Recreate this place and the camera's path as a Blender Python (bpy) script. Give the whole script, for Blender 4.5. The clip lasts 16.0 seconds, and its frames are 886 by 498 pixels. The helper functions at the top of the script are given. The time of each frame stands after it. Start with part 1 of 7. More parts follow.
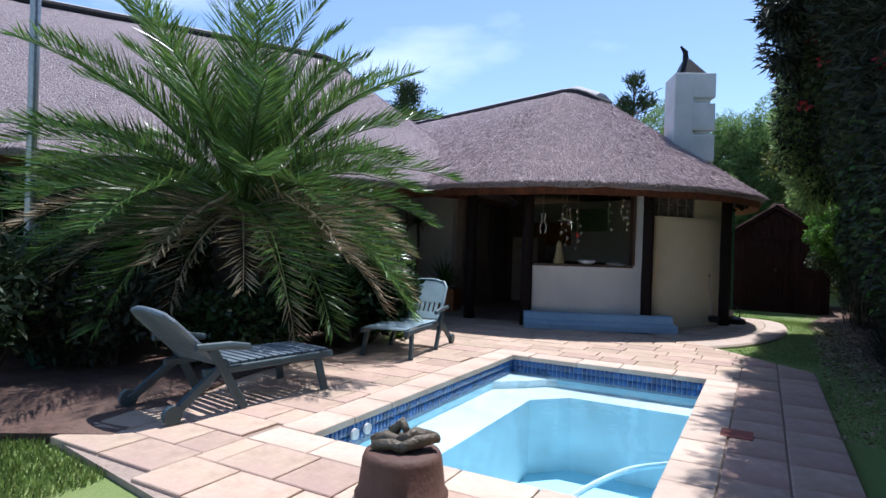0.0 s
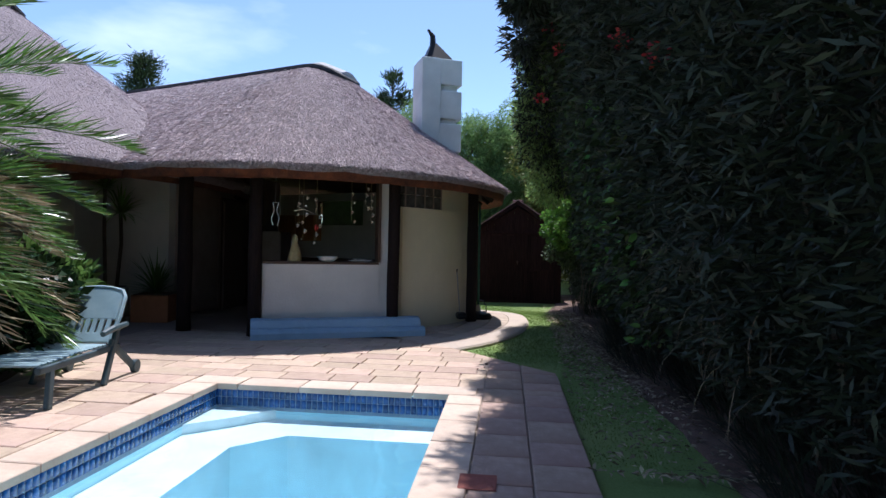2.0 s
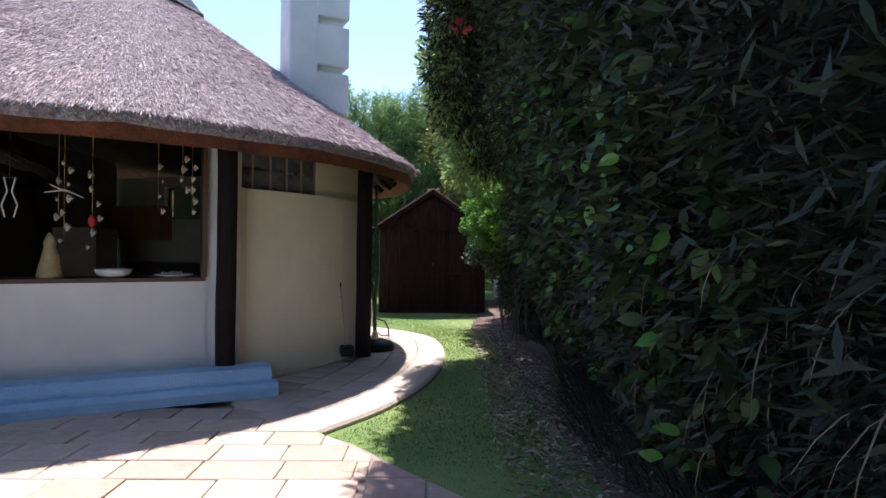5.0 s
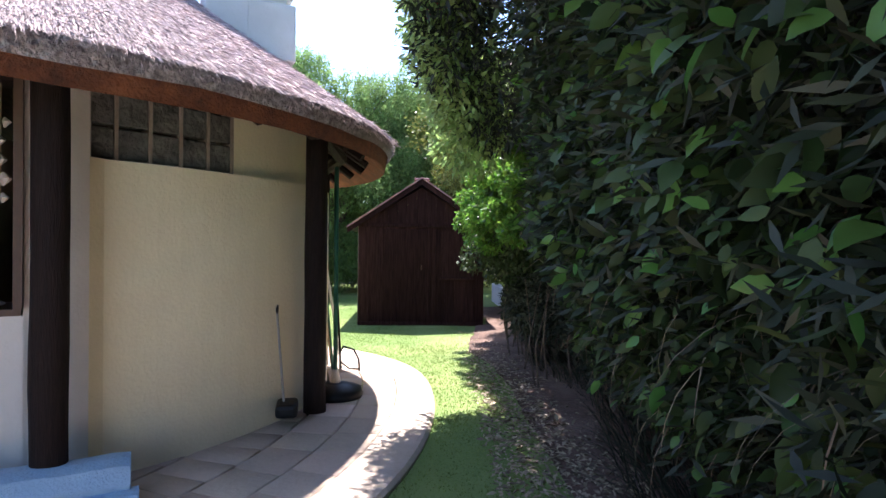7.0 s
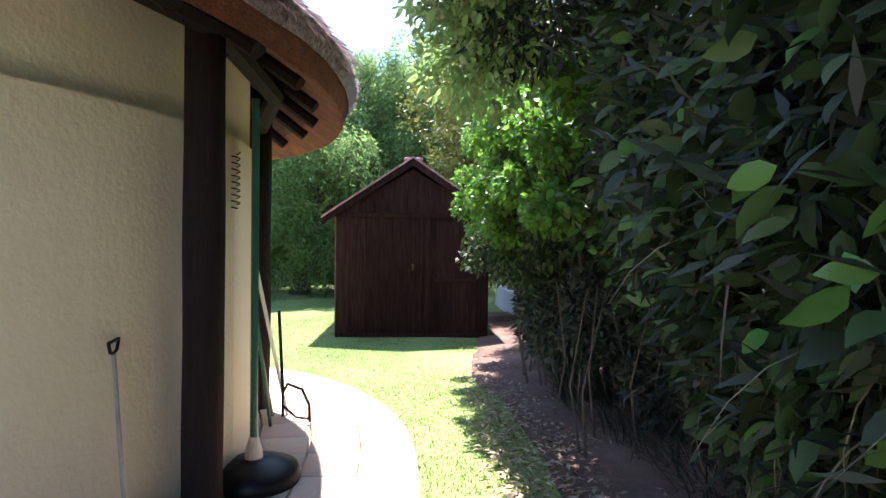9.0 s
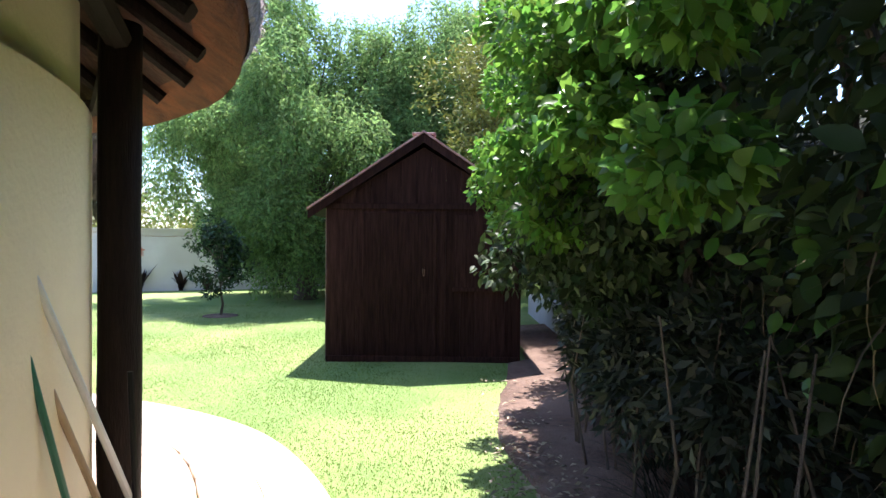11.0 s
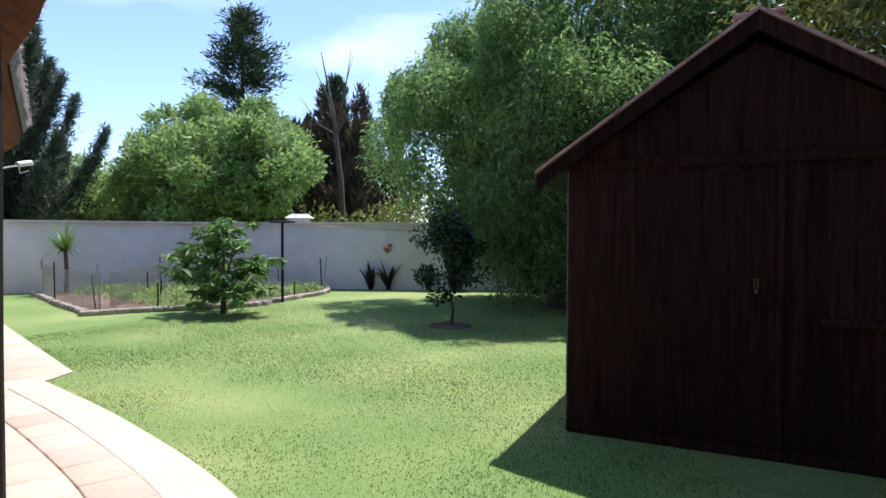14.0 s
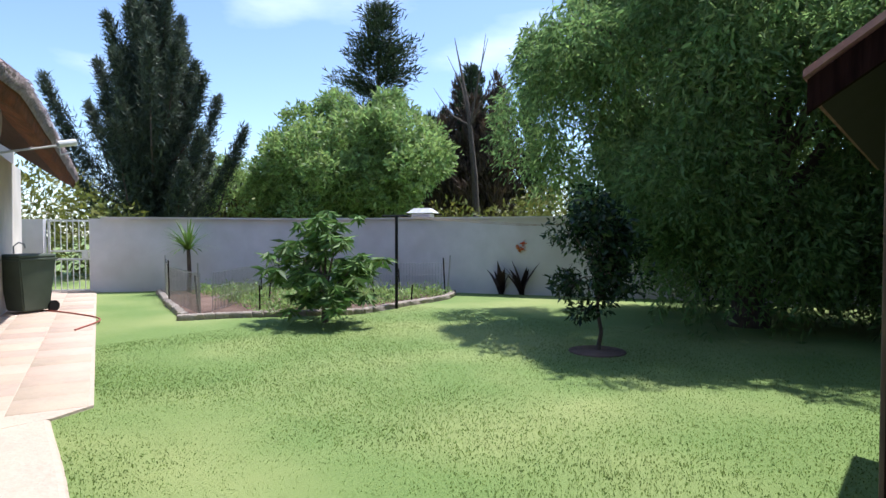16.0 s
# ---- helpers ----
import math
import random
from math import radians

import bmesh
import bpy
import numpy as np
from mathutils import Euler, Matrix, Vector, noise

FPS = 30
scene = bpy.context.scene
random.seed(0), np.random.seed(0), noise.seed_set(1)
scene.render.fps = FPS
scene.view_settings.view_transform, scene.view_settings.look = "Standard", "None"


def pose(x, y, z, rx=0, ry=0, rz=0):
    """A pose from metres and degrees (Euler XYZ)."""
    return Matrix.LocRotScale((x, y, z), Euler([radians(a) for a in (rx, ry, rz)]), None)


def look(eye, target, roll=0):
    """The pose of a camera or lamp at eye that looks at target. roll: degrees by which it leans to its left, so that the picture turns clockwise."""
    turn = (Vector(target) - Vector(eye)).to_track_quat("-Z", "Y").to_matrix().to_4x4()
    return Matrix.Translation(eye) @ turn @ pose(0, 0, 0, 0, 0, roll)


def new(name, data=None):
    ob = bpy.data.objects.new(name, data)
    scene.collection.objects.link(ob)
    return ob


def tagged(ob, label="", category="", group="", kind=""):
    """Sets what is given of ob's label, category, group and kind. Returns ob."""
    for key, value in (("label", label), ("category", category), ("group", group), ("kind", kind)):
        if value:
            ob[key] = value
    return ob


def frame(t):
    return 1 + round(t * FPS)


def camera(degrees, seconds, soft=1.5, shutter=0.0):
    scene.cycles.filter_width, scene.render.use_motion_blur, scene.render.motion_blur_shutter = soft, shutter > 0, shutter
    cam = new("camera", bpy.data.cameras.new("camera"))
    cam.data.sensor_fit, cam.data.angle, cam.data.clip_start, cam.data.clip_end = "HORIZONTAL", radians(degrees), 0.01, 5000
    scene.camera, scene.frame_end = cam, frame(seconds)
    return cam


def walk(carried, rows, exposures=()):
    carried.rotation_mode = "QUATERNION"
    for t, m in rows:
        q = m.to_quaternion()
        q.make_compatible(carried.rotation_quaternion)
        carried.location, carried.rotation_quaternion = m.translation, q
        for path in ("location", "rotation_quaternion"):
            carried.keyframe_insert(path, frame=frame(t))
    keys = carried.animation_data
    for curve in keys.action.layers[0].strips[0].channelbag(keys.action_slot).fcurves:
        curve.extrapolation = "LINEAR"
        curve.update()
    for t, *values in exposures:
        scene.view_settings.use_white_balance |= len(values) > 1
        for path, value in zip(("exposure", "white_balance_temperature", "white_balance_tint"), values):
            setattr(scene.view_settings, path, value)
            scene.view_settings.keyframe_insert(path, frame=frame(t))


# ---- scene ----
cam = camera(74.3, 16.0)
METRES, EYE, TILT, LEAN, TURN = 16.3, 1.32, 0.0, 0.0, 28.8
ROWS = [
    (0.0, 0.0, 0.0, 0.0, 0.01, -0.25, -1.79),
    (0.5, 0.0068, 0.0143, 0.0002, -6.93, -0.15, -1.77),
    (1.0, 0.0162, 0.0331, -0.0, -12.46, -0.21, -1.62),
    (1.5, 0.0279, 0.054, 0.0003, -18.4, -0.13, -1.46),
    (2.0, 0.0426, 0.0772, -0.0002, -22.48, -0.03, -1.22),
    (2.5, 0.0574, 0.1005, -0.0002, -24.38, -0.04, -1.17),
    (3.0, 0.0714, 0.124, 0.0026, -26.23, -0.1, -1.15),
    (3.5, 0.0866, 0.15, 0.0034, -27.74, -0.12, -1.07),
    (4.0, 0.1029, 0.1808, 0.0046, -28.62, -0.21, -1.0),
    (4.5, 0.1205, 0.2084, 0.0048, -29.8, -0.25, -0.93),
    (5.0, 0.1399, 0.2357, 0.0059, -30.33, -0.33, -0.88),
    (7.5, 0.2258, 0.3788, 0.0099, -31.1, -0.66, -0.74),
    (8.0, 0.2424, 0.4069, 0.0097, -31.08, -0.66, -0.78),
    (8.5, 0.259, 0.4329, 0.0069, -31.15, -0.69, -0.81),
    (9.0, 0.2781, 0.4588, 0.0041, -31.2, -0.71, -0.71),
    (11.5, 0.3682, 0.5932, 0.0044, -25.55, -1.03, -0.39),
    (12.0, 0.3793, 0.6236, 0.0042, -21.32, -1.11, -0.43),
    (12.5, 0.3899, 0.6526, 0.0026, -17.54, -1.2, -0.46),
    (13.0, 0.4002, 0.6818, 0.0021, -12.61, -1.28, -0.4),
    (13.5, 0.4111, 0.714, 0.0, -7.5, -1.32, -0.3),
    (14.0, 0.4202, 0.7468, -0.002, -2.44, -1.32, -0.21),
    (14.5, 0.4257, 0.7796, -0.0035, 2.32, -1.43, -0.03),
    (15.0, 0.4284, 0.8145, -0.0048, 6.36, -1.44, -0.02),
    (15.5, 0.4287, 0.8491, -0.0048, 9.34, -1.48, 0.02),
    (16.0, 0.4259, 0.8841, -0.0052, 11.41, -1.49, -0.03),
]
walk(cam, [(t, pose(0, 0, EYE, TILT, LEAN, TURN) @ pose(METRES * x, METRES * y, METRES * z, 90 + pitch, roll, yaw)) for t, x, y, z, yaw, pitch, roll in ROWS],
     exposures=[(0, 0.62, 5780, 14), (2.5, 0.62, 5780, 14), (4.0, 0.95, 5950, 16), (5.0, 1.3, 6050, 18), (6.2, 1.9, 6150, 18), (7.5, 2.3, 6200, 18), (9.0, 2.55, 6200, 17), (11.5, 1.95, 6200, 14), (12.5, 1.5, 6150, 14), (13.5, 1.1, 6100, 14), (14.5, 0.9, 6050, 13), (16.0, 0.85, 6050, 13)])

# ---- world, sun, exposure ----
w = bpy.data.worlds.new("world")
scene.world = w
w.use_nodes = True
wt = w.node_tree
sky = wt.nodes.new("ShaderNodeTexSky")
sky.sky_type, sky.sun_disc = "NISHITA", False
SUN_TO = Vector((0.07, 1.0, 2.55)).normalized()
sky.sun_elevation = math.asin(SUN_TO.z)
sky.sun_rotation = math.atan2(SUN_TO.x, SUN_TO.y)
sky.altitude, sky.air_density, sky.dust_density, sky.ozone_density = 1400, 1.0, 1.2, 1.6
# thin high cloud mixed into the sky
tc = wt.nodes.new("ShaderNodeTexCoord")
mp = wt.nodes.new("ShaderNodeMapping")
mp.inputs["Scale"].default_value = (1.6, 1.6, 4.5)
ns = wt.nodes.new("ShaderNodeTexNoise")
ns.inputs["Scale"].default_value, ns.inputs["Detail"].default_value = 1.7, 6
cr = wt.nodes.new("ShaderNodeValToRGB")
cr.color_ramp.elements[0].position, cr.color_ramp.elements[1].position = 0.56, 0.85
cr.color_ramp.elements[0].color, cr.color_ramp.elements[1].color = (0, 0, 0, 1), (0.4, 0.4, 0.4, 1)
mx = wt.nodes.new("ShaderNodeMix")
mx.data_type = "RGBA"
mx.inputs["B"].default_value = (9.5, 9.7, 10.2, 1)
wt.links.new(tc.outputs["Generated"], mp.inputs["Vector"])
wt.links.new(mp.outputs["Vector"], ns.inputs["Vector"])
wt.links.new(ns.outputs["Fac"], cr.inputs["Fac"])
wt.links.new(cr.outputs["Color"], mx.inputs["Factor"])
wt.links.new(sky.outputs["Color"], mx.inputs["A"])
wt.links.new(mx.outputs["Result"], wt.nodes["Background"].inputs["Color"])
wt.nodes["Background"].inputs["Strength"].default_value = 0.14
sl = bpy.data.lights.new("sun", "SUN")
sl.energy, sl.angle, sl.color = 4.0, radians(0.6), (1.0, 0.95, 0.88)
sun = new("sun", sl)
sun.matrix_world = look(SUN_TO * 60, (0, 0, 0))
rng = np.random.default_rng(7)


# ---- materials ----
def mat(name, col, rough=0.8, metal=0.0, col2=None, scale=8.0, bump=0.0, bscale=None, stretch=(1, 1, 1), big=None, spec=0.5, obj_var=0.0, isl_var=0.0, trans=0.0, bigscale=0.6, hue_var=0.0):
    """A principled material with colour varied at two scales, relief, and variation per object or per joined piece."""
    m = bpy.data.materials.new(name)
    m.use_nodes = True
    t = m.node_tree
    b = t.nodes["Principled BSDF"]
    b.inputs["Roughness"].default_value, b.inputs["Metallic"].default_value = rough, metal
    b.inputs["Specular IOR Level"].default_value = spec
    geo = t.nodes.new("ShaderNodeTexCoord")
    mpn = t.nodes.new("ShaderNodeMapping")
    mpn.inputs["Scale"].default_value = stretch
    t.links.new(geo.outputs["Object"], mpn.inputs["Vector"])
    n1 = t.nodes.new("ShaderNodeTexNoise")
    n1.inputs["Scale"].default_value, n1.inputs["Detail"].default_value, n1.inputs["Roughness"].default_value = scale, 6, 0.65
    t.links.new(mpn.outputs["Vector"], n1.inputs["Vector"])
    r = t.nodes.new("ShaderNodeValToRGB")
    r.color_ramp.elements[0].position, r.color_ramp.elements[1].position = 0.32, 0.68
    c2 = col2 or tuple(c * 0.72 for c in col)
    r.color_ramp.elements[0].color, r.color_ramp.elements[1].color = (*c2, 1), (*col, 1)
    t.links.new(n1.outputs["Fac"], r.inputs["Fac"])
    out = r.outputs["Color"]

    def blend(a, col_b, fac_socket, mode="MIX"):
        mixn = t.nodes.new("ShaderNodeMix")
        mixn.data_type, mixn.blend_type = "RGBA", mode
        t.links.new(a, mixn.inputs["A"])
        mixn.inputs["B"].default_value = (*col_b, 1)
        t.links.new(fac_socket, mixn.inputs["Factor"])
        return mixn.outputs["Result"]

    if big:
        n2 = t.nodes.new("ShaderNodeTexNoise")
        n2.inputs["Scale"].default_value, n2.inputs["Detail"].default_value = bigscale, 5
        t.links.new(geo.outputs["Object"], n2.inputs["Vector"])
        r2 = t.nodes.new("ShaderNodeValToRGB")
        r2.color_ramp.elements[0].position, r2.color_ramp.elements[1].position = 0.42, 0.68
        t.links.new(n2.outputs["Fac"], r2.inputs["Fac"])
        out = blend(out, big, r2.outputs["Color"])
    if obj_var or isl_var:
        src = t.nodes.new("ShaderNodeObjectInfo").outputs["Random"] if obj_var else t.nodes.new("ShaderNodeNewGeometry").outputs["Random Per Island"]
        v = obj_var or isl_var
        hs = t.nodes.new("ShaderNodeHueSaturation")
        mr = t.nodes.new("ShaderNodeMapRange")
        mr.inputs["To Min"].default_value, mr.inputs["To Max"].default_value = 1 - v, 1 + v
        t.links.new(src, mr.inputs["Value"])
        t.links.new(mr.outputs["Result"], hs.inputs["Value"])
        if hue_var:
            wn = t.nodes.new("ShaderNodeTexWhiteNoise")
            wn.noise_dimensions = "1D"
            t.links.new(src, wn.inputs["W"])
            mr2 = t.nodes.new("ShaderNodeMapRange")
            mr2.inputs["To Min"].default_value, mr2.inputs["To Max"].default_value = 0.5 - hue_var, 0.5 + hue_var
            t.links.new(wn.outputs["Value"], mr2.inputs["Value"])
            t.links.new(mr2.outputs["Result"], hs.inputs["Hue"])
        t.links.new(out, hs.inputs["Color"])
        out = hs.outputs["Color"]
    t.links.new(out, b.inputs["Base Color"])
    if bump:
        n3 = t.nodes.new("ShaderNodeTexNoise")
        n3.inputs["Scale"].default_value, n3.inputs["Detail"].default_value = bscale or scale * 3, 6
        t.links.new(mpn.outputs["Vector"], n3.inputs["Vector"])
        bn = t.nodes.new("ShaderNodeBump")
        bn.inputs["Distance"].default_value, bn.inputs["Strength"].default_value = bump, 1.0
        t.links.new(n3.outputs["Fac"], bn.inputs["Height"])
        t.links.new(bn.outputs["Normal"], b.inputs["Normal"])
    if trans:
        tr = t.nodes.new("ShaderNodeBsdfTranslucent")
        t.links.new(out, tr.inputs["Color"])
        ms = t.nodes.new("ShaderNodeMixShader")
        ms.inputs["Fac"].default_value = trans
        t.links.new(b.outputs["BSDF"], ms.inputs[1])
        t.links.new(tr.outputs["BSDF"], ms.inputs[2])
        t.links.new(ms.outputs["Shader"], t.nodes["Material Output"].inputs["Surface"])
    return m


def leafmat(name, col, trans=0.35, rough=0.45, var=0.45, hue=0.02):
    return mat(name, col, rough=rough, col2=tuple(c * 0.6 for c in col), scale=3, isl_var=var, trans=trans, spec=0.4, hue_var=hue)


M_lawn = mat("lawn", (0.18, 0.265, 0.068), 0.9, col2=(0.11, 0.185, 0.043), scale=60, bump=0.008, bscale=180, big=(0.25, 0.3, 0.1), bigscale=0.5)
M_blade = leafmat("grass_blades", (0.22, 0.32, 0.08), 0.5, 0.6, 0.3, 0.02)
M_soil = mat("soil", (0.15, 0.085, 0.06), 0.95, col2=(0.06, 0.036, 0.026), scale=14, bump=0.02, big=(0.2, 0.13, 0.1), bigscale=1.2)
M_pave = mat("sandstone_slab", (0.58, 0.435, 0.32), 0.85, col2=(0.44, 0.32, 0.235), scale=9, bump=0.006, bscale=30, big=(0.48, 0.34, 0.27), bigscale=2.5, obj_var=0.16, hue_var=0.01)
M_pave2 = mat("sandstone_slab_joined", (0.49, 0.38, 0.3), 0.85, col2=(0.43, 0.335, 0.265), scale=9, bump=0.006, bscale=30, big=(0.5, 0.385, 0.3), bigscale=2.5, isl_var=0.12, hue_var=0.01)
# east strip slabs: stained, and darkened further for the hedge's shade
M_pave3 = mat("stained_shaded_slab", (0.46, 0.33, 0.26), 0.85, col2=(0.34, 0.23, 0.175), scale=9, bump=0.006, bscale=30, big=(0.3, 0.18, 0.14), bigscale=1.6, obj_var=0.16, hue_var=0.01)
M_cope = mat("sandstone_coping", (0.66, 0.52, 0.4), 0.8, col2=(0.54, 0.42, 0.33), scale=10, bump=0.004, big=(0.5, 0.37, 0.28), bigscale=3, obj_var=0.1)
M_joint = mat("mortar", (0.4, 0.31, 0.25), 0.95, scale=25, bump=0.004)
M_kerb = mat("cast_kerb", (0.52, 0.42, 0.34), 0.85, col2=(0.45, 0.36, 0.29), scale=12, bump=0.008, bscale=30, big=(0.53, 0.43, 0.34), bigscale=1.8)
M_stain = mat("red_slab", (0.34, 0.1, 0.07), 0.8, scale=20, bump=0.003)
M_pool = mat("pool_plaster", (0.5, 0.8, 0.9), 0.6, col2=(0.44, 0.76, 0.88), scale=2)
M_bench = mat("pool_bench_plaster", (0.75, 0.88, 0.92), 0.6, scale=2)
M_tile = mat("blue_glazed_tile", (0.02, 0.09, 0.26), 0.15, col2=(0.012, 0.05, 0.17), scale=12, isl_var=0.4)
M_grout = mat("tile_grout", (0.25, 0.32, 0.4), 0.9)
M_wall = mat("cream_plaster", (0.86, 0.76, 0.52), 0.9, col2=(0.8, 0.7, 0.48), scale=3, bump=0.004, bscale=40, big=(0.76, 0.66, 0.45), bigscale=0.9)
M_wallw = mat("white_plaster", (0.8, 0.75, 0.68), 0.9, col2=(0.74, 0.69, 0.63), scale=3, bump=0.004, bscale=40, big=(0.58, 0.55, 0.5), bigscale=0.8)
M_chim = mat("chimney_white", (0.8, 0.8, 0.78), 0.85, col2=(0.72, 0.72, 0.7), scale=4, bump=0.004, bscale=40, big=(0.6, 0.6, 0.58), bigscale=1.4)
M_gwall = mat("garden_wall_white", (0.66, 0.63, 0.66), 0.9, col2=(0.58, 0.56, 0.58), scale=2, bump=0.003, bscale=40, big=(0.5, 0.47, 0.48), bigscale=0.7)
M_pole = mat("dark_timber", (0.021, 0.012, 0.01), 0.75, col2=(0.008, 0.005, 0.005), scale=10, stretch=(6, 6, 0.6), bump=0.008, spec=0.2)
M_frame = mat("brown_frame", (0.1, 0.055, 0.035), 0.6, scale=14, bump=0.002)
# cut edge brightened for bounced light, underside darkened for shade
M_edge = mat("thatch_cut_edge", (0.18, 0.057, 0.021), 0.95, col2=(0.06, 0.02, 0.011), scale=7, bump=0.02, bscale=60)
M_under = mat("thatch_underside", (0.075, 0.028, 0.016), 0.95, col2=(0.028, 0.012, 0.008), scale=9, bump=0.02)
M_thatch = mat("thatch_reed", (0.5, 0.42, 0.42), 0.95, col2=(0.15, 0.115, 0.115), scale=22, stretch=(1, 1, 1), bump=0.09, bscale=32, big=(0.38, 0.31, 0.31), bigscale=0.8)
M_straw = mat("thatch_straw", (0.6, 0.49, 0.48), 0.9, col2=(0.36, 0.28, 0.28), scale=5, isl_var=0.6, hue_var=0.01)
M_cap = mat("ridge_cap", (0.5, 0.48, 0.46), 0.85, col2=(0.4, 0.38, 0.37), scale=8, bump=0.01)
M_dark = mat("dark_edge", (0.02, 0.018, 0.02), 0.8)
M_black = mat("black_steel", (0.012, 0.012, 0.013), 0.5, 0.6)
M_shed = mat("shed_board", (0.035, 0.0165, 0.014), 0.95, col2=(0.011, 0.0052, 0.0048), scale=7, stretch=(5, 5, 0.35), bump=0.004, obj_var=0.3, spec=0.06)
# lighter brown that carries the light on the shed's left side
M_shedlit = mat("shed_lit_side_board", (0.16, 0.12, 0.09), 0.8, col2=(0.09, 0.065, 0.05), scale=7, stretch=(5, 5, 0.35), bump=0.004)
M_shedroof = mat("shed_roof_tile", (0.4, 0.24, 0.21), 0.7, col2=(0.22, 0.1, 0.09), scale=9, bump=0.004)
M_glass = bpy.data.materials.new("window_glass")
M_glass.use_nodes = True
g = M_glass.node_tree.nodes["Principled BSDF"]
g.inputs["Transmission Weight"].default_value, g.inputs["Roughness"].default_value, g.inputs["Base Color"].default_value = 1.0, 0.03, (0.85, 0.9, 0.9, 1)
M_gblock = mat("glass_block", (0.2, 0.19, 0.17), 0.12, col2=(0.07, 0.07, 0.065), scale=7, bump=0.03, bscale=26)
M_cover = mat("pool_cover_bubble", (0.3, 0.46, 0.6), 0.5, col2=(0.24, 0.38, 0.52), scale=6, bump=0.01, bscale=60, big=(0.38, 0.53, 0.66))
M_plastic = mat("faded_green_plastic", (0.3, 0.42, 0.46), 0.5, col2=(0.24, 0.35, 0.4), scale=4, big=(0.36, 0.48, 0.52), bigscale=2)
M_plasticd = mat("green_plastic_frame", (0.05, 0.085, 0.1), 0.5, scale=5)
M_pot = mat("brown_stone_pot", (0.13, 0.065, 0.045), 0.75, col2=(0.09, 0.045, 0.032), scale=12, bump=0.005)
M_bronze = mat("weathered_bronze", (0.16, 0.13, 0.09), 0.55, 0.3, col2=(0.07, 0.055, 0.04), scale=14, bump=0.012)
# lounger plastic darkened so that it holds the palm's shade
M_plasticshade = mat("shade_dark_plastic", (0.13, 0.17, 0.2), 0.5, col2=(0.1, 0.13, 0.16), scale=4, big=(0.17, 0.21, 0.24), bigscale=2)
M_terra = mat("terracotta", (0.5, 0.2, 0.08), 0.85, scale=10, bump=0.004, big=(0.42, 0.17, 0.08))
M_bin = mat("green_bin_plastic", (0.06, 0.085, 0.055), 0.55, scale=4, big=(0.09, 0.11, 0.08))
M_white = mat("white_paint", (0.75, 0.75, 0.73), 0.5, scale=6)
M_steel = mat("galvanised_steel", (0.45, 0.45, 0.45), 0.45, 0.8, scale=20)
M_green = mat("green_pole_paint", (0.03, 0.16, 0.11), 0.4, scale=12)
M_wood = mat("bare_wood_handle", (0.4, 0.3, 0.19), 0.7, scale=20, stretch=(1, 1, 0.1))
M_stone = mat("edging_stone", (0.36, 0.31, 0.26), 0.9, col2=(0.24, 0.2, 0.17), scale=14, bump=0.02, obj_var=0.25)
M_floor = mat("lapa_floor", (0.3, 0.22, 0.17), 0.6, scale=5, big=(0.24, 0.17, 0.13))
# interior colour kept darker than the plaster to hold the room's shade
M_intw = mat("shade_dim_interior", (0.42, 0.33, 0.27), 0.9, scale=3)
M_cab = mat("kitchen_cabinet", (0.1, 0.062, 0.045), 0.5, scale=6, stretch=(5, 5, 0.5))
M_pine = mat("orange_pine", (0.5, 0.23, 0.08), 0.5, scale=6, stretch=(4, 4, 0.5))
M_cloth = mat("pale_green_blind", (0.42, 0.55, 0.36), 0.9, scale=6, trans=0.3)
M_ceramic = mat("white_ceramic", (0.72, 0.7, 0.66), 0.25, scale=6)
M_shell = mat("pale_shell", (0.65, 0.55, 0.46), 0.5, scale=14, isl_var=0.3)
M_red = mat("red_paint", (0.5, 0.04, 0.03), 0.5)
M_raf = mat("raffia", (0.42, 0.33, 0.16), 0.85, scale=18, bump=0.01)
M_bark = mat("grey_bark", (0.14, 0.105, 0.08), 0.95, col2=(0.06, 0.045, 0.035), scale=9, stretch=(3, 3, 0.8), bump=0.03)
M_palmt = mat("palm_trunk", (0.1, 0.07, 0.05), 0.95, col2=(0.04, 0.028, 0.02), scale=12, bump=0.05)
M_hose = mat("red_hose", (0.35, 0.08, 0.05), 0.5)
L_oleander = leafmat("oleander_leaf", (0.03, 0.04, 0.022), 0.15, 0.55, 0.5)
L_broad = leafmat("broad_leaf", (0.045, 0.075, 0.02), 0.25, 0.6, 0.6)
L_young = leafmat("young_leaf", (0.11, 0.24, 0.05), 0.4, 0.35, 0.3)
L_strap = leafmat("strap_leaf", (0.03, 0.036, 0.02), 0.15, 0.7, 0.5)
L_strand = leafmat("dry_strand", (0.2, 0.15, 0.09), 0.1, 0.8, 0.4)
# bright green with the sunlight on the bush put into its colour
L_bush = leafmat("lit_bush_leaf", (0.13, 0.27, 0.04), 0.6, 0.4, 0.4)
L_willow = leafmat("pepper_tree_leaf", (0.24, 0.38, 0.13), 0.6, 0.8, 0.4)
L_round = leafmat("bright_tree_leaf", (0.32, 0.46, 0.15), 0.5, 0.5, 0.35)
L_conifer = leafmat("conifer_needles", (0.045, 0.075, 0.03), 0.2, 0.6)
L_casua = leafmat("casuarina_needles", (0.085, 0.115, 0.075), 0.25, 0.6)
L_brown = leafmat("cypress_brown_needles", (0.11, 0.075, 0.05), 0.2, 0.7)
L_yellow = leafmat("olive_leaf", (0.24, 0.26, 0.06), 0.3, 0.5)
L_palm = leafmat("palm_leaflet", (0.13, 0.23, 0.055), 0.35, 0.28, 0.5, 0.02)
L_dry = leafmat("dry_palm_leaf", (0.42, 0.33, 0.2), 0.2, 0.7, 0.3, 0.01)
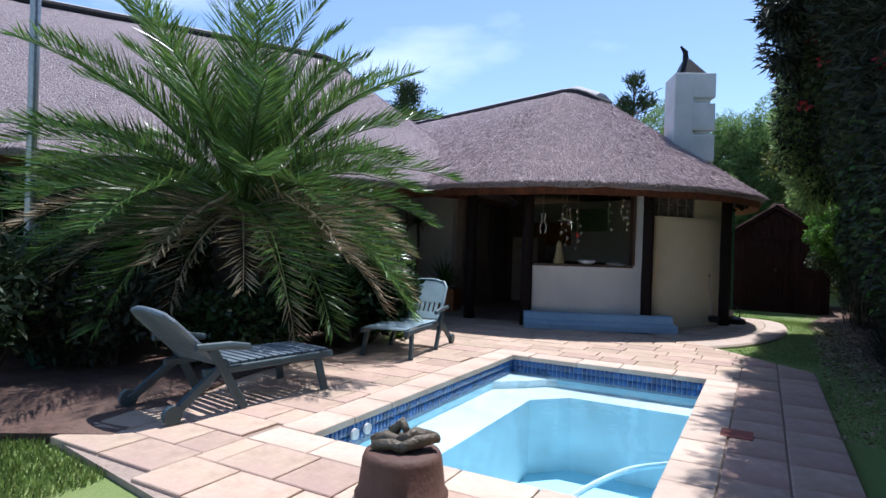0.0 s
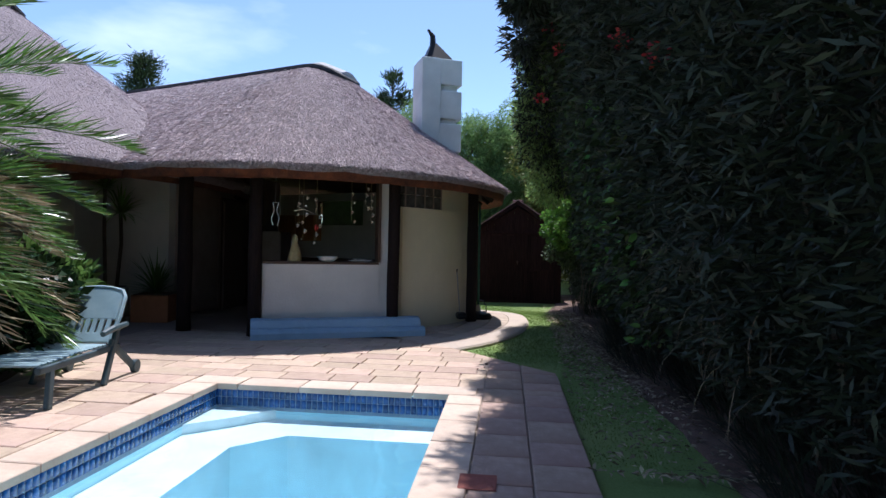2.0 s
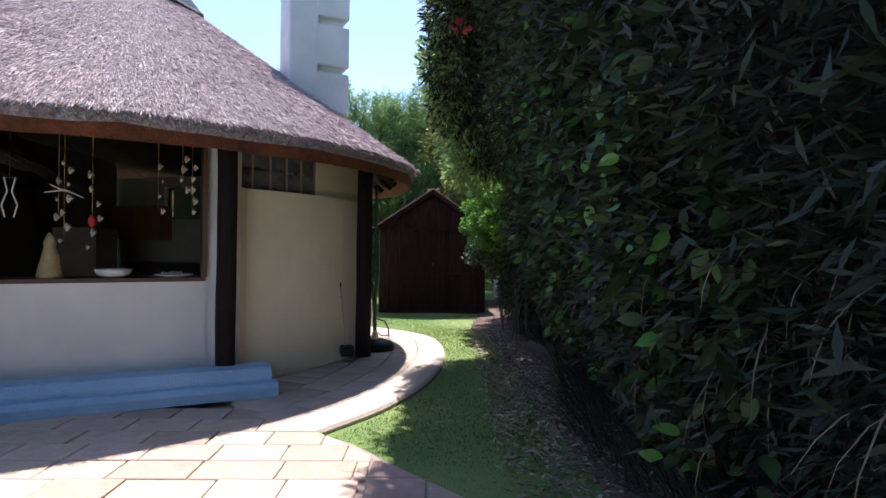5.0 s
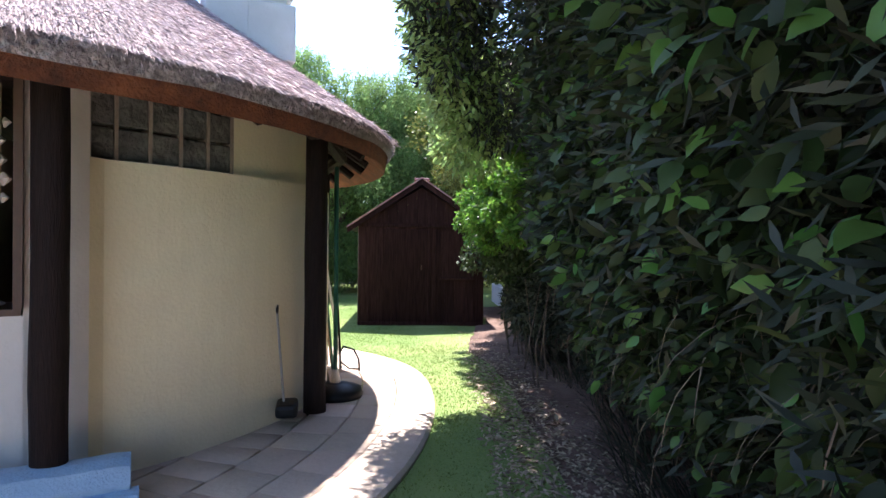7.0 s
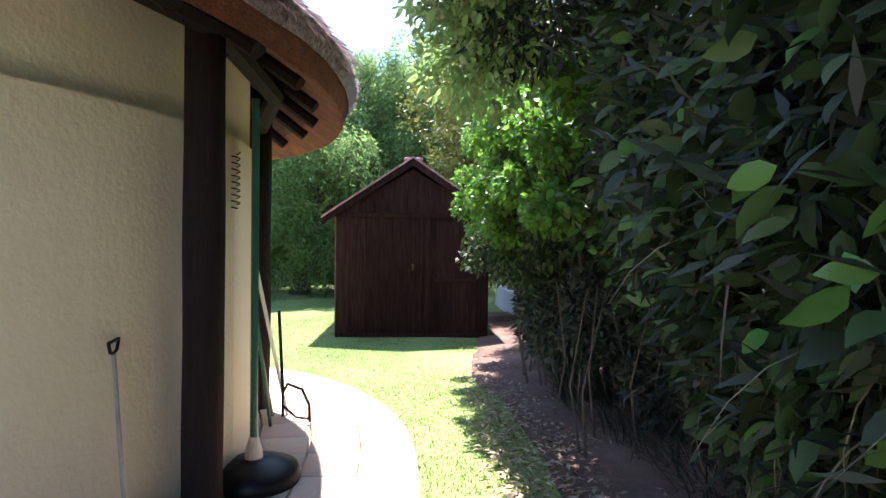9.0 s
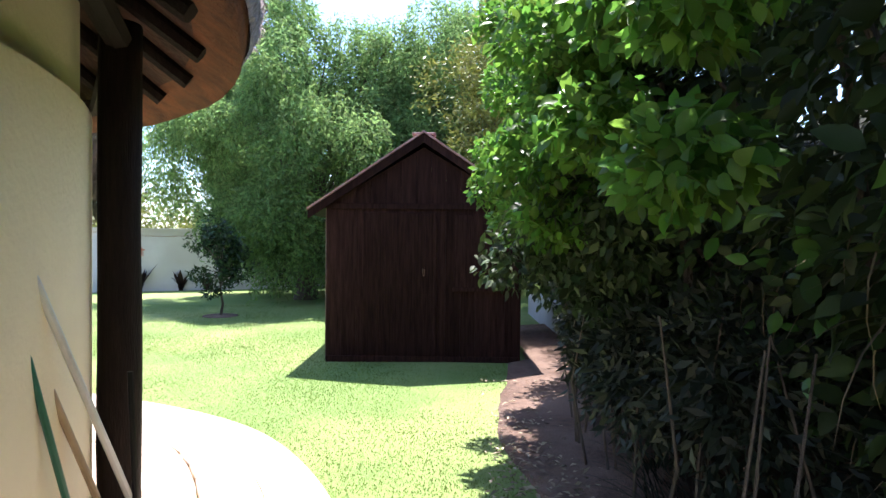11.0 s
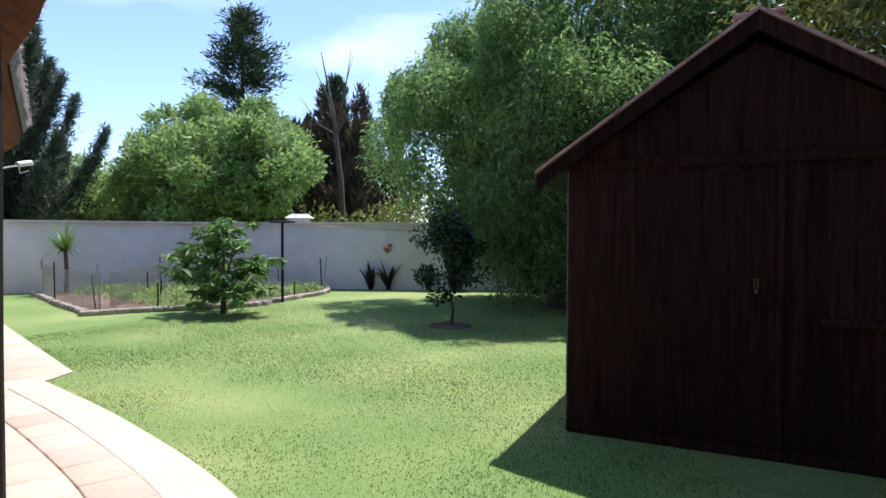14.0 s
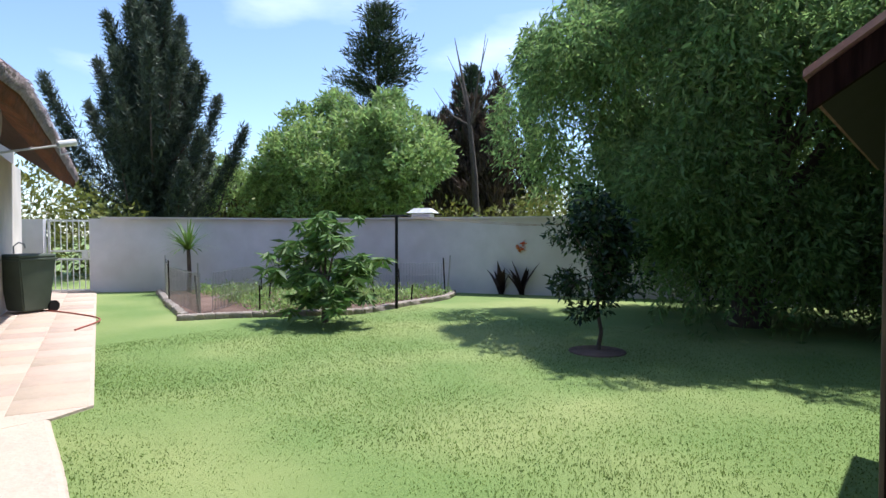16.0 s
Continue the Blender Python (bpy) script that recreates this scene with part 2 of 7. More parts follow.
L_shrub = leafmat("shrub_leaf", (0.035, 0.07, 0.025), 0.2, 0.25)
L_mango = leafmat("mango_leaf", (0.15, 0.27, 0.07), 0.3, 0.6)
L_yucca = leafmat("yucca_leaf", (0.17, 0.3, 0.06), 0.3, 0.35)
L_canna = leafmat("canna_dark_leaf", (0.05, 0.025, 0.03), 0.2, 0.4)
L_flower = leafmat("red_flower", (0.6, 0.05, 0.07), 0.3, 0.6, 0.2)
L_orange = leafmat("orange_flower", (0.7, 0.16, 0.03), 0.3, 0.6, 0.2)
L_litter = leafmat("fallen_leaf", (0.4, 0.32, 0.22), 0.1, 0.8, 0.5)
# near-black of the hedge core: deep shade put in as a colour
M_core = mat("core_shade", (0.014, 0.016, 0.009), 1.0, scale=6, bump=0.1, bscale=8)

# ---- mesh helpers ----


def put(name, me, material, parent=None, label="", smooth=False):
    me.materials.append(material)
    if smooth:
        me.shade_smooth()
    ob = new(name, me)
    ob.parent = parent
    return tagged(ob, label)


def part(name, bm, material, parent=None, label="", smooth=False):
    """Links a bmesh as one mesh object."""
    me = bpy.data.meshes.new(name)
    bm.to_mesh(me)
    bm.free()
    return put(name, me, material, parent, label, smooth)


def thing(name, label, category, group="", at=(0, 0, 0), rz=0.0):
    e = tagged(new(name), label, category, group)
    e.empty_display_size = 0.1
    e.matrix_basis = pose(*at, 0, 0, rz)
    return e


def box(bm, cx, cy, cz, sx, sy, sz, m=None, bevel=0.0):
    r = bmesh.ops.create_cube(bm, size=1.0)
    vs = r["verts"]
    for v in vs:
        v.co = Vector((cx + v.co.x * sx, cy + v.co.y * sy, cz + v.co.z * sz))
    if bevel:
        es = list({e for v in vs for e in v.link_edges})
        r2 = bmesh.ops.bevel(bm, geom=es, offset=bevel, segments=2, profile=0.5, affect="EDGES")
        vs = list({v for f in r2["faces"] for v in f.verts} | {v for v in vs if v.is_valid})
    if m is not None:
        for v in vs:
            v.co = m @ v.co
    return vs


def boxed(name, dims, material, parent=None, label="", bevel=0.004, m=None):
    bm = bmesh.new()
    box(bm, *dims, bevel=bevel, m=m)
    return part(name, bm, material, parent, label)


def tube(bm, pts, radii, n=8, cap=True):
    """A round rod through the points, with a radius at each."""
    pts = [Vector(p) for p in pts]
    if not hasattr(radii, "__len__"):
        radii = [radii] * len(pts)
    rings, side = [], None
    for i, p in enumerate(pts):
        d = (pts[min(i + 1, len(pts) - 1)] - pts[max(i - 1, 0)]).normalized()
        if side is None:
            side = d.cross(Vector((0, 0, 1)) if abs(d.z) < 0.9 else Vector((1, 0, 0))).normalized()
        side = (side - d * side.dot(d)).normalized()
        up = d.cross(side)
        rings.append([bm.verts.new(p + radii[i] * (math.cos(a) * side + math.sin(a) * up)) for a in (2 * math.pi * k / n for k in range(n))])
    for a, b in zip(rings, rings[1:]):
        for k in range(n):
            bm.faces.new((a[k], a[(k + 1) % n], b[(k + 1) % n], b[k]))
    if cap:
        bm.faces.new(rings[0][::-1])
        bm.faces.new(rings[-1])


def lathe(bm, prof, n=24, cx=0, cy=0):
    rings = [[bm.verts.new((cx + r * math.cos(2 * math.pi * k / n), cy + r * math.sin(2 * math.pi * k / n), z)) for k in range(n)] for r, z in prof]
    for a, b in zip(rings, rings[1:]):
        for k in range(n):
            bm.faces.new((a[k], a[(k + 1) % n], b[(k + 1) % n], b[k]))
    bm.faces.new(rings[0][::-1])
    bm.faces.new(rings[-1])


def prism(bm, outline, z0, z1):
    """An upright prism over a plan outline; z may be a number or a function of x, y."""
    f0 = z0 if callable(z0) else (lambda x, y: z0)
    f1 = z1 if callable(z1) else (lambda x, y: z1)
    lo = [bm.verts.new((x, y, f0(x, y))) for x, y in outline]
    hi = [bm.verts.new((x, y, f1(x, y))) for x, y in outline]
    n = len(outline)
    for k in range(n):
        bm.faces.new((lo[k], lo[(k + 1) % n], hi[(k + 1) % n], hi[k]))
    bm.faces.new(hi)
    bm.faces.new(lo[::-1])


def mesh_np(name, verts, quads):
    me = bpy.data.meshes.new(name)
    n, q = len(verts), len(quads)
    k = quads.shape[1]
    me.vertices.add(n)
    me.vertices.foreach_set("co", np.ascontiguousarray(verts, dtype=np.float32).ravel())
    me.loops.add(q * k)
    me.loops.foreach_set("vertex_index", np.ascontiguousarray(quads, dtype=np.int32).ravel())
    me.polygons.add(q)
    me.polygons.foreach_set("loop_start", np.arange(0, q * k, k, dtype=np.int32))
    me.update(calc_edges=True)
    return me


def ovals(name, base, along, length, width, fold=0.12):
    """Broad pointed leaves, each of four quads, bent along the midrib."""
    n = len(base)
    length = np.broadcast_to(np.asarray(length, float), (n,))[:, None]
    width = np.broadcast_to(np.asarray(width, float), (n,))[:, None]
    a = unit(along)
    side = unit(np.cross(a, rng.normal(size=(n, 3)) + np.array([0, 0, 1.2])))
    up = np.cross(side, a)
    v = []
    for f, w_, s in ((0, 0.0, 0), (0.22, 0.42, 0), (0.5, 0.5, -0.02), (0.78, 0.3, -0.07), (1.0, 0.0, -0.16)):
        m_ = base + a * length * f + up * length * s
        if w_ == 0:
            v.append(m_)
        else:
            v += [m_ + side * width * w_ + up * width * fold, m_, m_ - side * width * w_ + up * width * fold]
    v = np.stack(v, 1).reshape(-1, 3)
    # 0 base; 1 2 3; 4 5 6; 7 8 9; 10 tip
    pat = np.array([[0, 2, 1, 1], [0, 3, 2, 2], [1, 2, 5, 4], [2, 3, 6, 5], [4, 5, 8, 7], [5, 6, 9, 8], [7, 8, 10, 10], [8, 9, 10, 10]])
    quads = pat[[2, 3, 4, 5]]
    tris = np.array([[0, 2, 1], [0, 3, 2], [7, 8, 10], [8, 9, 10]])
    off = (np.arange(n) * 11)[:, None, None]
    q = (quads[None] + off).reshape(-1, 4)
    t_ = (tris[None] + off).reshape(-1, 3)
    me = bpy.data.meshes.new(name)
    me.vertices.add(len(v))
    me.vertices.foreach_set("co", v.astype(np.float32).ravel())
    me.loops.add(q.size + t_.size)
    me.loops.foreach_set("vertex_index", np.concatenate([q.ravel(), t_.ravel()]).astype(np.int32))
    me.polygons.add(len(q) + len(t_))
    me.polygons.foreach_set("loop_start", np.concatenate([np.arange(len(q)) * 4, q.size + np.arange(len(t_)) * 3]).astype(np.int32))
    me.update(calc_edges=True)
    return me


def unit(a):
    return a / np.maximum(np.linalg.norm(a, axis=1, keepdims=True), 1e-9)


def leaves(name, base, along, length, width, fold=0.15, twist=None):
    """Many small leaves as one mesh: base points, directions, lengths and widths. Each is a folded blade."""
    n = len(base)
    length = np.broadcast_to(np.asarray(length, float), (n,))[:, None]
    width = np.broadcast_to(np.asarray(width, float), (n,))[:, None]
    a = unit(along)
    side = unit(np.cross(a, rng.normal(size=(n, 3)) if twist is None else twist))
    up = np.cross(side, a)
    mid = base + a * length * 0.45
    v = np.stack([base, mid + side * width / 2 + up * width * fold, base + a * length - up * length * 0.08, mid - side * width / 2 + up * width * fold], 1).reshape(-1, 3)
    q = np.arange(4 * n).reshape(-1, 4)
    return mesh_np(name, v, q)


def balls(n, centres, radii, shell=0.55):
    """Random points in the outer shells of ellipsoids, and the outward directions."""
    k = rng.integers(0, len(centres), n)
    d = unit(rng.normal(size=(n, 3)))
    r = shell + (1 - shell) * rng.random((n, 1)) ** 0.7
    return centres[k] + d * radii[k] * r, d


def zp(x, y):
    """The height of the paving: level by the pool, falling gently towards the back garden."""
    t = min(max((y - 12.0) / 5.0, 0.0), 1.0)
    return 0.09 - 0.26 * t * t * (3 - 2 * t)


def zg(x, y):
    """The height of the lawn."""
    t = min(max((y - 13.0) / 4.0, 0.0), 1.0)
    return zp(x, y) - 0.055 + 0.03 * t

# ---- ground ----
PX0, PX1, PY0, PY1 = -2.53, -0.45, 2.89, 6.36


def grid_axis(lo, hi, step, extra):
    a = list(np.arange(lo, hi + 0.01, step)) + [lo - 8, lo - 25, lo - 80, lo - 300, hi + 8, hi + 25, hi + 80, hi + 300] + extra
    return sorted({round(float(v), 3) for v in a})


gx = grid_axis(-20, 6, 0.5, [PX0 - 0.1, PX1 + 0.1])
gy = grid_axis(-3, 32, 0.5, [PY0 - 0.1, PY1 + 0.1])
bm = bmesh.new()
gv = {}
for i, x in enumerate(gx):
    for j, y in enumerate(gy):
        gv[i, j] = bm.verts.new((x, y, zg(x, y) + 0.012 * noise.noise((x * 0.7, y * 0.7, 0))))
for i in range(len(gx) - 1):
    for j in range(len(gy) - 1):
        mx_, my_ = (gx[i] + gx[i + 1]) / 2, (gy[j] + gy[j + 1]) / 2
        if PX0 - 0.1 < mx_ < PX1 + 0.1 and PY0 - 0.1 < my_ < PY1 + 0.1:
            continue
        bm.faces.new((gv[i, j], gv[i + 1, j], gv[i + 1, j + 1], gv[i, j + 1]))
ground = tagged(part("ground", bm, M_lawn), "mown green lawn reaching the far garden wall", "lawn", kind="structure")


def slab_bed(name, outline, z0, z1, material, label, category="paving"):
    b = bmesh.new()
    prism(b, outline, z0, z1)
    return tagged(part(name, b, material), label, category, kind="structure")


# outer edge of the curved apron round the thatched building
def smooth_path(ctrl, n=8):
    """A Catmull-Rom curve through plan points."""
    p = [Vector((*c, 0)) for c in ctrl]
    p = [p[0] * 2 - p[1]] + p + [p[-1] * 2 - p[-2]]
    out = []
    for i in range(1, len(p) - 2):
        for k in range(n):
            t = k / n
            a, b_, c, d = p[i - 1], p[i], p[i + 1], p[i + 2]
            q = 0.5 * ((2 * b_) + (c - a) * t + (2 * a - 5 * b_ + 4 * c - d) * t * t + (3 * b_ - a - 3 * c + d) * t ** 3)
            out.append((q.x, q.y))
    out.append((p[-2].x, p[-2].y))
    return out


KERB = smooth_path([(-0.62, 8.62), (-0.14, 9.4), (0.24, 10.5), (0.39, 11.8), (0.24, 13.2), (-0.3, 14.55), (-1.1, 15.6), (-2.4, 16.4), (-4.2, 17.0), (-5.98, 17.42)], 8)

# soil bed under the hedge
edge = smooth_path([(1.25, -4), (1.25, 5), (1.15, 8), (1.12, 11), (1.15, 12.5), (1.12, 14.0), (0.98, 15.2), (1.08, 16.4), (1.28, 17.6), (1.35, 18.25), (1.62, 18.6), (1.72, 21.5)], 6)
bm = bmesh.new()
rows = []
for k in range(103):
    y = -4 + 0.25 * k
    x0 = float(np.interp(y, [p[1] for p in edge], [p[0] for p in edge])) + 0.05 * noise.noise((y * 2.3, 0, 5))
    row = [bm.verts.new((x0, y, zg(x0, y) - 0.08))]
    for i in range(13):
        x = x0 + 0.02 + (4.5 - x0) * (i / 12) ** 1.3
        row.append(bm.verts.new((x, y, zg(x, y) + 0.024 + 0.05 * min(1, i / 4) + 0.025 * noise.noise((x * 1.7, y * 1.7, 3)))))
    rows.append(row)
for p_, q_ in zip(rows, rows[1:]):
    for k in range(13):
        bm.faces.new((p_[k], p_[k + 1], q_[k + 1], q_[k]))
tagged(part("flower_bed", bm, M_soil, smooth=True), "bare dark soil strip with leaf litter along the foot of the hedge", "soil", kind="structure")
slab_bed("planting_bed", smooth_path([(-3.5, 2.2), (-3.9, 3.2), (-4.15, 4.2), (-4.1, 5.2), (-4.4, 6.2), (-5.0, 7.2)], 5) + [(-8, 7.2), (-8, 1.2), (-4.4, 1.6)], -0.1, lambda x, y: 0.1 + 0.03 * noise.noise((x, y, 3)), M_soil, "shaded soil bed under the palm", "soil")

# mortar bed of the pool terrace and the apron
terr_w = [(-3.8, 2.0), (PX0 - 0.1, 1.82), (PX0 - 0.1, 11.0), (-8.5, 11.0), (-8.5, 7.0), (-4.9, 7.0), (-4.2, 5.2), (-4.2, 3.5)]
slab_bed("pavement", terr_w, -0.15, 0.072, M_joint, "mortar bed of the pool terrace")
slab_bed("pavement", [(PX0 - 0.1, 1.82), (0.5, 1.3), (0.5, PY0 - 0.1), (PX0 - 0.1, PY0 - 0.1)], -0.15, 0.072, M_joint, "mortar bed of the pool terrace")
slab_bed("pavement", [(PX1 + 0.1, PY0 - 0.1), (0.5, PY0 - 0.1), (0.52, 7.36), (PX1 + 0.1, 8.42)], -0.15, 0.072, M_joint, "mortar bed of the pool terrace")
slab_bed("pavement", [(PX0 - 0.1, PY1 + 0.1), (PX1 + 0.1, PY1 + 0.1), (PX1 + 0.1, 8.42), (-0.62, 8.62), (-0.7, 9.2), (PX0 - 0.1, 9.2)], -0.15, 0.072, M_joint, "mortar bed of the pool terrace")
apron = KERB[:]
inner = [(-5.98, 16.5), (-4.0, 15.6), (-2.6, 15.1), (-2.0, 14.0), (-1.5, 13.0), (-1.5, 11.6), (-2.3, 10.2), (-3.4, 9.3), (-3.4, 9.2), (-0.7, 9.2)]
slab_bed("pavement", apron + inner, lambda x, y: zp(x, y) - 0.3, lambda x, y: zp(x, y) - 0.05, M_joint, "mortar bed of the curved apron")
slab_bed("pavement", [(-5.98, 17.42), (-6.12, 17.76), (-16.1, 21.25), (-16.7, 20.4), (-15.6, 19.2), (-5.98, 16.5)], lambda x, y: zp(x, y) - 0.25, lambda x, y: zp(x, y) - 0.0, M_kerb, "pale concrete path along the house wall")

# ---- pool ----
pool = thing("swimming_pool", "small rectangular plunge pool full of clear pale blue water", "swimming pool")
WZ = -0.055
bm = bmesh.new()
T = 0.1
for (x0, x1, y0, y1) in ((PX0 - T, PX0, PY0 - T, PY1 + T), (PX1, PX1 + T, PY0 - T, PY1 + T), (PX0, PX1, PY0 - T, PY0), (PX0, PX1, PY1, PY1 + T)):
    box(bm, (x0 + x1) / 2, (y0 + y1) / 2, -0.7, x1 - x0, y1 - y0, 1.5)
box(bm, (PX0 + PX1) / 2, (PY0 + PY1) / 2, -1.0, PX1 - PX0 + 0.2, PY1 - PY0 + 0.2, 0.1)
part("pool_shell", bm, M_pool, pool, "pale blue plastered shell")
bm = bmesh.new()
prism(bm, [(PX0, PY0 + 0.01), (PX0 + 0.5, PY0 + 0.01), (PX0 + 0.5, PY1 - 0.75), (PX0 + 0.82, PY1 - 0.42), (PX1, PY1 - 0.42), (PX1, PY1), (PX0, PY1)], -1.0, -0.2)
part("pool_bench", bm, M_bench, pool, "white plastered bench along two sides")
bm = bmesh.new()
prism(bm, [(PX0 + 0.001, PY1 - 0.55), (PX0 + 0.3, PY1 - 0.28), (PX0 + 0.55, PY1 - 0.001), (PX0 + 0.001, PY1 - 0.001)], -0.2, -0.12)
part("pool_step", bm, M_bench, pool, "white corner step")
# tile band: one joined band of narrow tiles, above and below the water line
tv, tq = [], []


def tile_run(ax, fixed, a0, a1, nrm):
    n = int((a1 - a0) / 0.048)
    for k in range(n):
        c0, c1 = a0 + (k + 0.07) * (a1 - a0) / n, a0 + (k + 0.93) * (a1 - a0) / n
        for z0, z1 in ((-0.1, -0.03), (-0.025, 0.048)):
            i = len(tv)
            d = nrm * 0.006
            for c, z in ((c0, z0), (c1, z0), (c1, z1), (c0, z1)):
                tv.append((fixed, c, z) if ax == "y" else (c, fixed, z))
            for c, z in ((c0 + 0.003, z0 + 0.003), (c1 - 0.003, z0 + 0.003), (c1 - 0.003, z1 - 0.003), (c0 + 0.003, z1 - 0.003)):
                tv.append((fixed + d, c, z) if ax == "y" else (c, fixed + d, z))
            tq.append((i + 4, i + 5, i + 6, i + 7))
            for s in range(4):
                tq.append((i + s, i + (s + 1) % 4, i + 4 + (s + 1) % 4, i + 4 + s))


tile_run("y", PX0 + 0.004, PY0, PY1, 1)
tile_run("y", PX1 - 0.004, PY0, PY1, -1)
tile_run("x", PY1 - 0.004, PX0, PX1, -1)
tile_run("x", PY0 + 0.004, PX0, PX1, 1)
tb = put("tile_band", mesh_np("tile_band", np.array(tv), np.array(tq)), M_tile, pool, "band of narrow dark blue glazed tiles")
tb["kind"] = "stuff"
bm = bmesh.new()
for (cx, cy, sx, sy) in ((PX0 + 0.002, (PY0 + PY1) / 2, 0.004, PY1 - PY0), (PX1 - 0.002, (PY0 + PY1) / 2, 0.004, PY1 - PY0), ((PX0 + PX1) / 2, PY1 - 0.002, PX1 - PX0, 0.004), ((PX0 + PX1) / 2, PY0 + 0.002, PX1 - PX0, 0.004)):
    box(bm, cx, cy, -0.04, sx, sy, 0.18)
part("grout", bm, M_grout, pool, "pale grout behind the tiles")
M_water = bpy.data.materials.new("pool_water")
M_water.use_nodes = True
t = M_water.node_tree
t.nodes.remove(t.nodes["Principled BSDF"])
tr, gl, ms, fr = t.nodes.new("ShaderNodeBsdfTransparent"), t.nodes.new("ShaderNodeBsdfGlossy"), t.nodes.new("ShaderNodeMixShader"), t.nodes.new("ShaderNodeFresnel")
tr.inputs["Color"].default_value = (0.86, 0.97, 1.0, 1)
gl.inputs["Roughness"].default_value = 0.02
fr.inputs["IOR"].default_value = 1.33
nz, bp, tcw = t.nodes.new("ShaderNodeTexNoise"), t.nodes.new("ShaderNodeBump"), t.nodes.new("ShaderNodeTexCoord")
nz.inputs["Scale"].default_value = 3.0
bp.inputs["Distance"].default_value = 0.01
t.links.new(tcw.outputs["Object"], nz.inputs["Vector"])
t.links.new(nz.outputs["Fac"], bp.inputs["Height"])
for nd in (gl, fr):
    t.links.new(bp.outputs["Normal"], nd.inputs["Normal"])
t.links.new(fr.outputs["Fac"], ms.inputs["Fac"])
t.links.new(tr.outputs["BSDF"], ms.inputs[1])
t.links.new(gl.outputs["BSDF"], ms.inputs[2])
t.links.new(ms.outputs["Shader"], t.nodes["Material Output"].inputs["Surface"])
bm = bmesh.new()
vs = [bm.verts.new((x, y, WZ)) for x, y in ((PX0, PY0), (PX1, PY0), (PX1, PY1), (PX0, PY1))]
bm.faces.new(vs)
wat = part("water_surface", bm, M_water, pool, "clear rippled water")
wat.visible_shadow = False

# ---- thatched roofs ----
LC = Vector((-4.0, 12.5, 0))      # centre of the round end
RD = Vector((-0.94, 0.342, 0))    # way of the ridge
RN = Vector((0.342, 0.94, 0))


def trim(th):
    """How far the eave draws in where the round end runs out into the far side."""
    t_ = min(1.0, max(0.0, (th / math.pi - 0.72) / 0.28))
    return 0.2 * t_ * t_ * (3 - 2 * t_)


def roof(name, label, a, b, south, north, zr, ze, apse_b=False, sag=0.0, thick=0.2, drop=0.0):
    """A thatched roof with a round end about a and a gable or round end at b."""
    root = thing(name, label, "thatched roof")
    a, b = Vector((*a, 0)), Vector((*b, 0))
    d = (b - a).normalized()
    nrm = Vector((-d.y, d.x, 0))
    L = (b - a).length
    ways = []
    ns_, na = 26, 40
    # side one (towards -nrm), round end, side two (towards +nrm)
    w_of = lambda th: south * (0.5 + 0.5 * math.cos(th)) + north * (0.5 - 0.5 * math.cos(th))
    for k in range(ns_):
        ways.append((b + (a - b) * k / ns_, nrm * south))
    for k in range(na + 1):
        th = math.pi * k / na
        ways.append((a, (nrm * math.cos(th) - d * math.sin(th)) * (w_of(th) - trim(th))))
    for k in range(1, ns_ + 1):
        ways.append((a + (b - a) * k / ns_, -nrm * (north - trim(math.pi) + (0.3 + trim(math.pi)) * min(1.0, max(0.0, k * L / ns_ - 0.9) / 3.0))))
    if apse_b:
        for k in range(1, na):
            th = math.pi * k / na
            ways.append((b, (-nrm * math.cos(th) + d * math.sin(th)) * w_of(math.pi - th)))
    steps = [0, 0.04, 0.1, 0.2, 0.32, 0.44, 0.56, 0.68, 0.78, 0.87, 0.94, 0.985, 1.0]

    def hz(r):
        z = zr + (ze - zr) * r
        return z - 0.2 * max(0, 0.24 - r) ** 2 / 0.0576 - sag * math.sin(math.pi * r)

    bm = bmesh.new()
    top, bot = [], []
    for i, (c, v) in enumerate(ways):
        row, low = [], []
        for r in steps:
            p = c + v * r
            z = hz(r) - drop * max(0.0, min(1.0, ((c - a).dot(d)) / max(L, 0.1)))
            if 0.05 < r < 0.99:
                z += 0.035 * noise.noise((p.x * 1.1, p.y * 1.1, 1.0)) + 0.015 * noise.noise((p.x * 4, p.y * 4, 2.0))
            row.append(bm.verts.new((p.x, p.y, z)))
        for r in (1.0, 0.97, 0.5, 0.0):
            p = c + v * (r if r < 1 else 0.985)
            z = hz(r) - (0.07 if r == 1 else thick * 1.15) - 0.02
            low.append(bm.verts.new((p.x, p.y, z + 0.03 * noise.noise((p.x * 5, p.y * 5, 4)) * (r == 1.0))))
        top.append(row)
        bot.append(low)
    n = len(ways)
    last = n if apse_b else n - 1
    for i in range(last):
        j = (i + 1) % n
        for k in range(len(steps) - 1):
            bm.faces.new((top[i][k], top[j][k], top[j][k + 1], top[i][k + 1]))
        bm.faces.new((top[i][-1], top[j][-1], bot[j][0], bot[i][0]))
    part("thatch", bm, M_thatch, root, "weathered grey-brown reed thatch", True)
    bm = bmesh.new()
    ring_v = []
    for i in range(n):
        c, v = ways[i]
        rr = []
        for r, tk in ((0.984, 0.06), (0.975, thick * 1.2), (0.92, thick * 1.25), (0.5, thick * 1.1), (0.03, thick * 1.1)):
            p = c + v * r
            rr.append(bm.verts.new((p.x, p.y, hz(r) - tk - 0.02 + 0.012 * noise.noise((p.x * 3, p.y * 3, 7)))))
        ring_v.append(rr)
    # the eave's light edge and shaded underside are split by colour
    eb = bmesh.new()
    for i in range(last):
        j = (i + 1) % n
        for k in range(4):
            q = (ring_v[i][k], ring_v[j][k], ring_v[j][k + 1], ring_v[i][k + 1])
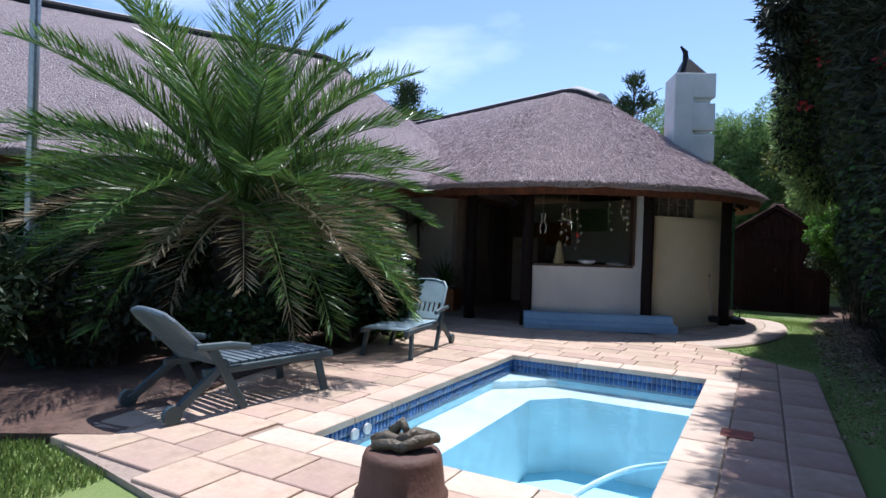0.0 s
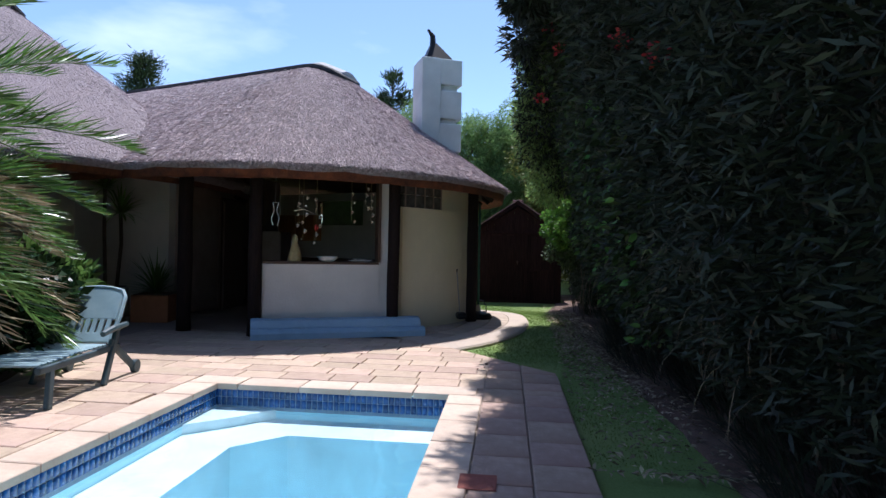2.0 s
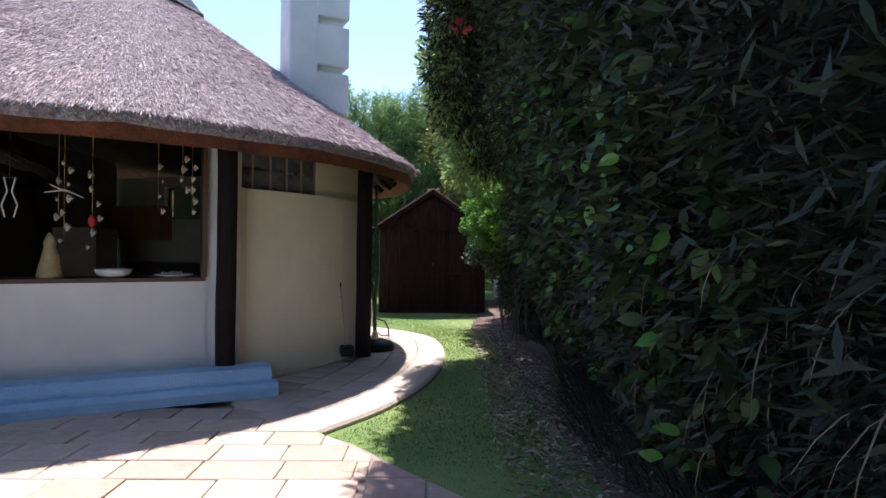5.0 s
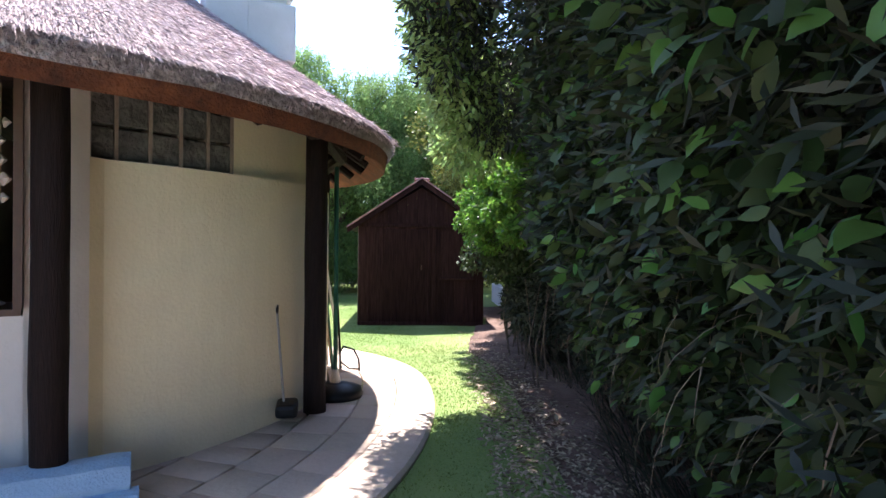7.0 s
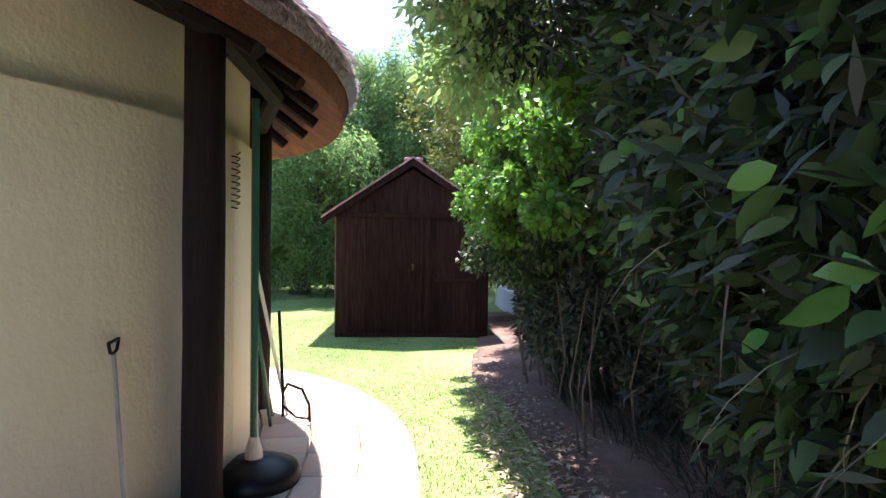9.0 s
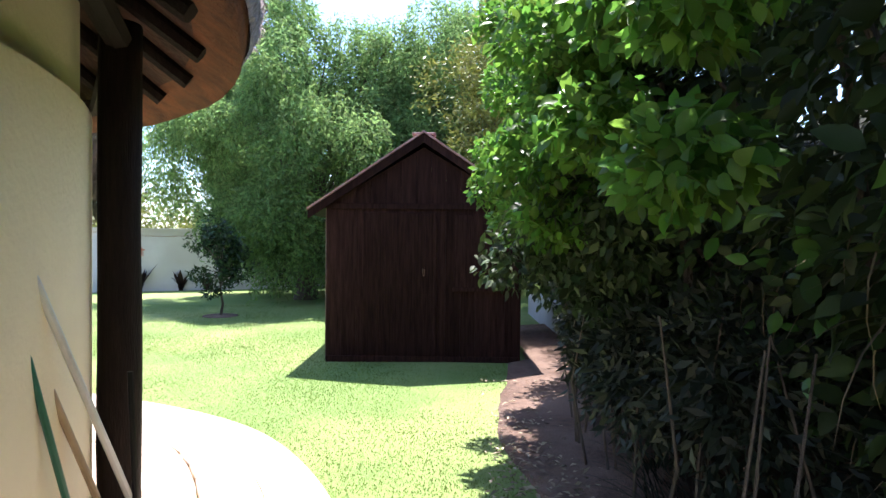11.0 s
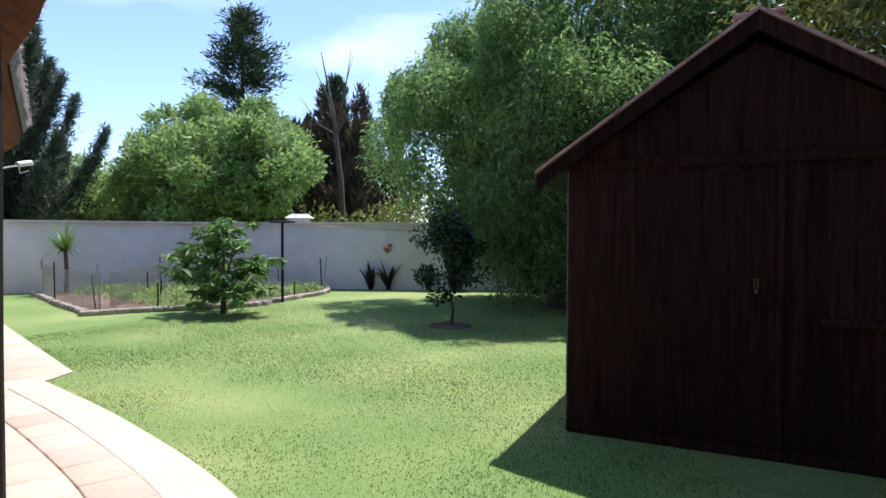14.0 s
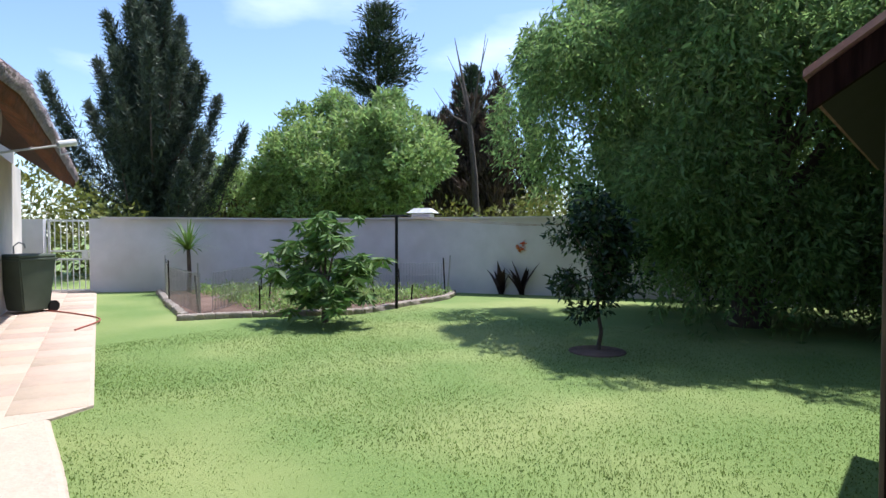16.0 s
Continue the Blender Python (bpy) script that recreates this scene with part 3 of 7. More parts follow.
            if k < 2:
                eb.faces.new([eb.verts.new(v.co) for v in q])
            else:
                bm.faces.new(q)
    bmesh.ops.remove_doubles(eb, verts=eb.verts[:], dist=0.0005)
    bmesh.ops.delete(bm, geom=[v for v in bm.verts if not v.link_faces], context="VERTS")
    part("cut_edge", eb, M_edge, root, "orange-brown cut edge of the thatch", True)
    part("underside", bm, M_under, root, "underside of the thatch, its brown darkened for shade", True)
    return root, ways, hz, d, a, b


lapa_roof, lw, lhz, ld, la, lb = roof("lapa_roof", "weathered grey thatched roof with a rounded end over the poolside room", (-3.75, 12.35), (-15.6, 16.66), 4.0, 3.6, 4.95, 2.36)
house_roof, hw, hhz, hd, ha, hb = roof("house_roof", "large weathered thatched roof of the main house behind the palm", (-9.5, 10.6), (-17.6, -2.4), 4.9, 4.9, 5.95, 2.35)


def straw_on(ways, hz, n, root, near, lo=0.02, shy=None):
    """Loose straw ends lying down the slope, thickest where the walk passes."""
    idx = np.array([i for i, (c, v) in enumerate(ways[:-1]) if near(c + v)])
    C = np.array([[*c] for c, v in ways])
    V = np.array([[*v] for c, v in ways])
    area = np.linalg.norm((C + V)[idx + 1] - (C + V)[idx], axis=1) + 0.02
    k = rng.choice(idx, n, p=area / area.sum())
    f = rng.random((n, 1))
    r = lo + (1 - lo) * np.sqrt(rng.random((n, 1)))
    r[: n // 7] = 0.975 + 0.02 * rng.random((n // 7, 1))
    c, v = C[k] * (1 - f) + C[k + 1] * f, V[k] * (1 - f) + V[k + 1] * f
    p = c + v * r
    z = np.array([hz(float(q)) for q in r[:, 0]])
    vn = unit(v)
    slope = (hz(1.0) - hz(0.3)) / 0.7
    along = vn + np.stack([np.zeros(n), np.zeros(n), slope / np.linalg.norm(v, axis=1)], 1) * 0.85
    along += rng.normal(size=(n, 3)) * 0.11
    p[:, 2] = z + 0.012
    along[: n // 7, 2] -= 0.8
    p[: n // 7, 2] -= rng.random(n // 7) * 0.05
    keep = np.ones(n) if shy is None else np.where((vn @ np.array(shy) > 0.25) & (r[:, 0] > 0.9), 0.3, 1.0)
    me = leaves("straw_ends", p, along, keep * np.where(np.arange(n) < n // 7, rng.uniform(0.03, 0.07, n), rng.uniform(0.06, 0.14, n)), rng.uniform(0.003, 0.007, n), 0.2)
    ob = put("straw_ends", me, M_straw, root, "loose pale straw ends")
    ob["kind"] = "stuff"


straw_on(lw, lhz, 300000, lapa_roof, lambda p: p.x > -13, shy=RN)
straw_on(hw, hhz, 50000, house_roof, lambda p: p.x > -14)

# ridge cap: pale cement roll with a dark edge
for root, a_, b_, z_, ds in ((lapa_roof, la, lb, 4.8, -0.8), (house_roof, ha, hb, 5.8, -0.8)):
    d_ = (b_ - a_).normalized()
    nn = Vector((-d_.y, d_.x, 0))
    bm = bmesh.new()
    rows = []
    L = (b_ - a_).length
    for k in range(25):
        s = ds + (L - ds) * k / 24
        c = a_ + d_ * s
        rows.append([bm.verts.new(c + nn * u + Vector((0, 0, z_ + h - 0.42 * max(0.0, -s) ** 2 + 0.012 * noise.noise((s * 2, u, 1))))) for u, h in ((-0.27, -0.09), (-0.22, -0.03), (-0.1, 0.02), (0, 0.03), (0.1, 0.02), (0.22, -0.03), (0.27, -0.09))])
    for p_, q_ in zip(rows, rows[1:]):
        for k in range(6):
            bm.faces.new((p_[k], q_[k], q_[k + 1], p_[k + 1]))
    bm.faces.new(rows[0])
    part("ridge_cap", bm, M_cap, root, "pale cement ridge cap")
    bm = bmesh.new()
    hem = lambda s_, u_: a_ + d_ * s_ + nn * u_ + Vector((0, 0, z_ - 0.14 - 0.42 * max(0.0, -s_) ** 2))
    ahead = [-0.6, -0.4, -0.2, 0.0] + [L * k / 12 for k in range(1, 13)]
    tube(bm, [hem(s_, 0.31) for s_ in ahead[::-1]] + [hem(-0.8, 0.22), hem(-0.86, 0.0), hem(-0.8, -0.22)] + [hem(s_, -0.31) for s_ in ahead], 0.075, 8)
    part("ridge_edge", bm, M_dark, root, "dark edge under the ridge cap")

# rafters under the round end
for k in range(20):
    th = math.pi * (0.02 + 0.96 * k / 19)
    nrm_ = Vector((-ld.y, ld.x, 0))
    wv = (nrm_ * math.cos(th) - ld * math.sin(th)) * (4.0 * (0.5 + 0.5 * math.cos(th)) + 3.6 * (0.5 - 0.5 * math.cos(th)) - trim(th))
    bm = bmesh.new()
    pts = [la + wv * r + Vector((0, 0, lhz(r) - 0.3)) for r in (0.93, 0.5, 0.06)]
    tube(bm, pts, [0.05, 0.055, 0.05], 8)
    part("rafter", bm, M_pole, lapa_roof)

# ---- walls of the thatched room ----


def wall_r(deg):
    """Radius of the curved wall by bearing about its centre."""
    if deg < -10:
        return 3.44
    return 3.44 - 0.44 * min(1, (deg + 10) / 40) - 0.2 * min(1, max(0, (deg - 30) / 27))


def arc_pt(deg, off=0.0):
    r = wall_r(deg) + off
    return (LC.x + r * math.cos(radians(deg)), LC.y + r * math.sin(radians(deg)))


BAR0, BAR1 = Vector((-3.32, 9.1, 0)), Vector((-1.86, 9.83, 0))
bdir = (BAR1 - BAR0).normalized()
bnrm = Vector((bdir.y, -bdir.x, 0))


def wall_seg(name, p0, p1, z0, z1, th, material, label, into=(0, 0)):
    """A straight wall with its outer face from p0 to p1."""
    a, b = Vector((*p0, 0)), Vector((*p1, 0))
    n_ = Vector((-(b - a).y, (b - a).x, 0)).normalized() * th
    bm_ = bmesh.new()
    prism(bm_, [(a.x, a.y), (b.x, b.y), (b.x + n_.x, b.y + n_.y), (a.x + n_.x, a.y + n_.y)], z0, z1)
    return tagged(part(name, bm_, material), label, "wall", kind="structure")


SILL, HEAD = 1.06, 2.35
wall_seg("wall_bar", BAR0[:2], (BAR1 + bdir * 0.02)[:2], -0.1, SILL, 0.22, M_wallw, "white plastered half wall below the open bar counter")
wall_seg("wall_bar_lintel", BAR0[:2], (BAR1 + bdir * 0.001)[:2], 2.3, 2.6, 0.22, M_pole, "dark timber lintel over the bar opening")
pe = BAR1 + bdir * 0.3
wall_seg("wall_bar_pier", BAR1[:2], pe[:2], -0.1, HEAD + 0.4, 0.22, M_wallw, "white plastered pier beside the bar opening")
# curved wall with the glass block band on top
bm = bmesh.new()
degs = [-50 + 2.5 * k for k in range(44)]
outl = [(pe.x, pe.y)] + [arc_pt(d) for d in degs if d > -46]
inl = [arc_pt(d, -0.22) for d in degs if d > -46][::-1] + [((pe - bnrm * 0.22).x, (pe - bnrm * 0.22).y)]


def strip_wall(bm, outer, inner_, z0, z1):
    n = len(outer)
    lo0, hi0 = [bm.verts.new((*p, z0)) for p in outer], [bm.verts.new((*p, z1)) for p in outer]
    lo1, hi1 = [bm.verts.new((*p, z0)) for p in inner_], [bm.verts.new((*p, z1)) for p in inner_]
    for k in range(n - 1):
        bm.faces.new((lo0[k], lo0[k + 1], hi0[k + 1], hi0[k]))
        bm.faces.new((lo1[k + 1], lo1[k], hi1[k], hi1[k + 1]))
        bm.faces.new((hi0[k], hi0[k + 1], hi1[k + 1], hi1[k]))
    for k in (0, n - 1):
        bm.faces.new((lo0[k], hi0[k], hi1[k], lo1[k]))


strip_wall(bm, outl, inl[::-1], -0.3, 1.93)
tagged(part("wall_curved", bm, M_wall), "curved cream plastered wall of the thatched room", "wall", kind="structure")
bm = bmesh.new()
degs2 = [-30.2, -28.5] + [d for d in degs if d >= -26]
strip_wall(bm, [arc_pt(d, -0.05) for d in degs2], [arc_pt(d, -0.22) for d in degs2], 1.93, 2.75)
tagged(part("wall_curved_top", bm, M_wall), "set-back cream plaster band under the eaves", "wall", kind="structure")
# glass blocks
gb = thing("glass_block_window", "two rows of square glass blocks under the thatch", "window")
n_b = 5
for row in range(2):
    for k in range(n_b):
        d0, d1 = -47 + 16.6 * k / n_b, -47 + 16.6 * (k + 1) / n_b
        bm = bmesh.new()
        z0 = 1.935 + row * 0.2
        a0, a1 = d0 + 0.18, d1 - 0.18
        prism(bm, [arc_pt(a0, -0.05), arc_pt(a1, -0.05), arc_pt(a1, -0.14), arc_pt(a0, -0.14)], z0 + 0.008, z0 + 0.19)
        bmesh.ops.bevel(bm, geom=bm.edges[:], offset=0.008, segments=1, affect="EDGES")
        part("glass_block", bm, M_gblock, gb)
bm = bmesh.new()
for k in range(n_b + 1):
    dd = -47 + 16.6 * k / n_b
    prism(bm, [arc_pt(dd - 0.17, -0.045), arc_pt(dd + 0.17, -0.045), arc_pt(dd + 0.17, -0.15), arc_pt(dd - 0.17, -0.15)], 1.932, 2.36)
part("mortar_joint", bm, M_joint, gb, "mortar between the blocks")
bm = bmesh.new()
dz = [-47 + k for k in range(17)] + [-30.3]
strip_wall(bm, [arc_pt(d, -0.06) for d in dz], [arc_pt(d, -0.2) for d in dz], 2.345, 2.8)
part("lintel", bm, M_pole, gb, "dark timber above the blocks")
# north wall, and the walls that close the house
NW0 = arc_pt(57.5)
NWV = Vector((*NW0, 0))


def nw(s):
    p_ = NWV + RD.normalized() * s
    return (p_.x, p_.y)


wall_seg("wall_north", nw(0), nw(0.9), -0.4, 2.6, 0.22, M_wallw, "white plastered north wall of the house")
wall_seg("wall_north", nw(2.3), nw(14.2), -0.4, 2.6, 0.22, M_wallw, "white plastered north wall of the house")
wall_seg("wall_north", nw(0.9), nw(2.3), -0.4, 1.83, 0.22, M_wallw, "white plastered north wall under the window")
wall_seg("wall_north", nw(0.9), nw(2.3), 2.42, 2.6, 0.22, M_wallw, "white plastered north wall over the window")
win = thing("window_1", "small timber window in the north wall with clear panes", "window", at=(*nw(1.6), 0), rz=-20)
win["kind"] = "structure"
for z_ in (1.85, 2.4):
    boxed("window_frame", (0, -0.1, z_, 1.4, 0.06, 0.05), M_frame, win)
for x_ in (-0.68, 0.0, 0.68):
    boxed("window_frame", (x_, -0.1, 2.125, 0.04, 0.06, 0.5), M_frame, win)
for x_ in (-0.34, 0.34):
    pn = boxed("pane", (x_, -0.1, 2.125, 0.62, 0.005, 0.5), M_glass, win, bevel=0)
    pn.visible_shadow = False
bl = thing("window_blind", "pale green sheer blind hanging inside the window", "blind", at=(*nw(1.6), 0), rz=-20)
boxed("blind", (0.1, -0.2, 2.13, 1.2, 0.006, 0.58), M_cloth, bl, bevel=0)
bm = bmesh.new()
tube(bm, [(-0.5, -0.2, 2.42), (0.7, -0.2, 2.42)], 0.012, 8)
part("rod", bm, M_frame, bl)
wall_seg("wall_west", (-15.8, 19.6), (-17.0, 16.0), -0.4, 4.0, 0.22, M_wallw, "white plastered end wall of the house")
wall_seg("wall_house_east", (-7.6, 10.95), (-9.6, 3.7), -0.1, 2.75, 0.22, M_wallw, "white plastered front wall of the main house behind the palm")
wall_seg("wall_house_south", (-9.6, 3.7), (-13.2, -2.0), -0.1, 2.75, 0.22, M_wallw, "white plastered front wall of the main house")
wall_seg("wall_lapa_back", (-5.85, 11.2), (-5.8, 15.8), -0.1, 2.9, 0.1, M_intw, "inner wall behind the open room, its colour darkened for shade")
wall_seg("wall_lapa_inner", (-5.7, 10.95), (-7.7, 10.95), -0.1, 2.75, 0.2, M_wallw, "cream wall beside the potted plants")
wall_seg("wall_lapa_side", (-5.6, 12.6), (-5.7, 10.95), -0.1, 2.9, 0.15, M_intw, "inner side wall, its colour darkened for shade")
bm = bmesh.new()
prism(bm, [arc_pt(d, -0.15) for d in range(-100, 60, 5)] + [(-6.3, 15.6), (-6.4, 11.2), (-5.0, 11.0)], -0.1, 0.1)
tagged(part("floor", bm, M_floor), "dark tiled floor of the open room", "floor", kind="structure")

# posts


def post(x, y, ztop, r, z0=None):
    bm_ = bmesh.new()
    pts, rad = [], []
    z0_ = zp(x, y) if z0 is None else z0
    for k in range(12):
        z = z0_ - 0.02 + (ztop - z0_ + 0.02) * k / 11
        pts.append((x + 0.008 * noise.noise((x, z * 1.5, 1)), y + 0.008 * noise.noise((y, z * 1.5, 5)), z))
        rad.append(r * (1.0 + 0.07 * noise.noise((z * 2, x, y)) + (0.06 if k == 0 else 0)))
    tube(bm_, pts, rad, 12)
    return tagged(part("roof_post", bm_, M_pole, smooth=True), "dark-stained round timber post under the thatched eaves", "post", "eaves posts")


post(-4.5, 9.2, 2.45, 0.095)
post(-3.38, 9.0, 2.45, 0.09)
post(-1.62, 9.66, 2.45, 0.085)
post(-0.6, 11.43, 2.4, 0.09)
post(-0.9, 13.48, 2.35, 0.09)
post(-2.82, 15.36, 2.3, 0.085)
# ring beam on the posts
bm = bmesh.new()
tube(bm, [(-4.6, 9.15, 2.36), (-3.38, 8.98, 2.37), (-1.6, 9.6, 2.36), (-0.95, 10.4, 2.35), (-0.55, 11.43, 2.34), (-0.55, 12.5, 2.3), (-0.9, 13.48, 2.27), (-1.75, 14.75, 2.26), (-2.82, 15.36, 2.26), (-4.6, 16.0, 2.26)], 0.06, 8)
tagged(part("ring_beam", bm, M_pole), "dark round timber beam lying on the posts under the eaves", "beam")

# ---- chimney ----
ch = thing("chimney", "white plastered chimney with notched corner and black metal cowl", "chimney", at=(-1.33, 11.98, 0), rz=24)
ch_dx, ch_dy = 0.74, 0.62
bm = bmesh.new()
box(bm, 0.0, 0, 2.85, ch_dx - 0.14, ch_dy - 0.16, 3.6)
box(bm, -0.2, 0, 3.08, 0.352, ch_dy + 0.012, 3.2, bevel=0.02)
part("shaft", bm, M_chim, ch, "white plastered stack with recessed notches")
for k in range(4):
    boxed("stack_block", (0, 0, 4.68 - 0.23 - k * 0.58, ch_dx, ch_dy, 0.46 if k == 0 else 0.5), M_chim, ch, bevel=0.02)
bm = bmesh.new()
v = [bm.verts.new(p) for p in ((-0.28, -0.22, 4.68), (0.24, -0.22, 4.68), (0.24, 0.22, 4.68), (-0.28, 0.22, 4.68))]
ap = [bm.verts.new(p) for p in ((-0.14, -0.05, 5.02), (-0.04, -0.05, 5.02), (-0.04, 0.05, 5.02), (-0.14, 0.05, 5.02))]
for k in range(4):
    bm.faces.new((v[k], v[(k + 1) % 4], ap[(k + 1) % 4], ap[k]))
bm.faces.new(ap)
bm.faces.new(v[::-1])
tube(bm, [(-0.1, 0, 5.0), (-0.11, 0, 5.16), (-0.2, 0, 5.27)], [0.06, 0.05, 0.02], 8)
part("cowl", bm, M_black, ch, "black metal cowl with a bent vane")

# ---- garden wall and gate ----
GB = -0.21
wall_seg("garden_wall", (-6.0, 28.75), (-13.6, 25.75), GB - 0.3, 1.6, 0.2, M_gwall, "long white plastered garden wall")
wall_seg("garden_wall", (6.0, 33.5), (-6.0, 28.75), GB - 0.3, 1.6, 0.2, M_gwall, "long white plastered garden wall")
wall_seg("garden_wall", (-13.6, 25.75), (-16.72, 21.4), GB - 0.3, 1.6, 0.2, M_gwall, "long white plastered garden wall")
wall_seg("garden_wall", (-17.3, 20.58), (-19.2, 17.95), GB - 0.3, 1.58, 0.2, M_gwall, "white plastered garden wall beyond the gate")
wall_seg("boundary_wall", (4.6, 33.5), (4.6, -8), -0.3, 1.9, 0.2, M_gwall, "boundary wall hidden behind the hedge")
wall_seg("low_wall", (2.34, 23.5), (2.38, 17.9), -0.35, 0.32, 0.18, M_gwall, "low grey plastered retaining wall beside the shed")
wall_seg("garden_wall_coping", (-6.0, 28.72), (-13.6, 25.72), 1.6, 1.64, 0.26, M_gwall, "thin coping on the garden wall")
wall_seg("garden_wall_coping", (-13.57, 25.72), (-16.52, 21.59), 1.6, 1.64, 0.26, M_gwall, "thin coping on the garden wall")
wl = thing("wall_pier_cap", "white square pier cap on the garden wall", "pier", at=(-10.85, 27.0, 1.64), rz=21)
boxed("pier", (0, 0, 0.05, 0.5, 0.3, 0.1), M_gwall, wl)
bm = bmesh.new()
vv = [bm.verts.new(p) for p in ((-0.36, -0.24, 0.12), (0.36, -0.24, 0.12), (0.36, 0.24, 0.12), (-0.36, 0.24, 0.12), (-0.2, -0.12, 0.24), (0.2, -0.12, 0.24), (0.2, 0.12, 0.24), (-0.2, 0.12, 0.24))]
for f in ((3, 2, 1, 0), (4, 5, 6, 7), (0, 1, 5, 4), (1, 2, 6, 5), (2, 3, 7, 6), (3, 0, 4, 7)):
    bm.faces.new([vv[i] for i in f])
part("cap", bm, M_white, wl, "pale hipped cap")
gate = thing("garden_gate", "white painted steel bar gate, closed, in the garden wall", "gate", at=(-17.01, 20.99, GB), rz=54)
for x in (-0.45, 0.45):
    boxed("gate_post", (x, 0, 0.9, 0.05, 0.05, 1.8), M_white, gate)
for z in (0.06, 0.82, 1.02, 1.76):
    boxed("gate_rail", (0, 0, z, 0.86, 0.03, 0.045), M_white, gate)
boxed("gate_lock", (0.33, 0, 0.92, 0.14, 0.05, 0.2), M_white, gate, "white lock box")
for k in range(6):
    x = -0.33 + k * 0.132
    boxed("gate_bar", (x, 0, 0.44, 0.018, 0.018, 0.74), M_white, gate, bevel=0)
    boxed("gate_bar", (x, 0, 1.39, 0.018, 0.018, 0.74), M_white, gate, bevel=0)
# ---- wheelie bin ----
wb = thing("wheelie_bin", "dark green plastic wheelie bin with closed lid by the wall", "bin", at=(-13.2, 19.15, -0.17), rz=20)
bm = bmesh.new()
lo = [bm.verts.new(p) for p in ((-0.23, -0.25, 0.05), (0.23, -0.25, 0.05), (0.23, 0.22, 0.05), (-0.23, 0.22, 0.05))]
hi = [bm.verts.new(p) for p in ((-0.29, -0.36, 0.95), (0.29, -0.36, 0.95), (0.29, 0.3, 0.95), (-0.29, 0.3, 0.95))]
for k in range(4):
    bm.faces.new((lo[k], lo[(k + 1) % 4], hi[(k + 1) % 4], hi[k]))
bm.faces.new(hi)
bm.faces.new(lo[::-1])
bmesh.ops.bevel(bm, geom=bm.edges[:], offset=0.02, segments=2, affect="EDGES")
part("bin_body", bm, M_bin, wb)
boxed("bin_rim", (0, -0.03, 0.955, 0.62, 0.7, 0.04), M_bin, wb, bevel=0.01)
boxed("bin_lid", (0, -0.03, 1.01, 0.6, 0.68, 0.07), M_bin, wb, "domed lid", bevel=0.03)
for sx in (-0.24, 0.24):
    bm = bmesh.new()
    tube(bm, [(sx - 0.03, 0.27, 0.1), (sx + 0.03, 0.27, 0.1)], 0.1, 16)
    part("wheel", bm, M_black, wb, "black rubber wheel")
bm = bmesh.new()
tube(bm, [(-0.2, 0.34, 0.98), (0.2, 0.34, 0.98)], 0.014, 8)
part("bin_handle", bm, M_bin, wb)
tap = thing("garden_tap", "pipe and tap on the house wall with a hose end", "tap", at=(-13.9, 19.1, 0.9), rz=20)
bm = bmesh.new()
tube(bm, [(0, 0, -0.9), (0, 0, 0.1), (0.06, 0.05, 0.17), (0.14, 0.1, 0.14), (0.16, 0.1, 0.06)], 0.014, 8)
part("pipe", bm, M_steel, tap)
bm = bmesh.new()
tube(bm, [(x, y, zp(x, y) + 0.02) for x, y in smooth_path([(-14.6, 19.55), (-13.6, 19.3), (-12.4, 19.55), (-11.2, 19.6), (-10.3, 18.95)], 6)], 0.012, 6)
tagged(part("garden_hose", bm, M_hose), "thin red hose lying across the path", "hose")
# dish on the house wall
dish = thing("satellite_dish", "grey satellite dish with a feed arm on the house wall", "satellite dish", at=(-7.05, 16.75, 2.2), rz=20)
bm = bmesh.new()
n = 24
prev = None
c0 = bm.verts.new((0, 0.45, 0))
for r in (0.12, 0.24, 0.36):
    ringv = [bm.verts.new((r * math.cos(2 * math.pi * k / n), 0.45 + r * r * 0.5, r * 1.1 * math.sin(2 * math.pi * k / n))) for k in range(n)]
    for k in range(n):
        if prev:
            bm.faces.new((prev[k], prev[(k + 1) % n], ringv[(k + 1) % n], ringv[k]))
        else:
            bm.faces.new((c0, ringv[k], ringv[(k + 1) % n]))
    prev = ringv
bmesh.ops.solidify(bm, geom=bm.faces[:], thickness=0.012)
part("reflector", bm, M_cap, dish, "pale grey reflector")
bm = bmesh.new()
tube(bm, [(0, 0.0, 0), (0, 0.45, 0)], 0.025, 8)
tube(bm, [(0, 0.48, -0.3), (0.1, 1.25, -0.1)], 0.012, 6)
part("feed_arm", bm, M_cap, dish)
bm = bmesh.new()
tube(bm, [(0.08, 1.2, -0.1), (0.12, 1.36, -0.06)], 0.035, 10)
tube(bm, [(0.1, 1.2, -0.1), (0.1, 1.22, -0.2), (0.12, 1.32, -0.16)], 0.008, 5)
part("feed_horn", bm, M_white, dish, "white feed horn with wires")

# ---- vegetable bed ----
bed_o = smooth_path([(-10.35, 20.6), (-9.9, 21.4), (-9.2, 22.3), (-8.75, 23.0), (-8.9, 24.3), (-9.05, 25.7), (-9.6, 26.7)], 6)
bm = bmesh.new()
prism(bm, bed_o + [(-10.2, 27.1), (-13.4, 25.5), (-15.3, 22.5), (-12.8, 21.5)], GB - 0.1, lambda x, y: GB + 0.05 + 0.03 * noise.noise((x * 2, y * 2, 0)))
tagged(part("vegetable_bed", bm, M_soil), "low vegetable bed of bare soil along the wall", "soil", kind="structure")
edging = thing("bed_edging", "row of rough stones edging the vegetable bed", "edging")
stone_me = []
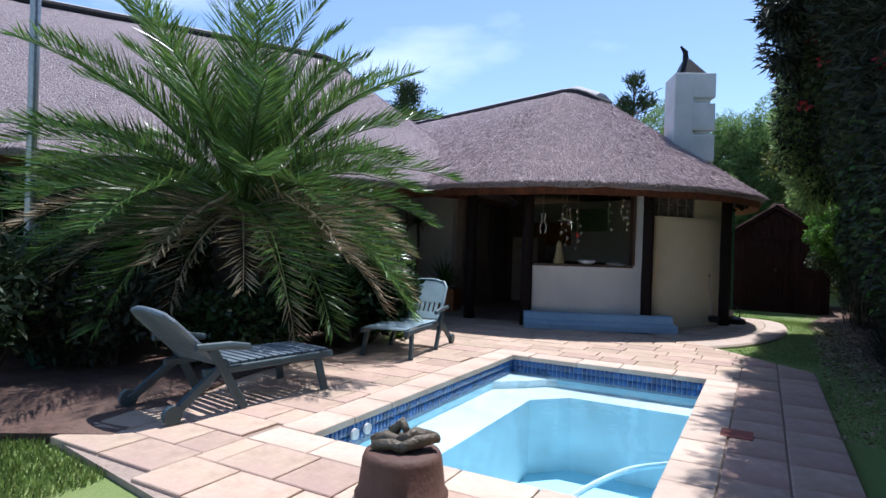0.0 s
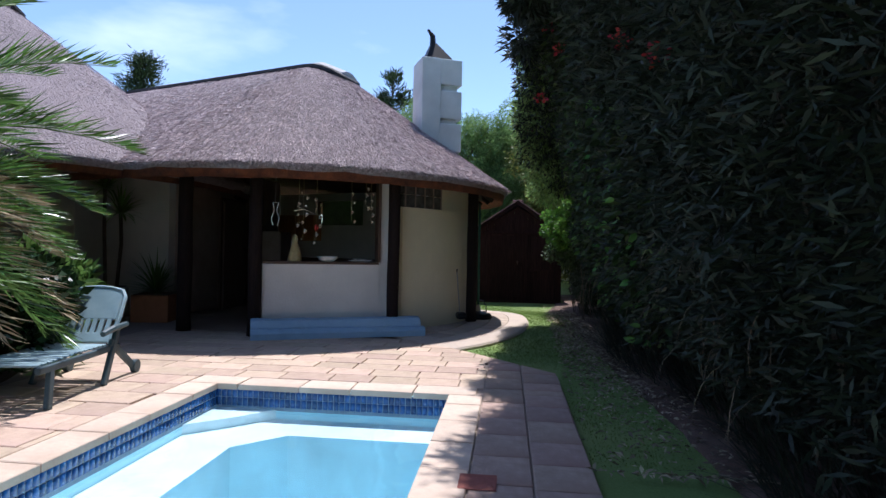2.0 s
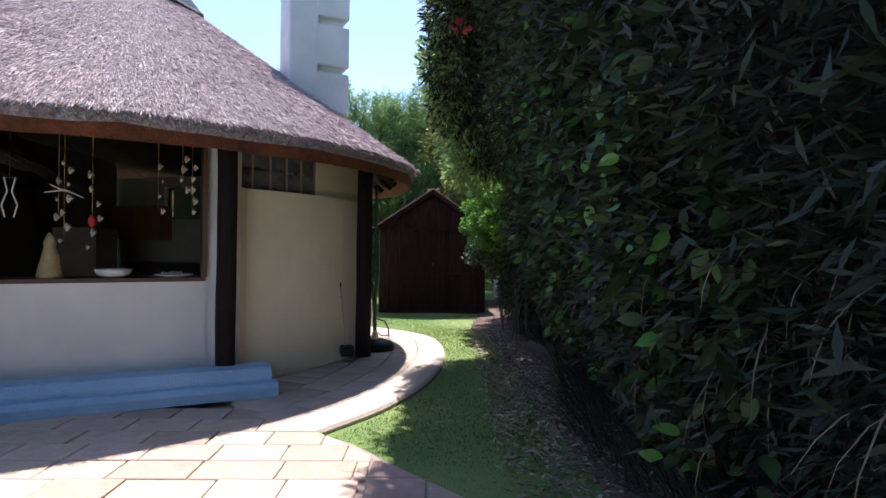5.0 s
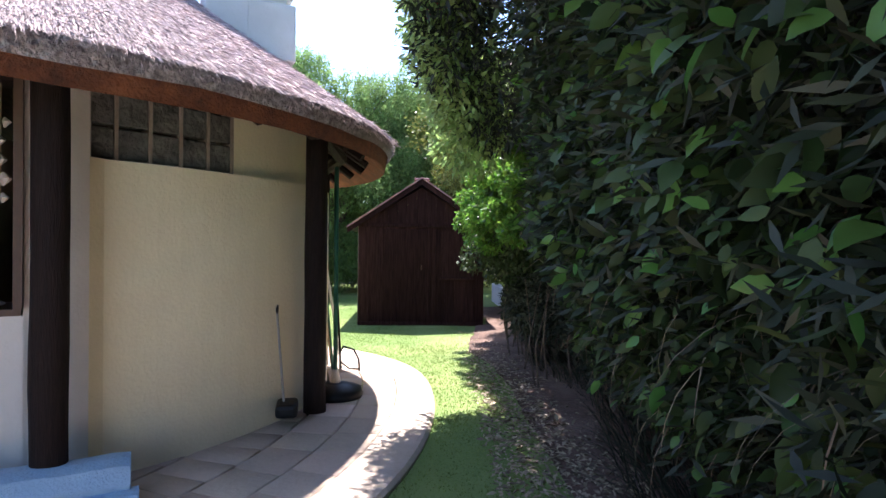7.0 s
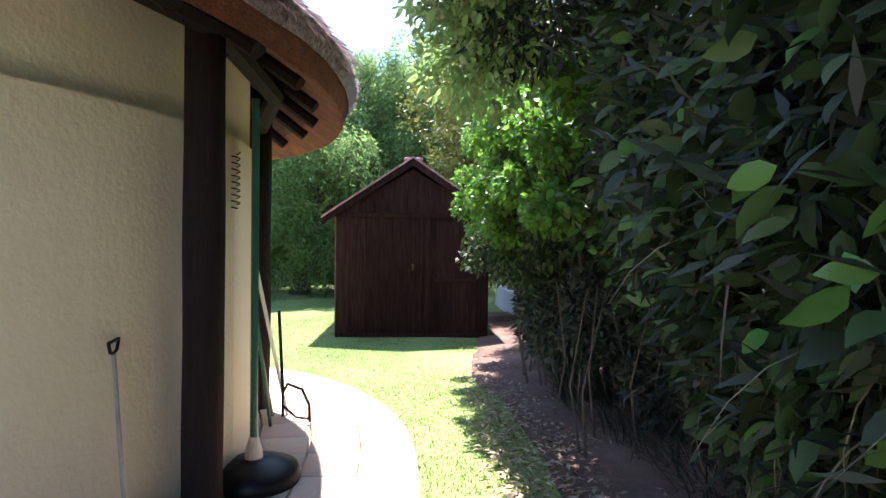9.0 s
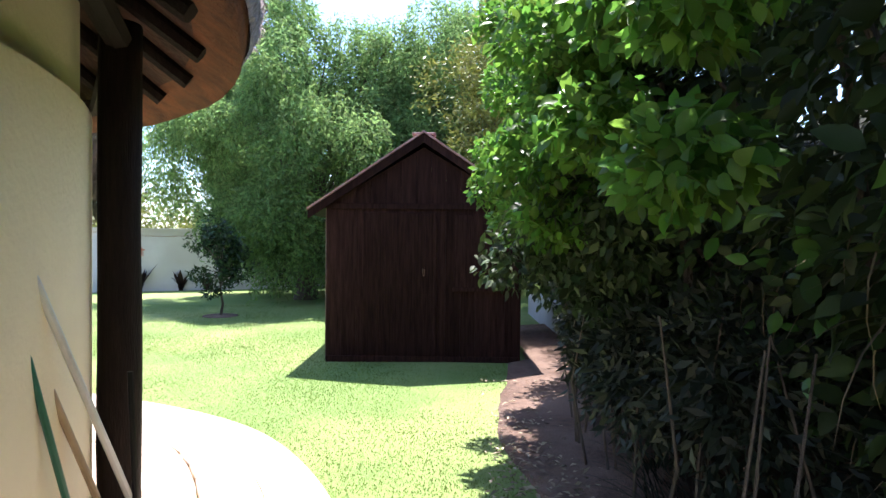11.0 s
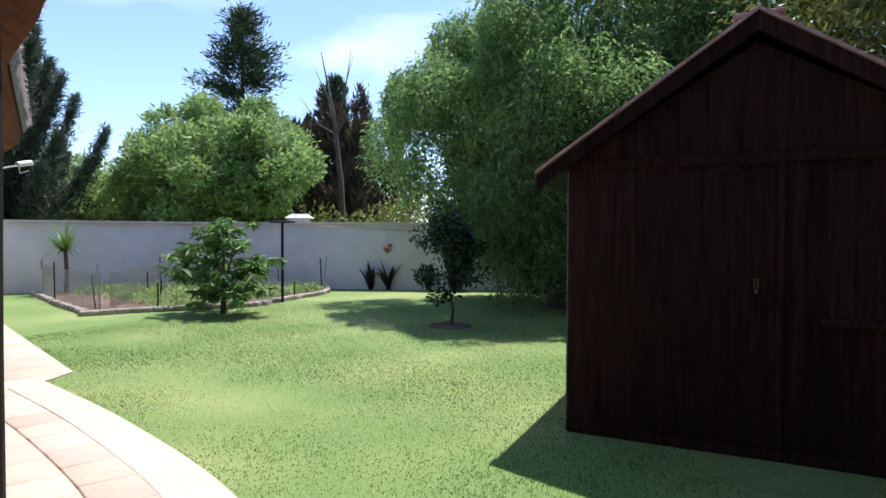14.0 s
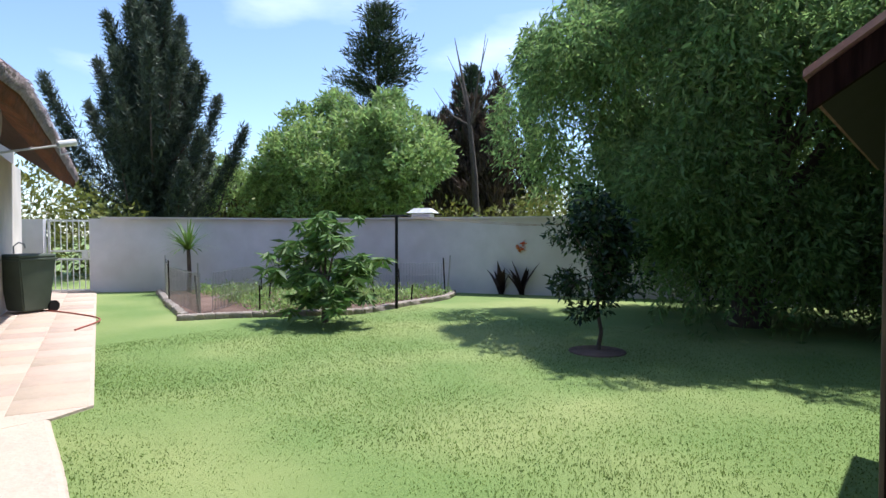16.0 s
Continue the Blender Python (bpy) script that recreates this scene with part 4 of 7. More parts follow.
for s in range(5):
    bm = bmesh.new()
    box(bm, 0, 0, 0, 0.3, 0.14, 0.13, bevel=0.025)
    for v in bm.verts:
        v.co += Vector((noise.noise(v.co * 9 + Vector((s * 7, 0, 0))), noise.noise(v.co * 9 + Vector((0, s * 7, 0))), 0)) * 0.03
    me = bpy.data.meshes.new("stone")
    bm.to_mesh(me)
    bm.free()
    me.materials.append(M_stone)
    stone_me.append(me)
line = [Vector((-14.9, 22.2, 0)), Vector((-12.6, 21.35, 0))] + [Vector((x, y, 0)) for x, y in bed_o]
acc = []
for p, q in zip(line, line[1:]):
    m_ = max(1, int((q - p).length / 0.33))
    for k in range(m_):
        acc.append((p + (q - p) * k / m_, math.degrees(math.atan2((q - p).y, (q - p).x))))
for k, (p, a) in enumerate(acc):
    o = new("stone", stone_me[k % 5])
    o.parent = edging
    o.matrix_basis = pose(p.x, p.y, GB + 0.045, rng.uniform(-4, 4), rng.uniform(-4, 4), a + rng.uniform(-8, 8))
fence = thing("bed_fence", "sagging wire mesh fence on thin stakes round the vegetable bed", "fence")
stakes = [(-10.45, 20.9, 0.95), (-10.9, 21.1, 0.7), (-12.9, 21.5, 0.9), (-14.4, 22.1, 0.95), (-14.7, 22.3, 0.85), (-9.9, 21.7, 0.55), (-9.3, 22.6, 0.45), (-9.0, 24.6, 0.4), (-9.5, 26.35, 0.95), (-9.4, 26.15, 0.9), (-11.5, 24.8, 0.6), (-12.2, 23.2, 0.6), (-11.0, 22.6, 0.5), (-13.3, 24.4, 0.9), (-10.3, 24.8, 0.45), (-10.9, 26.2, 0.6)]
for x, y, h in stakes:
    bm = bmesh.new()
    tube(bm, [(x, y, GB), (x + rng.uniform(-0.06, 0.06), y + rng.uniform(-0.05, 0.05), GB + h)], 0.016, 6)
    part("stake", bm, M_pole if h < 0.92 else M_steel, fence, "thin leaning stake")
bm = bmesh.new()
for (xa, ya), (xb, yb) in (((-10.45, 20.9), (-12.9, 21.5)), ((-10.6, 21.2), (-13.3, 24.4)), ((-12.9, 21.5), (-14.6, 22.2)), ((-13.3, 24.4), (-9.5, 26.35))):
    nn_ = int(math.hypot(xb - xa, yb - ya) / 0.07)
    for k in range(nn_):
        x, y = xa + (xb - xa) * k / nn_, ya + (yb - ya) * k / nn_
        box(bm, x, y, GB + 0.42, 0.007, 0.007, 0.7)
    for z in (0.1, 0.3, 0.5, 0.76):
        tube(bm, [(xa, ya, GB + z), ((xa + xb) / 2, (ya + yb) / 2, GB + z - 0.02), (xb, yb, GB + z)], 0.003, 4)
wm = part("wire_mesh", bm, M_steel, fence, "rusty grey wire mesh")
wm["kind"] = "stuff"

# ---- washing line ----
wp = thing("washing_line_post", "slim dark steel washing line post with a short cross bar", "washing line", at=(-8.72, 23.9, GB), rz=20)
bm = bmesh.new()
tube(bm, [(0, 0, 0), (0, 0, 1.78)], 0.03, 10)
part("pole", bm, M_black, wp)
bm = bmesh.new()
tube(bm, [(-0.3, 0, 1.78), (0.3, 0, 1.78)], 0.02, 8)
part("cross_bar", bm, M_black, wp)
bm = bmesh.new()
for s in (-0.28, 0, 0.28):
    tube(bm, [(-8.72 + s, 23.9 + 0.1 * s, GB + 1.78), (-6.6 + s, 25.4, GB + 1.6), (-4.6 + s, 26.9, GB + 1.72)], 0.004, 4)
tagged(part("washing_line", bm, M_joint), "thin wires running from the post", "washing line")

# ---- shed ----
shed = thing("garden_shed", "dark brown timber garden shed with closed doors and pitched roof", "shed", at=(0.27, 18.38, -0.19), rz=0)
SW, SD, SE, SA = 1.25, 2.7, 2.02, 2.88
bm = bmesh.new()
prism(bm, [(-SW + 0.03, 0.03), (SW - 0.03, 0.03), (SW - 0.03, SD - 0.03), (-SW + 0.03, SD - 0.03)], -0.05, SE - 0.02)
part("shed_body", bm, M_dark, shed, "dark inner frame")
for side in range(2):
    y = 0.0 if side == 0 else SD
    nb = 13
    for k in range(nb):
        x0, x1 = -SW + 2 * SW * k / nb, -SW + 2 * SW * (k + 1) / nb
        bm = bmesh.new()
        g_ = 0.0015
        for (zz0, z_a, z_b) in ((0.02, min(1.98, SE), min(1.98, SE)), ):
            box(bm, (x0 + x1) / 2, y, (zz0 + z_a) / 2, x1 - x0 - g_, 0.03, z_a - zz0, bevel=0.001)
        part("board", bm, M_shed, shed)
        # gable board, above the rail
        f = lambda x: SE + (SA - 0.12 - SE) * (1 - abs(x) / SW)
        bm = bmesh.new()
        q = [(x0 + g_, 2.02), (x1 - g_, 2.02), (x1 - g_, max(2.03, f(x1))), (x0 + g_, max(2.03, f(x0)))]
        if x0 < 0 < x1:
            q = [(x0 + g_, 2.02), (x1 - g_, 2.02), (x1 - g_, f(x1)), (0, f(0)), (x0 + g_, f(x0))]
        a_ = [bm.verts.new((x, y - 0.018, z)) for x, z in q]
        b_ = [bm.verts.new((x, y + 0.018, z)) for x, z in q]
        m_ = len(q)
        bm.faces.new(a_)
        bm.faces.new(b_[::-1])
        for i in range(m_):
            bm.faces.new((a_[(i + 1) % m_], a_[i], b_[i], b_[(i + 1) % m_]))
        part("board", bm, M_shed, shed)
# left boards are paler than the rest, lit by their colour
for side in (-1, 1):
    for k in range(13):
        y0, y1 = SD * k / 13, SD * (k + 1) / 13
        boxed("board", (side * SW, (y0 + y1) / 2, 1.0, 0.03, y1 - y0 - 0.004, 1.98), M_shedlit if side < 0 else M_shed, shed, "side board lightened for the light on this side" if side < 0 else "", bevel=0.003)
boxed("rail", (0, -0.025, 2.0, 2 * SW + 0.02, 0.03, 0.07), M_shed, shed, "cross rail under the gable")
boxed("base_rail", (0, -0.02, 0.03, 2 * SW, 0.03, 0.08), M_shed, shed, "bottom rail")
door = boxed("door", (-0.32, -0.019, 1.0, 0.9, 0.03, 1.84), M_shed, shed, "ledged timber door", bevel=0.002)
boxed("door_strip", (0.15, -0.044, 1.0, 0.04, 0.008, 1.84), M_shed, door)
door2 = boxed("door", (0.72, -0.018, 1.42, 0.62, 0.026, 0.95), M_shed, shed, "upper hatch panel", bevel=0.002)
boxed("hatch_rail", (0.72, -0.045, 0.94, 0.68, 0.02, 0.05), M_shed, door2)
bm = bmesh.new()
tube(bm, [(0.0, -0.06, 1.14), (0.0, -0.08, 1.2), (0.02, -0.085, 1.2), (0.02, -0.06, 1.14)], 0.006, 6)
box(bm, 0.01, -0.07, 1.12, 0.022, 0.014, 0.024)
part("padlock", bm, M_frame, door, "small steel padlock")
for side in (-1, 1):
    bm = bmesh.new()
    e, r_ = SW + 0.22, 0.0
    ze_, za_ = SE - 0.13, SA
    for k in range(9):
        y0, y1 = -0.09 + (SD + 0.31) * k / 9, -0.09 + (SD + 0.31) * (k + 1) / 9 - 0.006
        ln = [(0.0, za_), (side * e, ze_)]
        a_ = [bm.verts.new((x, y, z + dz_)) for (x, z) in ln for y in (y0, y1) for dz_ in (0, 0.045)]
        for f in ((0, 1, 3, 2), (4, 6, 7, 5), (0, 4, 5, 1), (2, 3, 7, 6), (1, 5, 7, 3), (0, 2, 6, 4)):
            bm.faces.new([a_[i] for i in f])
    part("roof_panel", bm, M_shedroof, shed, "reddish brown roof sheets")
    bm = bmesh.new()
    for y in (-0.105,):
        a_ = [bm.verts.new((x, y + dy, z)) for (x, z) in ((0, za_ + 0.05), (side * e, ze_ + 0.05), (side * e, ze_ - 0.06), (0, za_ - 0.07)) for dy in (-0.015, 0.015)]
        for f in ((0, 2, 4, 6), (1, 7, 5, 3), (0, 1, 3, 2), (4, 5, 7, 6), (2, 3, 5, 4), (0, 6, 7, 1)):
            bm.faces.new([a_[i] for i in f])
    part("bargeboard", bm, M_shed, shed, "timber bargeboard")
    bm = bmesh.new()
    a_ = [bm.verts.new((x, y, z)) for (x, z) in ((0, za_ + 0.054), (side * (e + 0.01), ze_ + 0.054), (side * (e + 0.01), ze_ + 0.08), (0, za_ + 0.08)) for y in (-0.14, -0.05)]
    for f in ((0, 2, 4, 6), (1, 7, 5, 3), (0, 1, 3, 2), (4, 5, 7, 6), (2, 3, 5, 4), (0, 6, 7, 1)):
        bm.faces.new([a_[i] for i in f])
    part("roof_edge", bm, M_shedroof, shed, "pale pinkish edge strip of the roof")
# near-black panels added below the sheets, the eave's shade as a colour
for side in (-1, 1):
    bm = bmesh.new()
    a_ = [bm.verts.new((x, y, z + dz_)) for (x, z) in ((0.0, SA - 0.006), (side * (SW + 0.2), SE - 0.128)) for y in (-0.088, SD + 0.21) for dz_ in (-0.012, 0)]
    for f in ((0, 1, 3, 2), (4, 6, 7, 5), (0, 4, 5, 1), (2, 3, 7, 6), (1, 5, 7, 3), (0, 2, 6, 4)):
        bm.faces.new([a_[i] for i in f])
    part("soffit", bm, M_dark, shed, "near-black panel added for the shade under the roof")
boxed("ridge_tile", (0, SD / 2 + 0.06, SA + 0.045, 0.3, SD + 0.3, 0.035), M_shedroof, shed, "reddish ridge capping", bevel=0.01)

# ---- plants ----


def crown(name, root, centres, radii, n, size, material, label="", droop=0.0, shell=0.5, wid=0.35, out=0.5):
    p, d = balls(n, np.array(centres, float), np.array(radii, float), shell)
    a = d * out + rng.normal(size=(n, 3)) * 0.6 - np.array([0, 0, droop])
    ln = rng.uniform(size * 0.6, size * 1.3, n)
    ob = put(name, leaves(name, p, a, ln, ln * wid), material, root, label)
    return ob


def clumps(c, r, k, cr, lower=-0.5):
    """Centres and radii of k clumps over an ellipsoid crown, with an uneven outline."""
    c, r = np.array(c, float), np.array(r, float)
    d = unit(rng.normal(size=(k * 3, 3)))
    d = d[d[:, 2] > lower][:k]
    f = rng.uniform(0.45, 1.0, (len(d), 1))
    ctr = c + d * r * f
    rad = cr * rng.uniform(0.6, 1.35, (len(d), 1)) * np.array([1, 1, 0.8])
    return ctr, rad


def strand_crown(name, root, ctr, rad, n, size, material, drop=0.55, per=12, wid=0.28, spread=0.05):
    """Fine leaves set along hanging strands, which give a weeping texture."""
    m_ = n // per
    p, d = balls(m_, np.array(ctr, float), np.array(rad, float), 0.55)
    ln = rng.uniform(0.5, 1.3, m_) * drop
    f = np.tile(np.linspace(0, 1, per), m_)[:, None]
    k = np.repeat(np.arange(m_), per)
    out = d * np.array([1, 1, 0.2])
    P = p[k] + out[k] * 0.22 * f - np.array([0, 0, 1.0]) * (ln[k][:, None] * f ** 1.3) + rng.normal(size=(len(k), 3)) * spread
    A = out[k] * 0.5 + rng.normal(size=P.shape) * 0.55 - np.array([0, 0, 0.55])
    l_ = rng.uniform(size * 0.6, size * 1.3, len(P))
    return put(name, leaves(name, P, A, l_, l_ * wid), material, root)


def tuft_crown(name, root, ctr, rad, n, size, material, per=14, wid=0.35, spread=0.12, up=0.0):
    """Leaves gathered in tufts at twig ends, with gaps between."""
    m_ = n // per
    p, d = balls(m_, np.array(ctr, float), np.array(rad, float), 0.7)
    k = np.repeat(np.arange(m_), per)
    P = p[k] + rng.normal(size=(len(k), 3)) * spread
    A = d[k] * 0.6 + rng.normal(size=P.shape) * 0.6 + np.array([0, 0, up])
    l_ = rng.uniform(size * 0.6, size * 1.3, len(P))
    return put(name, leaves(name, P, A, l_, l_ * wid), material, root)


def tree(name, label, at, trunk_r, c, r, k, cr, n, size, leaf, droop=0.0, wid=0.35, category="tree", split=0.35, lower=-0.5, bark=None, style=""):
    """A tree with a tapered trunk, limbs that reach for the clumps, and a crown of many leaves. c and r are measured from its foot."""
    x, y, z = at
    root = thing(name, label, category, at=at)
    ctr, rad = clumps(c, r, k, cr, lower)
    bm_ = bmesh.new()
    fork = Vector((c[0] * 0.4, c[1] * 0.4, max(0.3, (c[2] - r[2]) * 0.9 + 0.2)))
    top = Vector((c[0], c[1], c[2] + r[2] * 0.3))
    tube(bm_, [(0, 0, -0.15), (0.02, 0, 0.1), fork * 0.5 + Vector((0.05, 0, 0)), fork, (fork + top) / 2, top], [trunk_r * 1.4, trunk_r * 1.1, trunk_r, trunk_r * 0.85, trunk_r * 0.5, trunk_r * 0.15], 10)
    for i in range(0, len(ctr), max(1, len(ctr) // 22)):
        e = Vector(ctr[i])
        s = fork.lerp(top, rng.uniform(0, 0.6))
        mid = s.lerp(e, 0.5) + Vector((0, 0, 0.12 * (e - s).length))
        tube(bm_, [s, mid, e], [trunk_r * split, trunk_r * split * 0.6, 0.01], 6)
    part("trunk", bm_, bark or M_bark, root, "grey-brown trunk with branching limbs")
    if style == "weeping":
        strand_crown("crown", root, ctr, rad * np.array([0.8, 0.8, 1.15]), n, size, leaf, 0.6, wid=wid)
    elif style == "tufted":
        tuft_crown("crown", root, ctr, rad, n, size, leaf, wid=wid)
    else:
        crown("crown", root, ctr, rad, n, size, leaf, "", droop, wid=wid)
    return root


tree("pepper_tree", "large pepper tree with drooping fine green foliage behind the shed", (-3.1, 26.0, GB), 0.28, (0, 0, 3.9), (4.1, 2.8, 3.7), 125, 0.72, 230000, 0.13, L_willow, 0.8, 0.27, lower=-0.95, style="weeping")
tree("pepper_tree", "tall pepper tree with fine light green foliage", (1.6, 26.5, GB), 0.25, (0, 0, 4.8), (3.2, 2.6, 3.3), 75, 0.75, 110000, 0.13, L_willow, 0.9, 0.26, style="weeping")
tree("olive_tree", "tall dense olive green tree beyond the shed", (3.0, 23.5, GB), 0.25, (0, 0, 4.2), (2.4, 2.4, 2.9), 50, 0.7, 60000, 0.12, L_yellow, 0.3, 0.3, style="tufted")
tree("acacia_tree", "broad bright green tree beyond the garden wall", (-19.3, 32.4, GB), 0.28, (0, 0, 3.8), (4.5, 3.4, 3.1), 85, 0.85, 95000, 0.24, L_round, 0.1, 0.36, lower=-0.95, style="tufted")
tree("broad_tree", "light green tree beyond the garden wall", (-25.0, 30.0, GB), 0.25, (0, 0, 2.6), (3.5, 3.0, 2.2), 50, 0.8, 22000, 0.2, L_round, 0.1, 0.32)
# dark shrub leaf on the young tree stands for the pepper tree's shade
tree("young_tree", "thin young tree in the lawn, standing in a ring of soil", (-4.0, 22.6, GB), 0.025, (0, 0, 1.2), (0.52, 0.48, 0.85), 34, 0.22, 4200, 0.1, L_shrub, 0.2, 0.35, "young tree", lower=-0.9)
bm = bmesh.new()
lathe(bm, [(0.36, 0.0), (0.34, 0.035), (0.2, 0.05), (0.02, 0.05)], 20)
yr = tagged(part("soil_ring", bm, M_soil), "ring of bare soil round the young tree", "soil")
yr.matrix_basis = pose(-4.0, 22.6, GB - 0.01)


def conifer(name, label, at, h, r, n, leaf, tiers=16, size=0.35, lean=0.0, up=0.35, base=0.12, fill=0.9):
    """A conifer: a straight trunk, boughs in whorls, and sprays of needles along them."""
    root = thing(name, label, "conifer", at=at)
    bm_ = bmesh.new()
    tube(bm_, [(0, 0, -0.2), (0, 0, h * 0.5), (0, 0, h)], [h * 0.018, h * 0.011, 0.02], 8)
    P, A = [], []
    for t_ in range(tiers):
        f = base + (1 - base) * t_ / tiers
        rr = r * (1 - f) ** 0.75 * (0.75 + 0.5 * rng.random())
        for k in range(7):
            if rng.random() > fill:
                continue
            a = 2 * math.pi * (k + rng.random()) / 7
            rl = rr * rng.uniform(0.55, 1.15)
            e = Vector((rl * math.cos(a), rl * math.sin(a), h * f + rl * up + rng.uniform(-0.2, 0.4)))
            s = Vector((0, 0, h * f))
            tube(bm_, [s, s.lerp(e, 0.5) - Vector((0, 0, 0.04 * rl)), e], [0.035, 0.02, 0.008], 5)
            m_ = max(4, int(n / (tiers * 7) * (rl / r + 0.25)))
            q = rng.uniform(0.25, 1.05, (m_, 1)) ** 0.8
            P.append(np.array(s) + q * np.array(e - s) + rng.normal(size=(m_, 3)) * 0.065 * r * np.array([1, 1, 0.8]) * (0.6 + 0.4 * q))
            A.append(np.tile(np.array(e - s) / max(rl, 0.2), (m_, 1)) * 0.9 + rng.normal(size=(m_, 3)) * 0.5 + np.array([0, 0, 0.35]))
    part("trunk", bm_, M_bark, root, "dark straight trunk with thin boughs")
    P, A = np.concatenate(P), np.concatenate(A)
    ln = rng.uniform(size * 0.6, size * 1.3, len(P))
    put("crown", leaves("crown", P, A, ln, ln * 0.16), leaf, root)
    return root


def plume_tree(name, label, at, h, r, leaders, n, leaf, size=0.3, girth=0.55, low=0.1):
    """A feathery tree: leaders rise steeply from the trunk and each ends in a tapering plume of needles."""
    root = thing(name, label, "conifer", at=at)
    bm_ = bmesh.new()
    tube(bm_, [(0, 0, -0.2), (0.05, 0, h * 0.5), (0, 0, h)], [h * 0.02, h * 0.012, 0.02], 8)
    P, A = [], []
    for k in range(leaders):
        az = 2.39996 * k + rng.uniform(-0.3, 0.3)
        f = (k + 0.5) / leaders
        reach = r * (1 - f) ** 0.7 * rng.uniform(0.6, 1.1)
        z0 = h * (low + (0.8 - low) * f)
        top = min(h * 0.98, z0 + reach * rng.uniform(0.5, 1.1) + h * 0.14)
        s_, e = Vector((0, 0, z0 * 0.85)), Vector((reach * math.cos(az), reach * math.sin(az), top))
        mid = Vector((e.x * 0.7, e.y * 0.7, z0 + (top - z0) * 0.25))
        tube(bm_, [s_, mid, e], [0.06, 0.035, 0.01], 5)
        m_ = int(n / leaders * (0.6 + reach / r))
        q = rng.random((m_, 1)) ** 0.85
        c = (1 - q) ** 2 * np.array(s_) + 2 * q * (1 - q) * np.array(mid) + q * q * np.array(e)
        g = girth * (1.25 - q) * (0.7 + 0.5 * np.abs(np.sin(q * 17 + k)))
        P.append(c + rng.normal(size=(m_, 3)) * g * np.array([0.55, 0.55, 0.5]))
        A.append(rng.normal(size=(m_, 3)) * 0.5 + np.array([0, 0, 0.5]) + np.array([math.cos(az), math.sin(az), 0]) * 0.35)
    q = rng.random((n // 8, 1))
    P.append(np.array([0, 0, h]) * (0.45 + 0.57 * q) + rng.normal(size=(n // 8, 3)) * 0.5 * (1.12 - q) * np.array([0.6, 0.6, 0.2]))
    A.append(rng.normal(size=(n // 8, 3)) * 0.5 + np.array([0, 0, 0.7]))
    part("trunk", bm_, M_bark, root, "dark trunk with steep thin limbs")
    P, A = np.concatenate(P), np.concatenate(A)
    ln = rng.uniform(size * 0.6, size * 1.3, len(P))
    put("crown", leaves("crown", P, A, ln, ln * 0.13), leaf, root)
    return root


plume_tree("casuarina_tree", "big dark feathery casuarina tree beyond the garden wall", (-23.4, 25.8, GB), 11.0, 3.9, 40, 90000, L_casua, 0.27, 0.5, 0.05)
conifer("pine_tree", "tall dark pine with open whorled boughs above the other trees", (-25.1, 39.0, GB), 14.6, 4.6, 34000, L_conifer, 17, 0.4, up=0.15, base=0.35, fill=0.72)
for x, y, h, r, lf in ((-20.5, 41.5, 10.6, 1.7, L_conifer), (-19.0, 42.0, 9.8, 1.7, L_brown), (-22.0, 42.5, 10.4, 1.5, L_brown), (-17.6, 43.0, 9.0, 1.6, L_conifer), (-23.6, 43, 8.8, 1.6, L_conifer), (-21.2, 40.2, 7.4, 2.1, L_brown), (-19.7, 40.6, 8.6, 1.6, L_brown), (-18.3, 40.8, 7.6, 2.0, L_brown), (-21.6, 43.5, 11.2, 1.3, L_conifer), (-22.9, 41.0, 8.0, 1.5, L_conifer)):
    conifer("cypress_tree", "dark spiky cypress beyond the garden wall" if lf is L_conifer else "half-dead brown cypress beyond the garden wall", (x, y, GB), h, r, 8000, lf, 18, 0.4, up=1.3, base=0.1)
conifer("pine_tree", "dark pine seen beyond the thatched roofs", (-7.7, 39.0, GB), 13.0, 3.6, 12000, L_conifer, 14, 0.5, up=0.4, base=0.3, fill=0.7)
conifer("pine_tree", "dark pine seen beyond the thatched roofs", (-11.0, 42.0, GB), 11.5, 3.2, 9000, L_conifer, 14, 0.5, up=0.4, base=0.3, fill=0.7)
dt = thing("dead_tree", "bare dead tree beyond the garden wall", "tree", at=(-16.2, 36.5, GB))
bm = bmesh.new()
tube(bm, [(0, 0, 0), (-0.2, 0, 4), (-0.6, 0, 7.2), (-1.5, 0.2, 10.3)], [0.2, 0.14, 0.08, 0.015], 7)
for e in ((-2.0, 0.3, 9.6), (0.5, 0, 9.8), (-2.6, 0, 8.2), (0.1, 0.4, 10.2), (1.2, -0.2, 8.6)):
    tube(bm, [(-0.45, 0, 6.2), (e[0] * 0.5 - 0.2, e[1], e[2] - 1.4), e], [0.05, 0.03, 0.008], 5)
part("trunk", bm, M_bark, dt, "bare grey limbs")
# low far foliage that closes the view beyond the walls
ctr = [(x + rng.uniform(-1, 1), y + rng.uniform(-1, 1), rng.uniform(0.5, 2.2)) for x, y in [(-31 + 1.6 * i, 27.5 + 0.75 * i) for i in range(20)] + [(-21.5, 18.5), (-21.0, 20.5), (-22.5, 22.5), (-24, 19.5)] + [(1 + 1.3 * i, 31 - 0.2 * i) for i in range(5)] + [(-8 + 1.5 * i, 32 + 0.5 * i) for i in range(7)]]
far = tagged(new("far_foliage"), "dense shrubs and trees closing the view beyond the wall", "shrubs", kind="stuff")
crown("foliage", far, ctr, [(2.0, 2.0, 1.6)] * len(ctr), 60000, 0.24, L_yellow, shell=0.3)
ctr = [(x, y, rng.uniform(0.4, 1.9)) for x in (-0.5, 0.6, 1.8, 3.0, -2.2, -4.0) for y in (27.2, 28.4)]
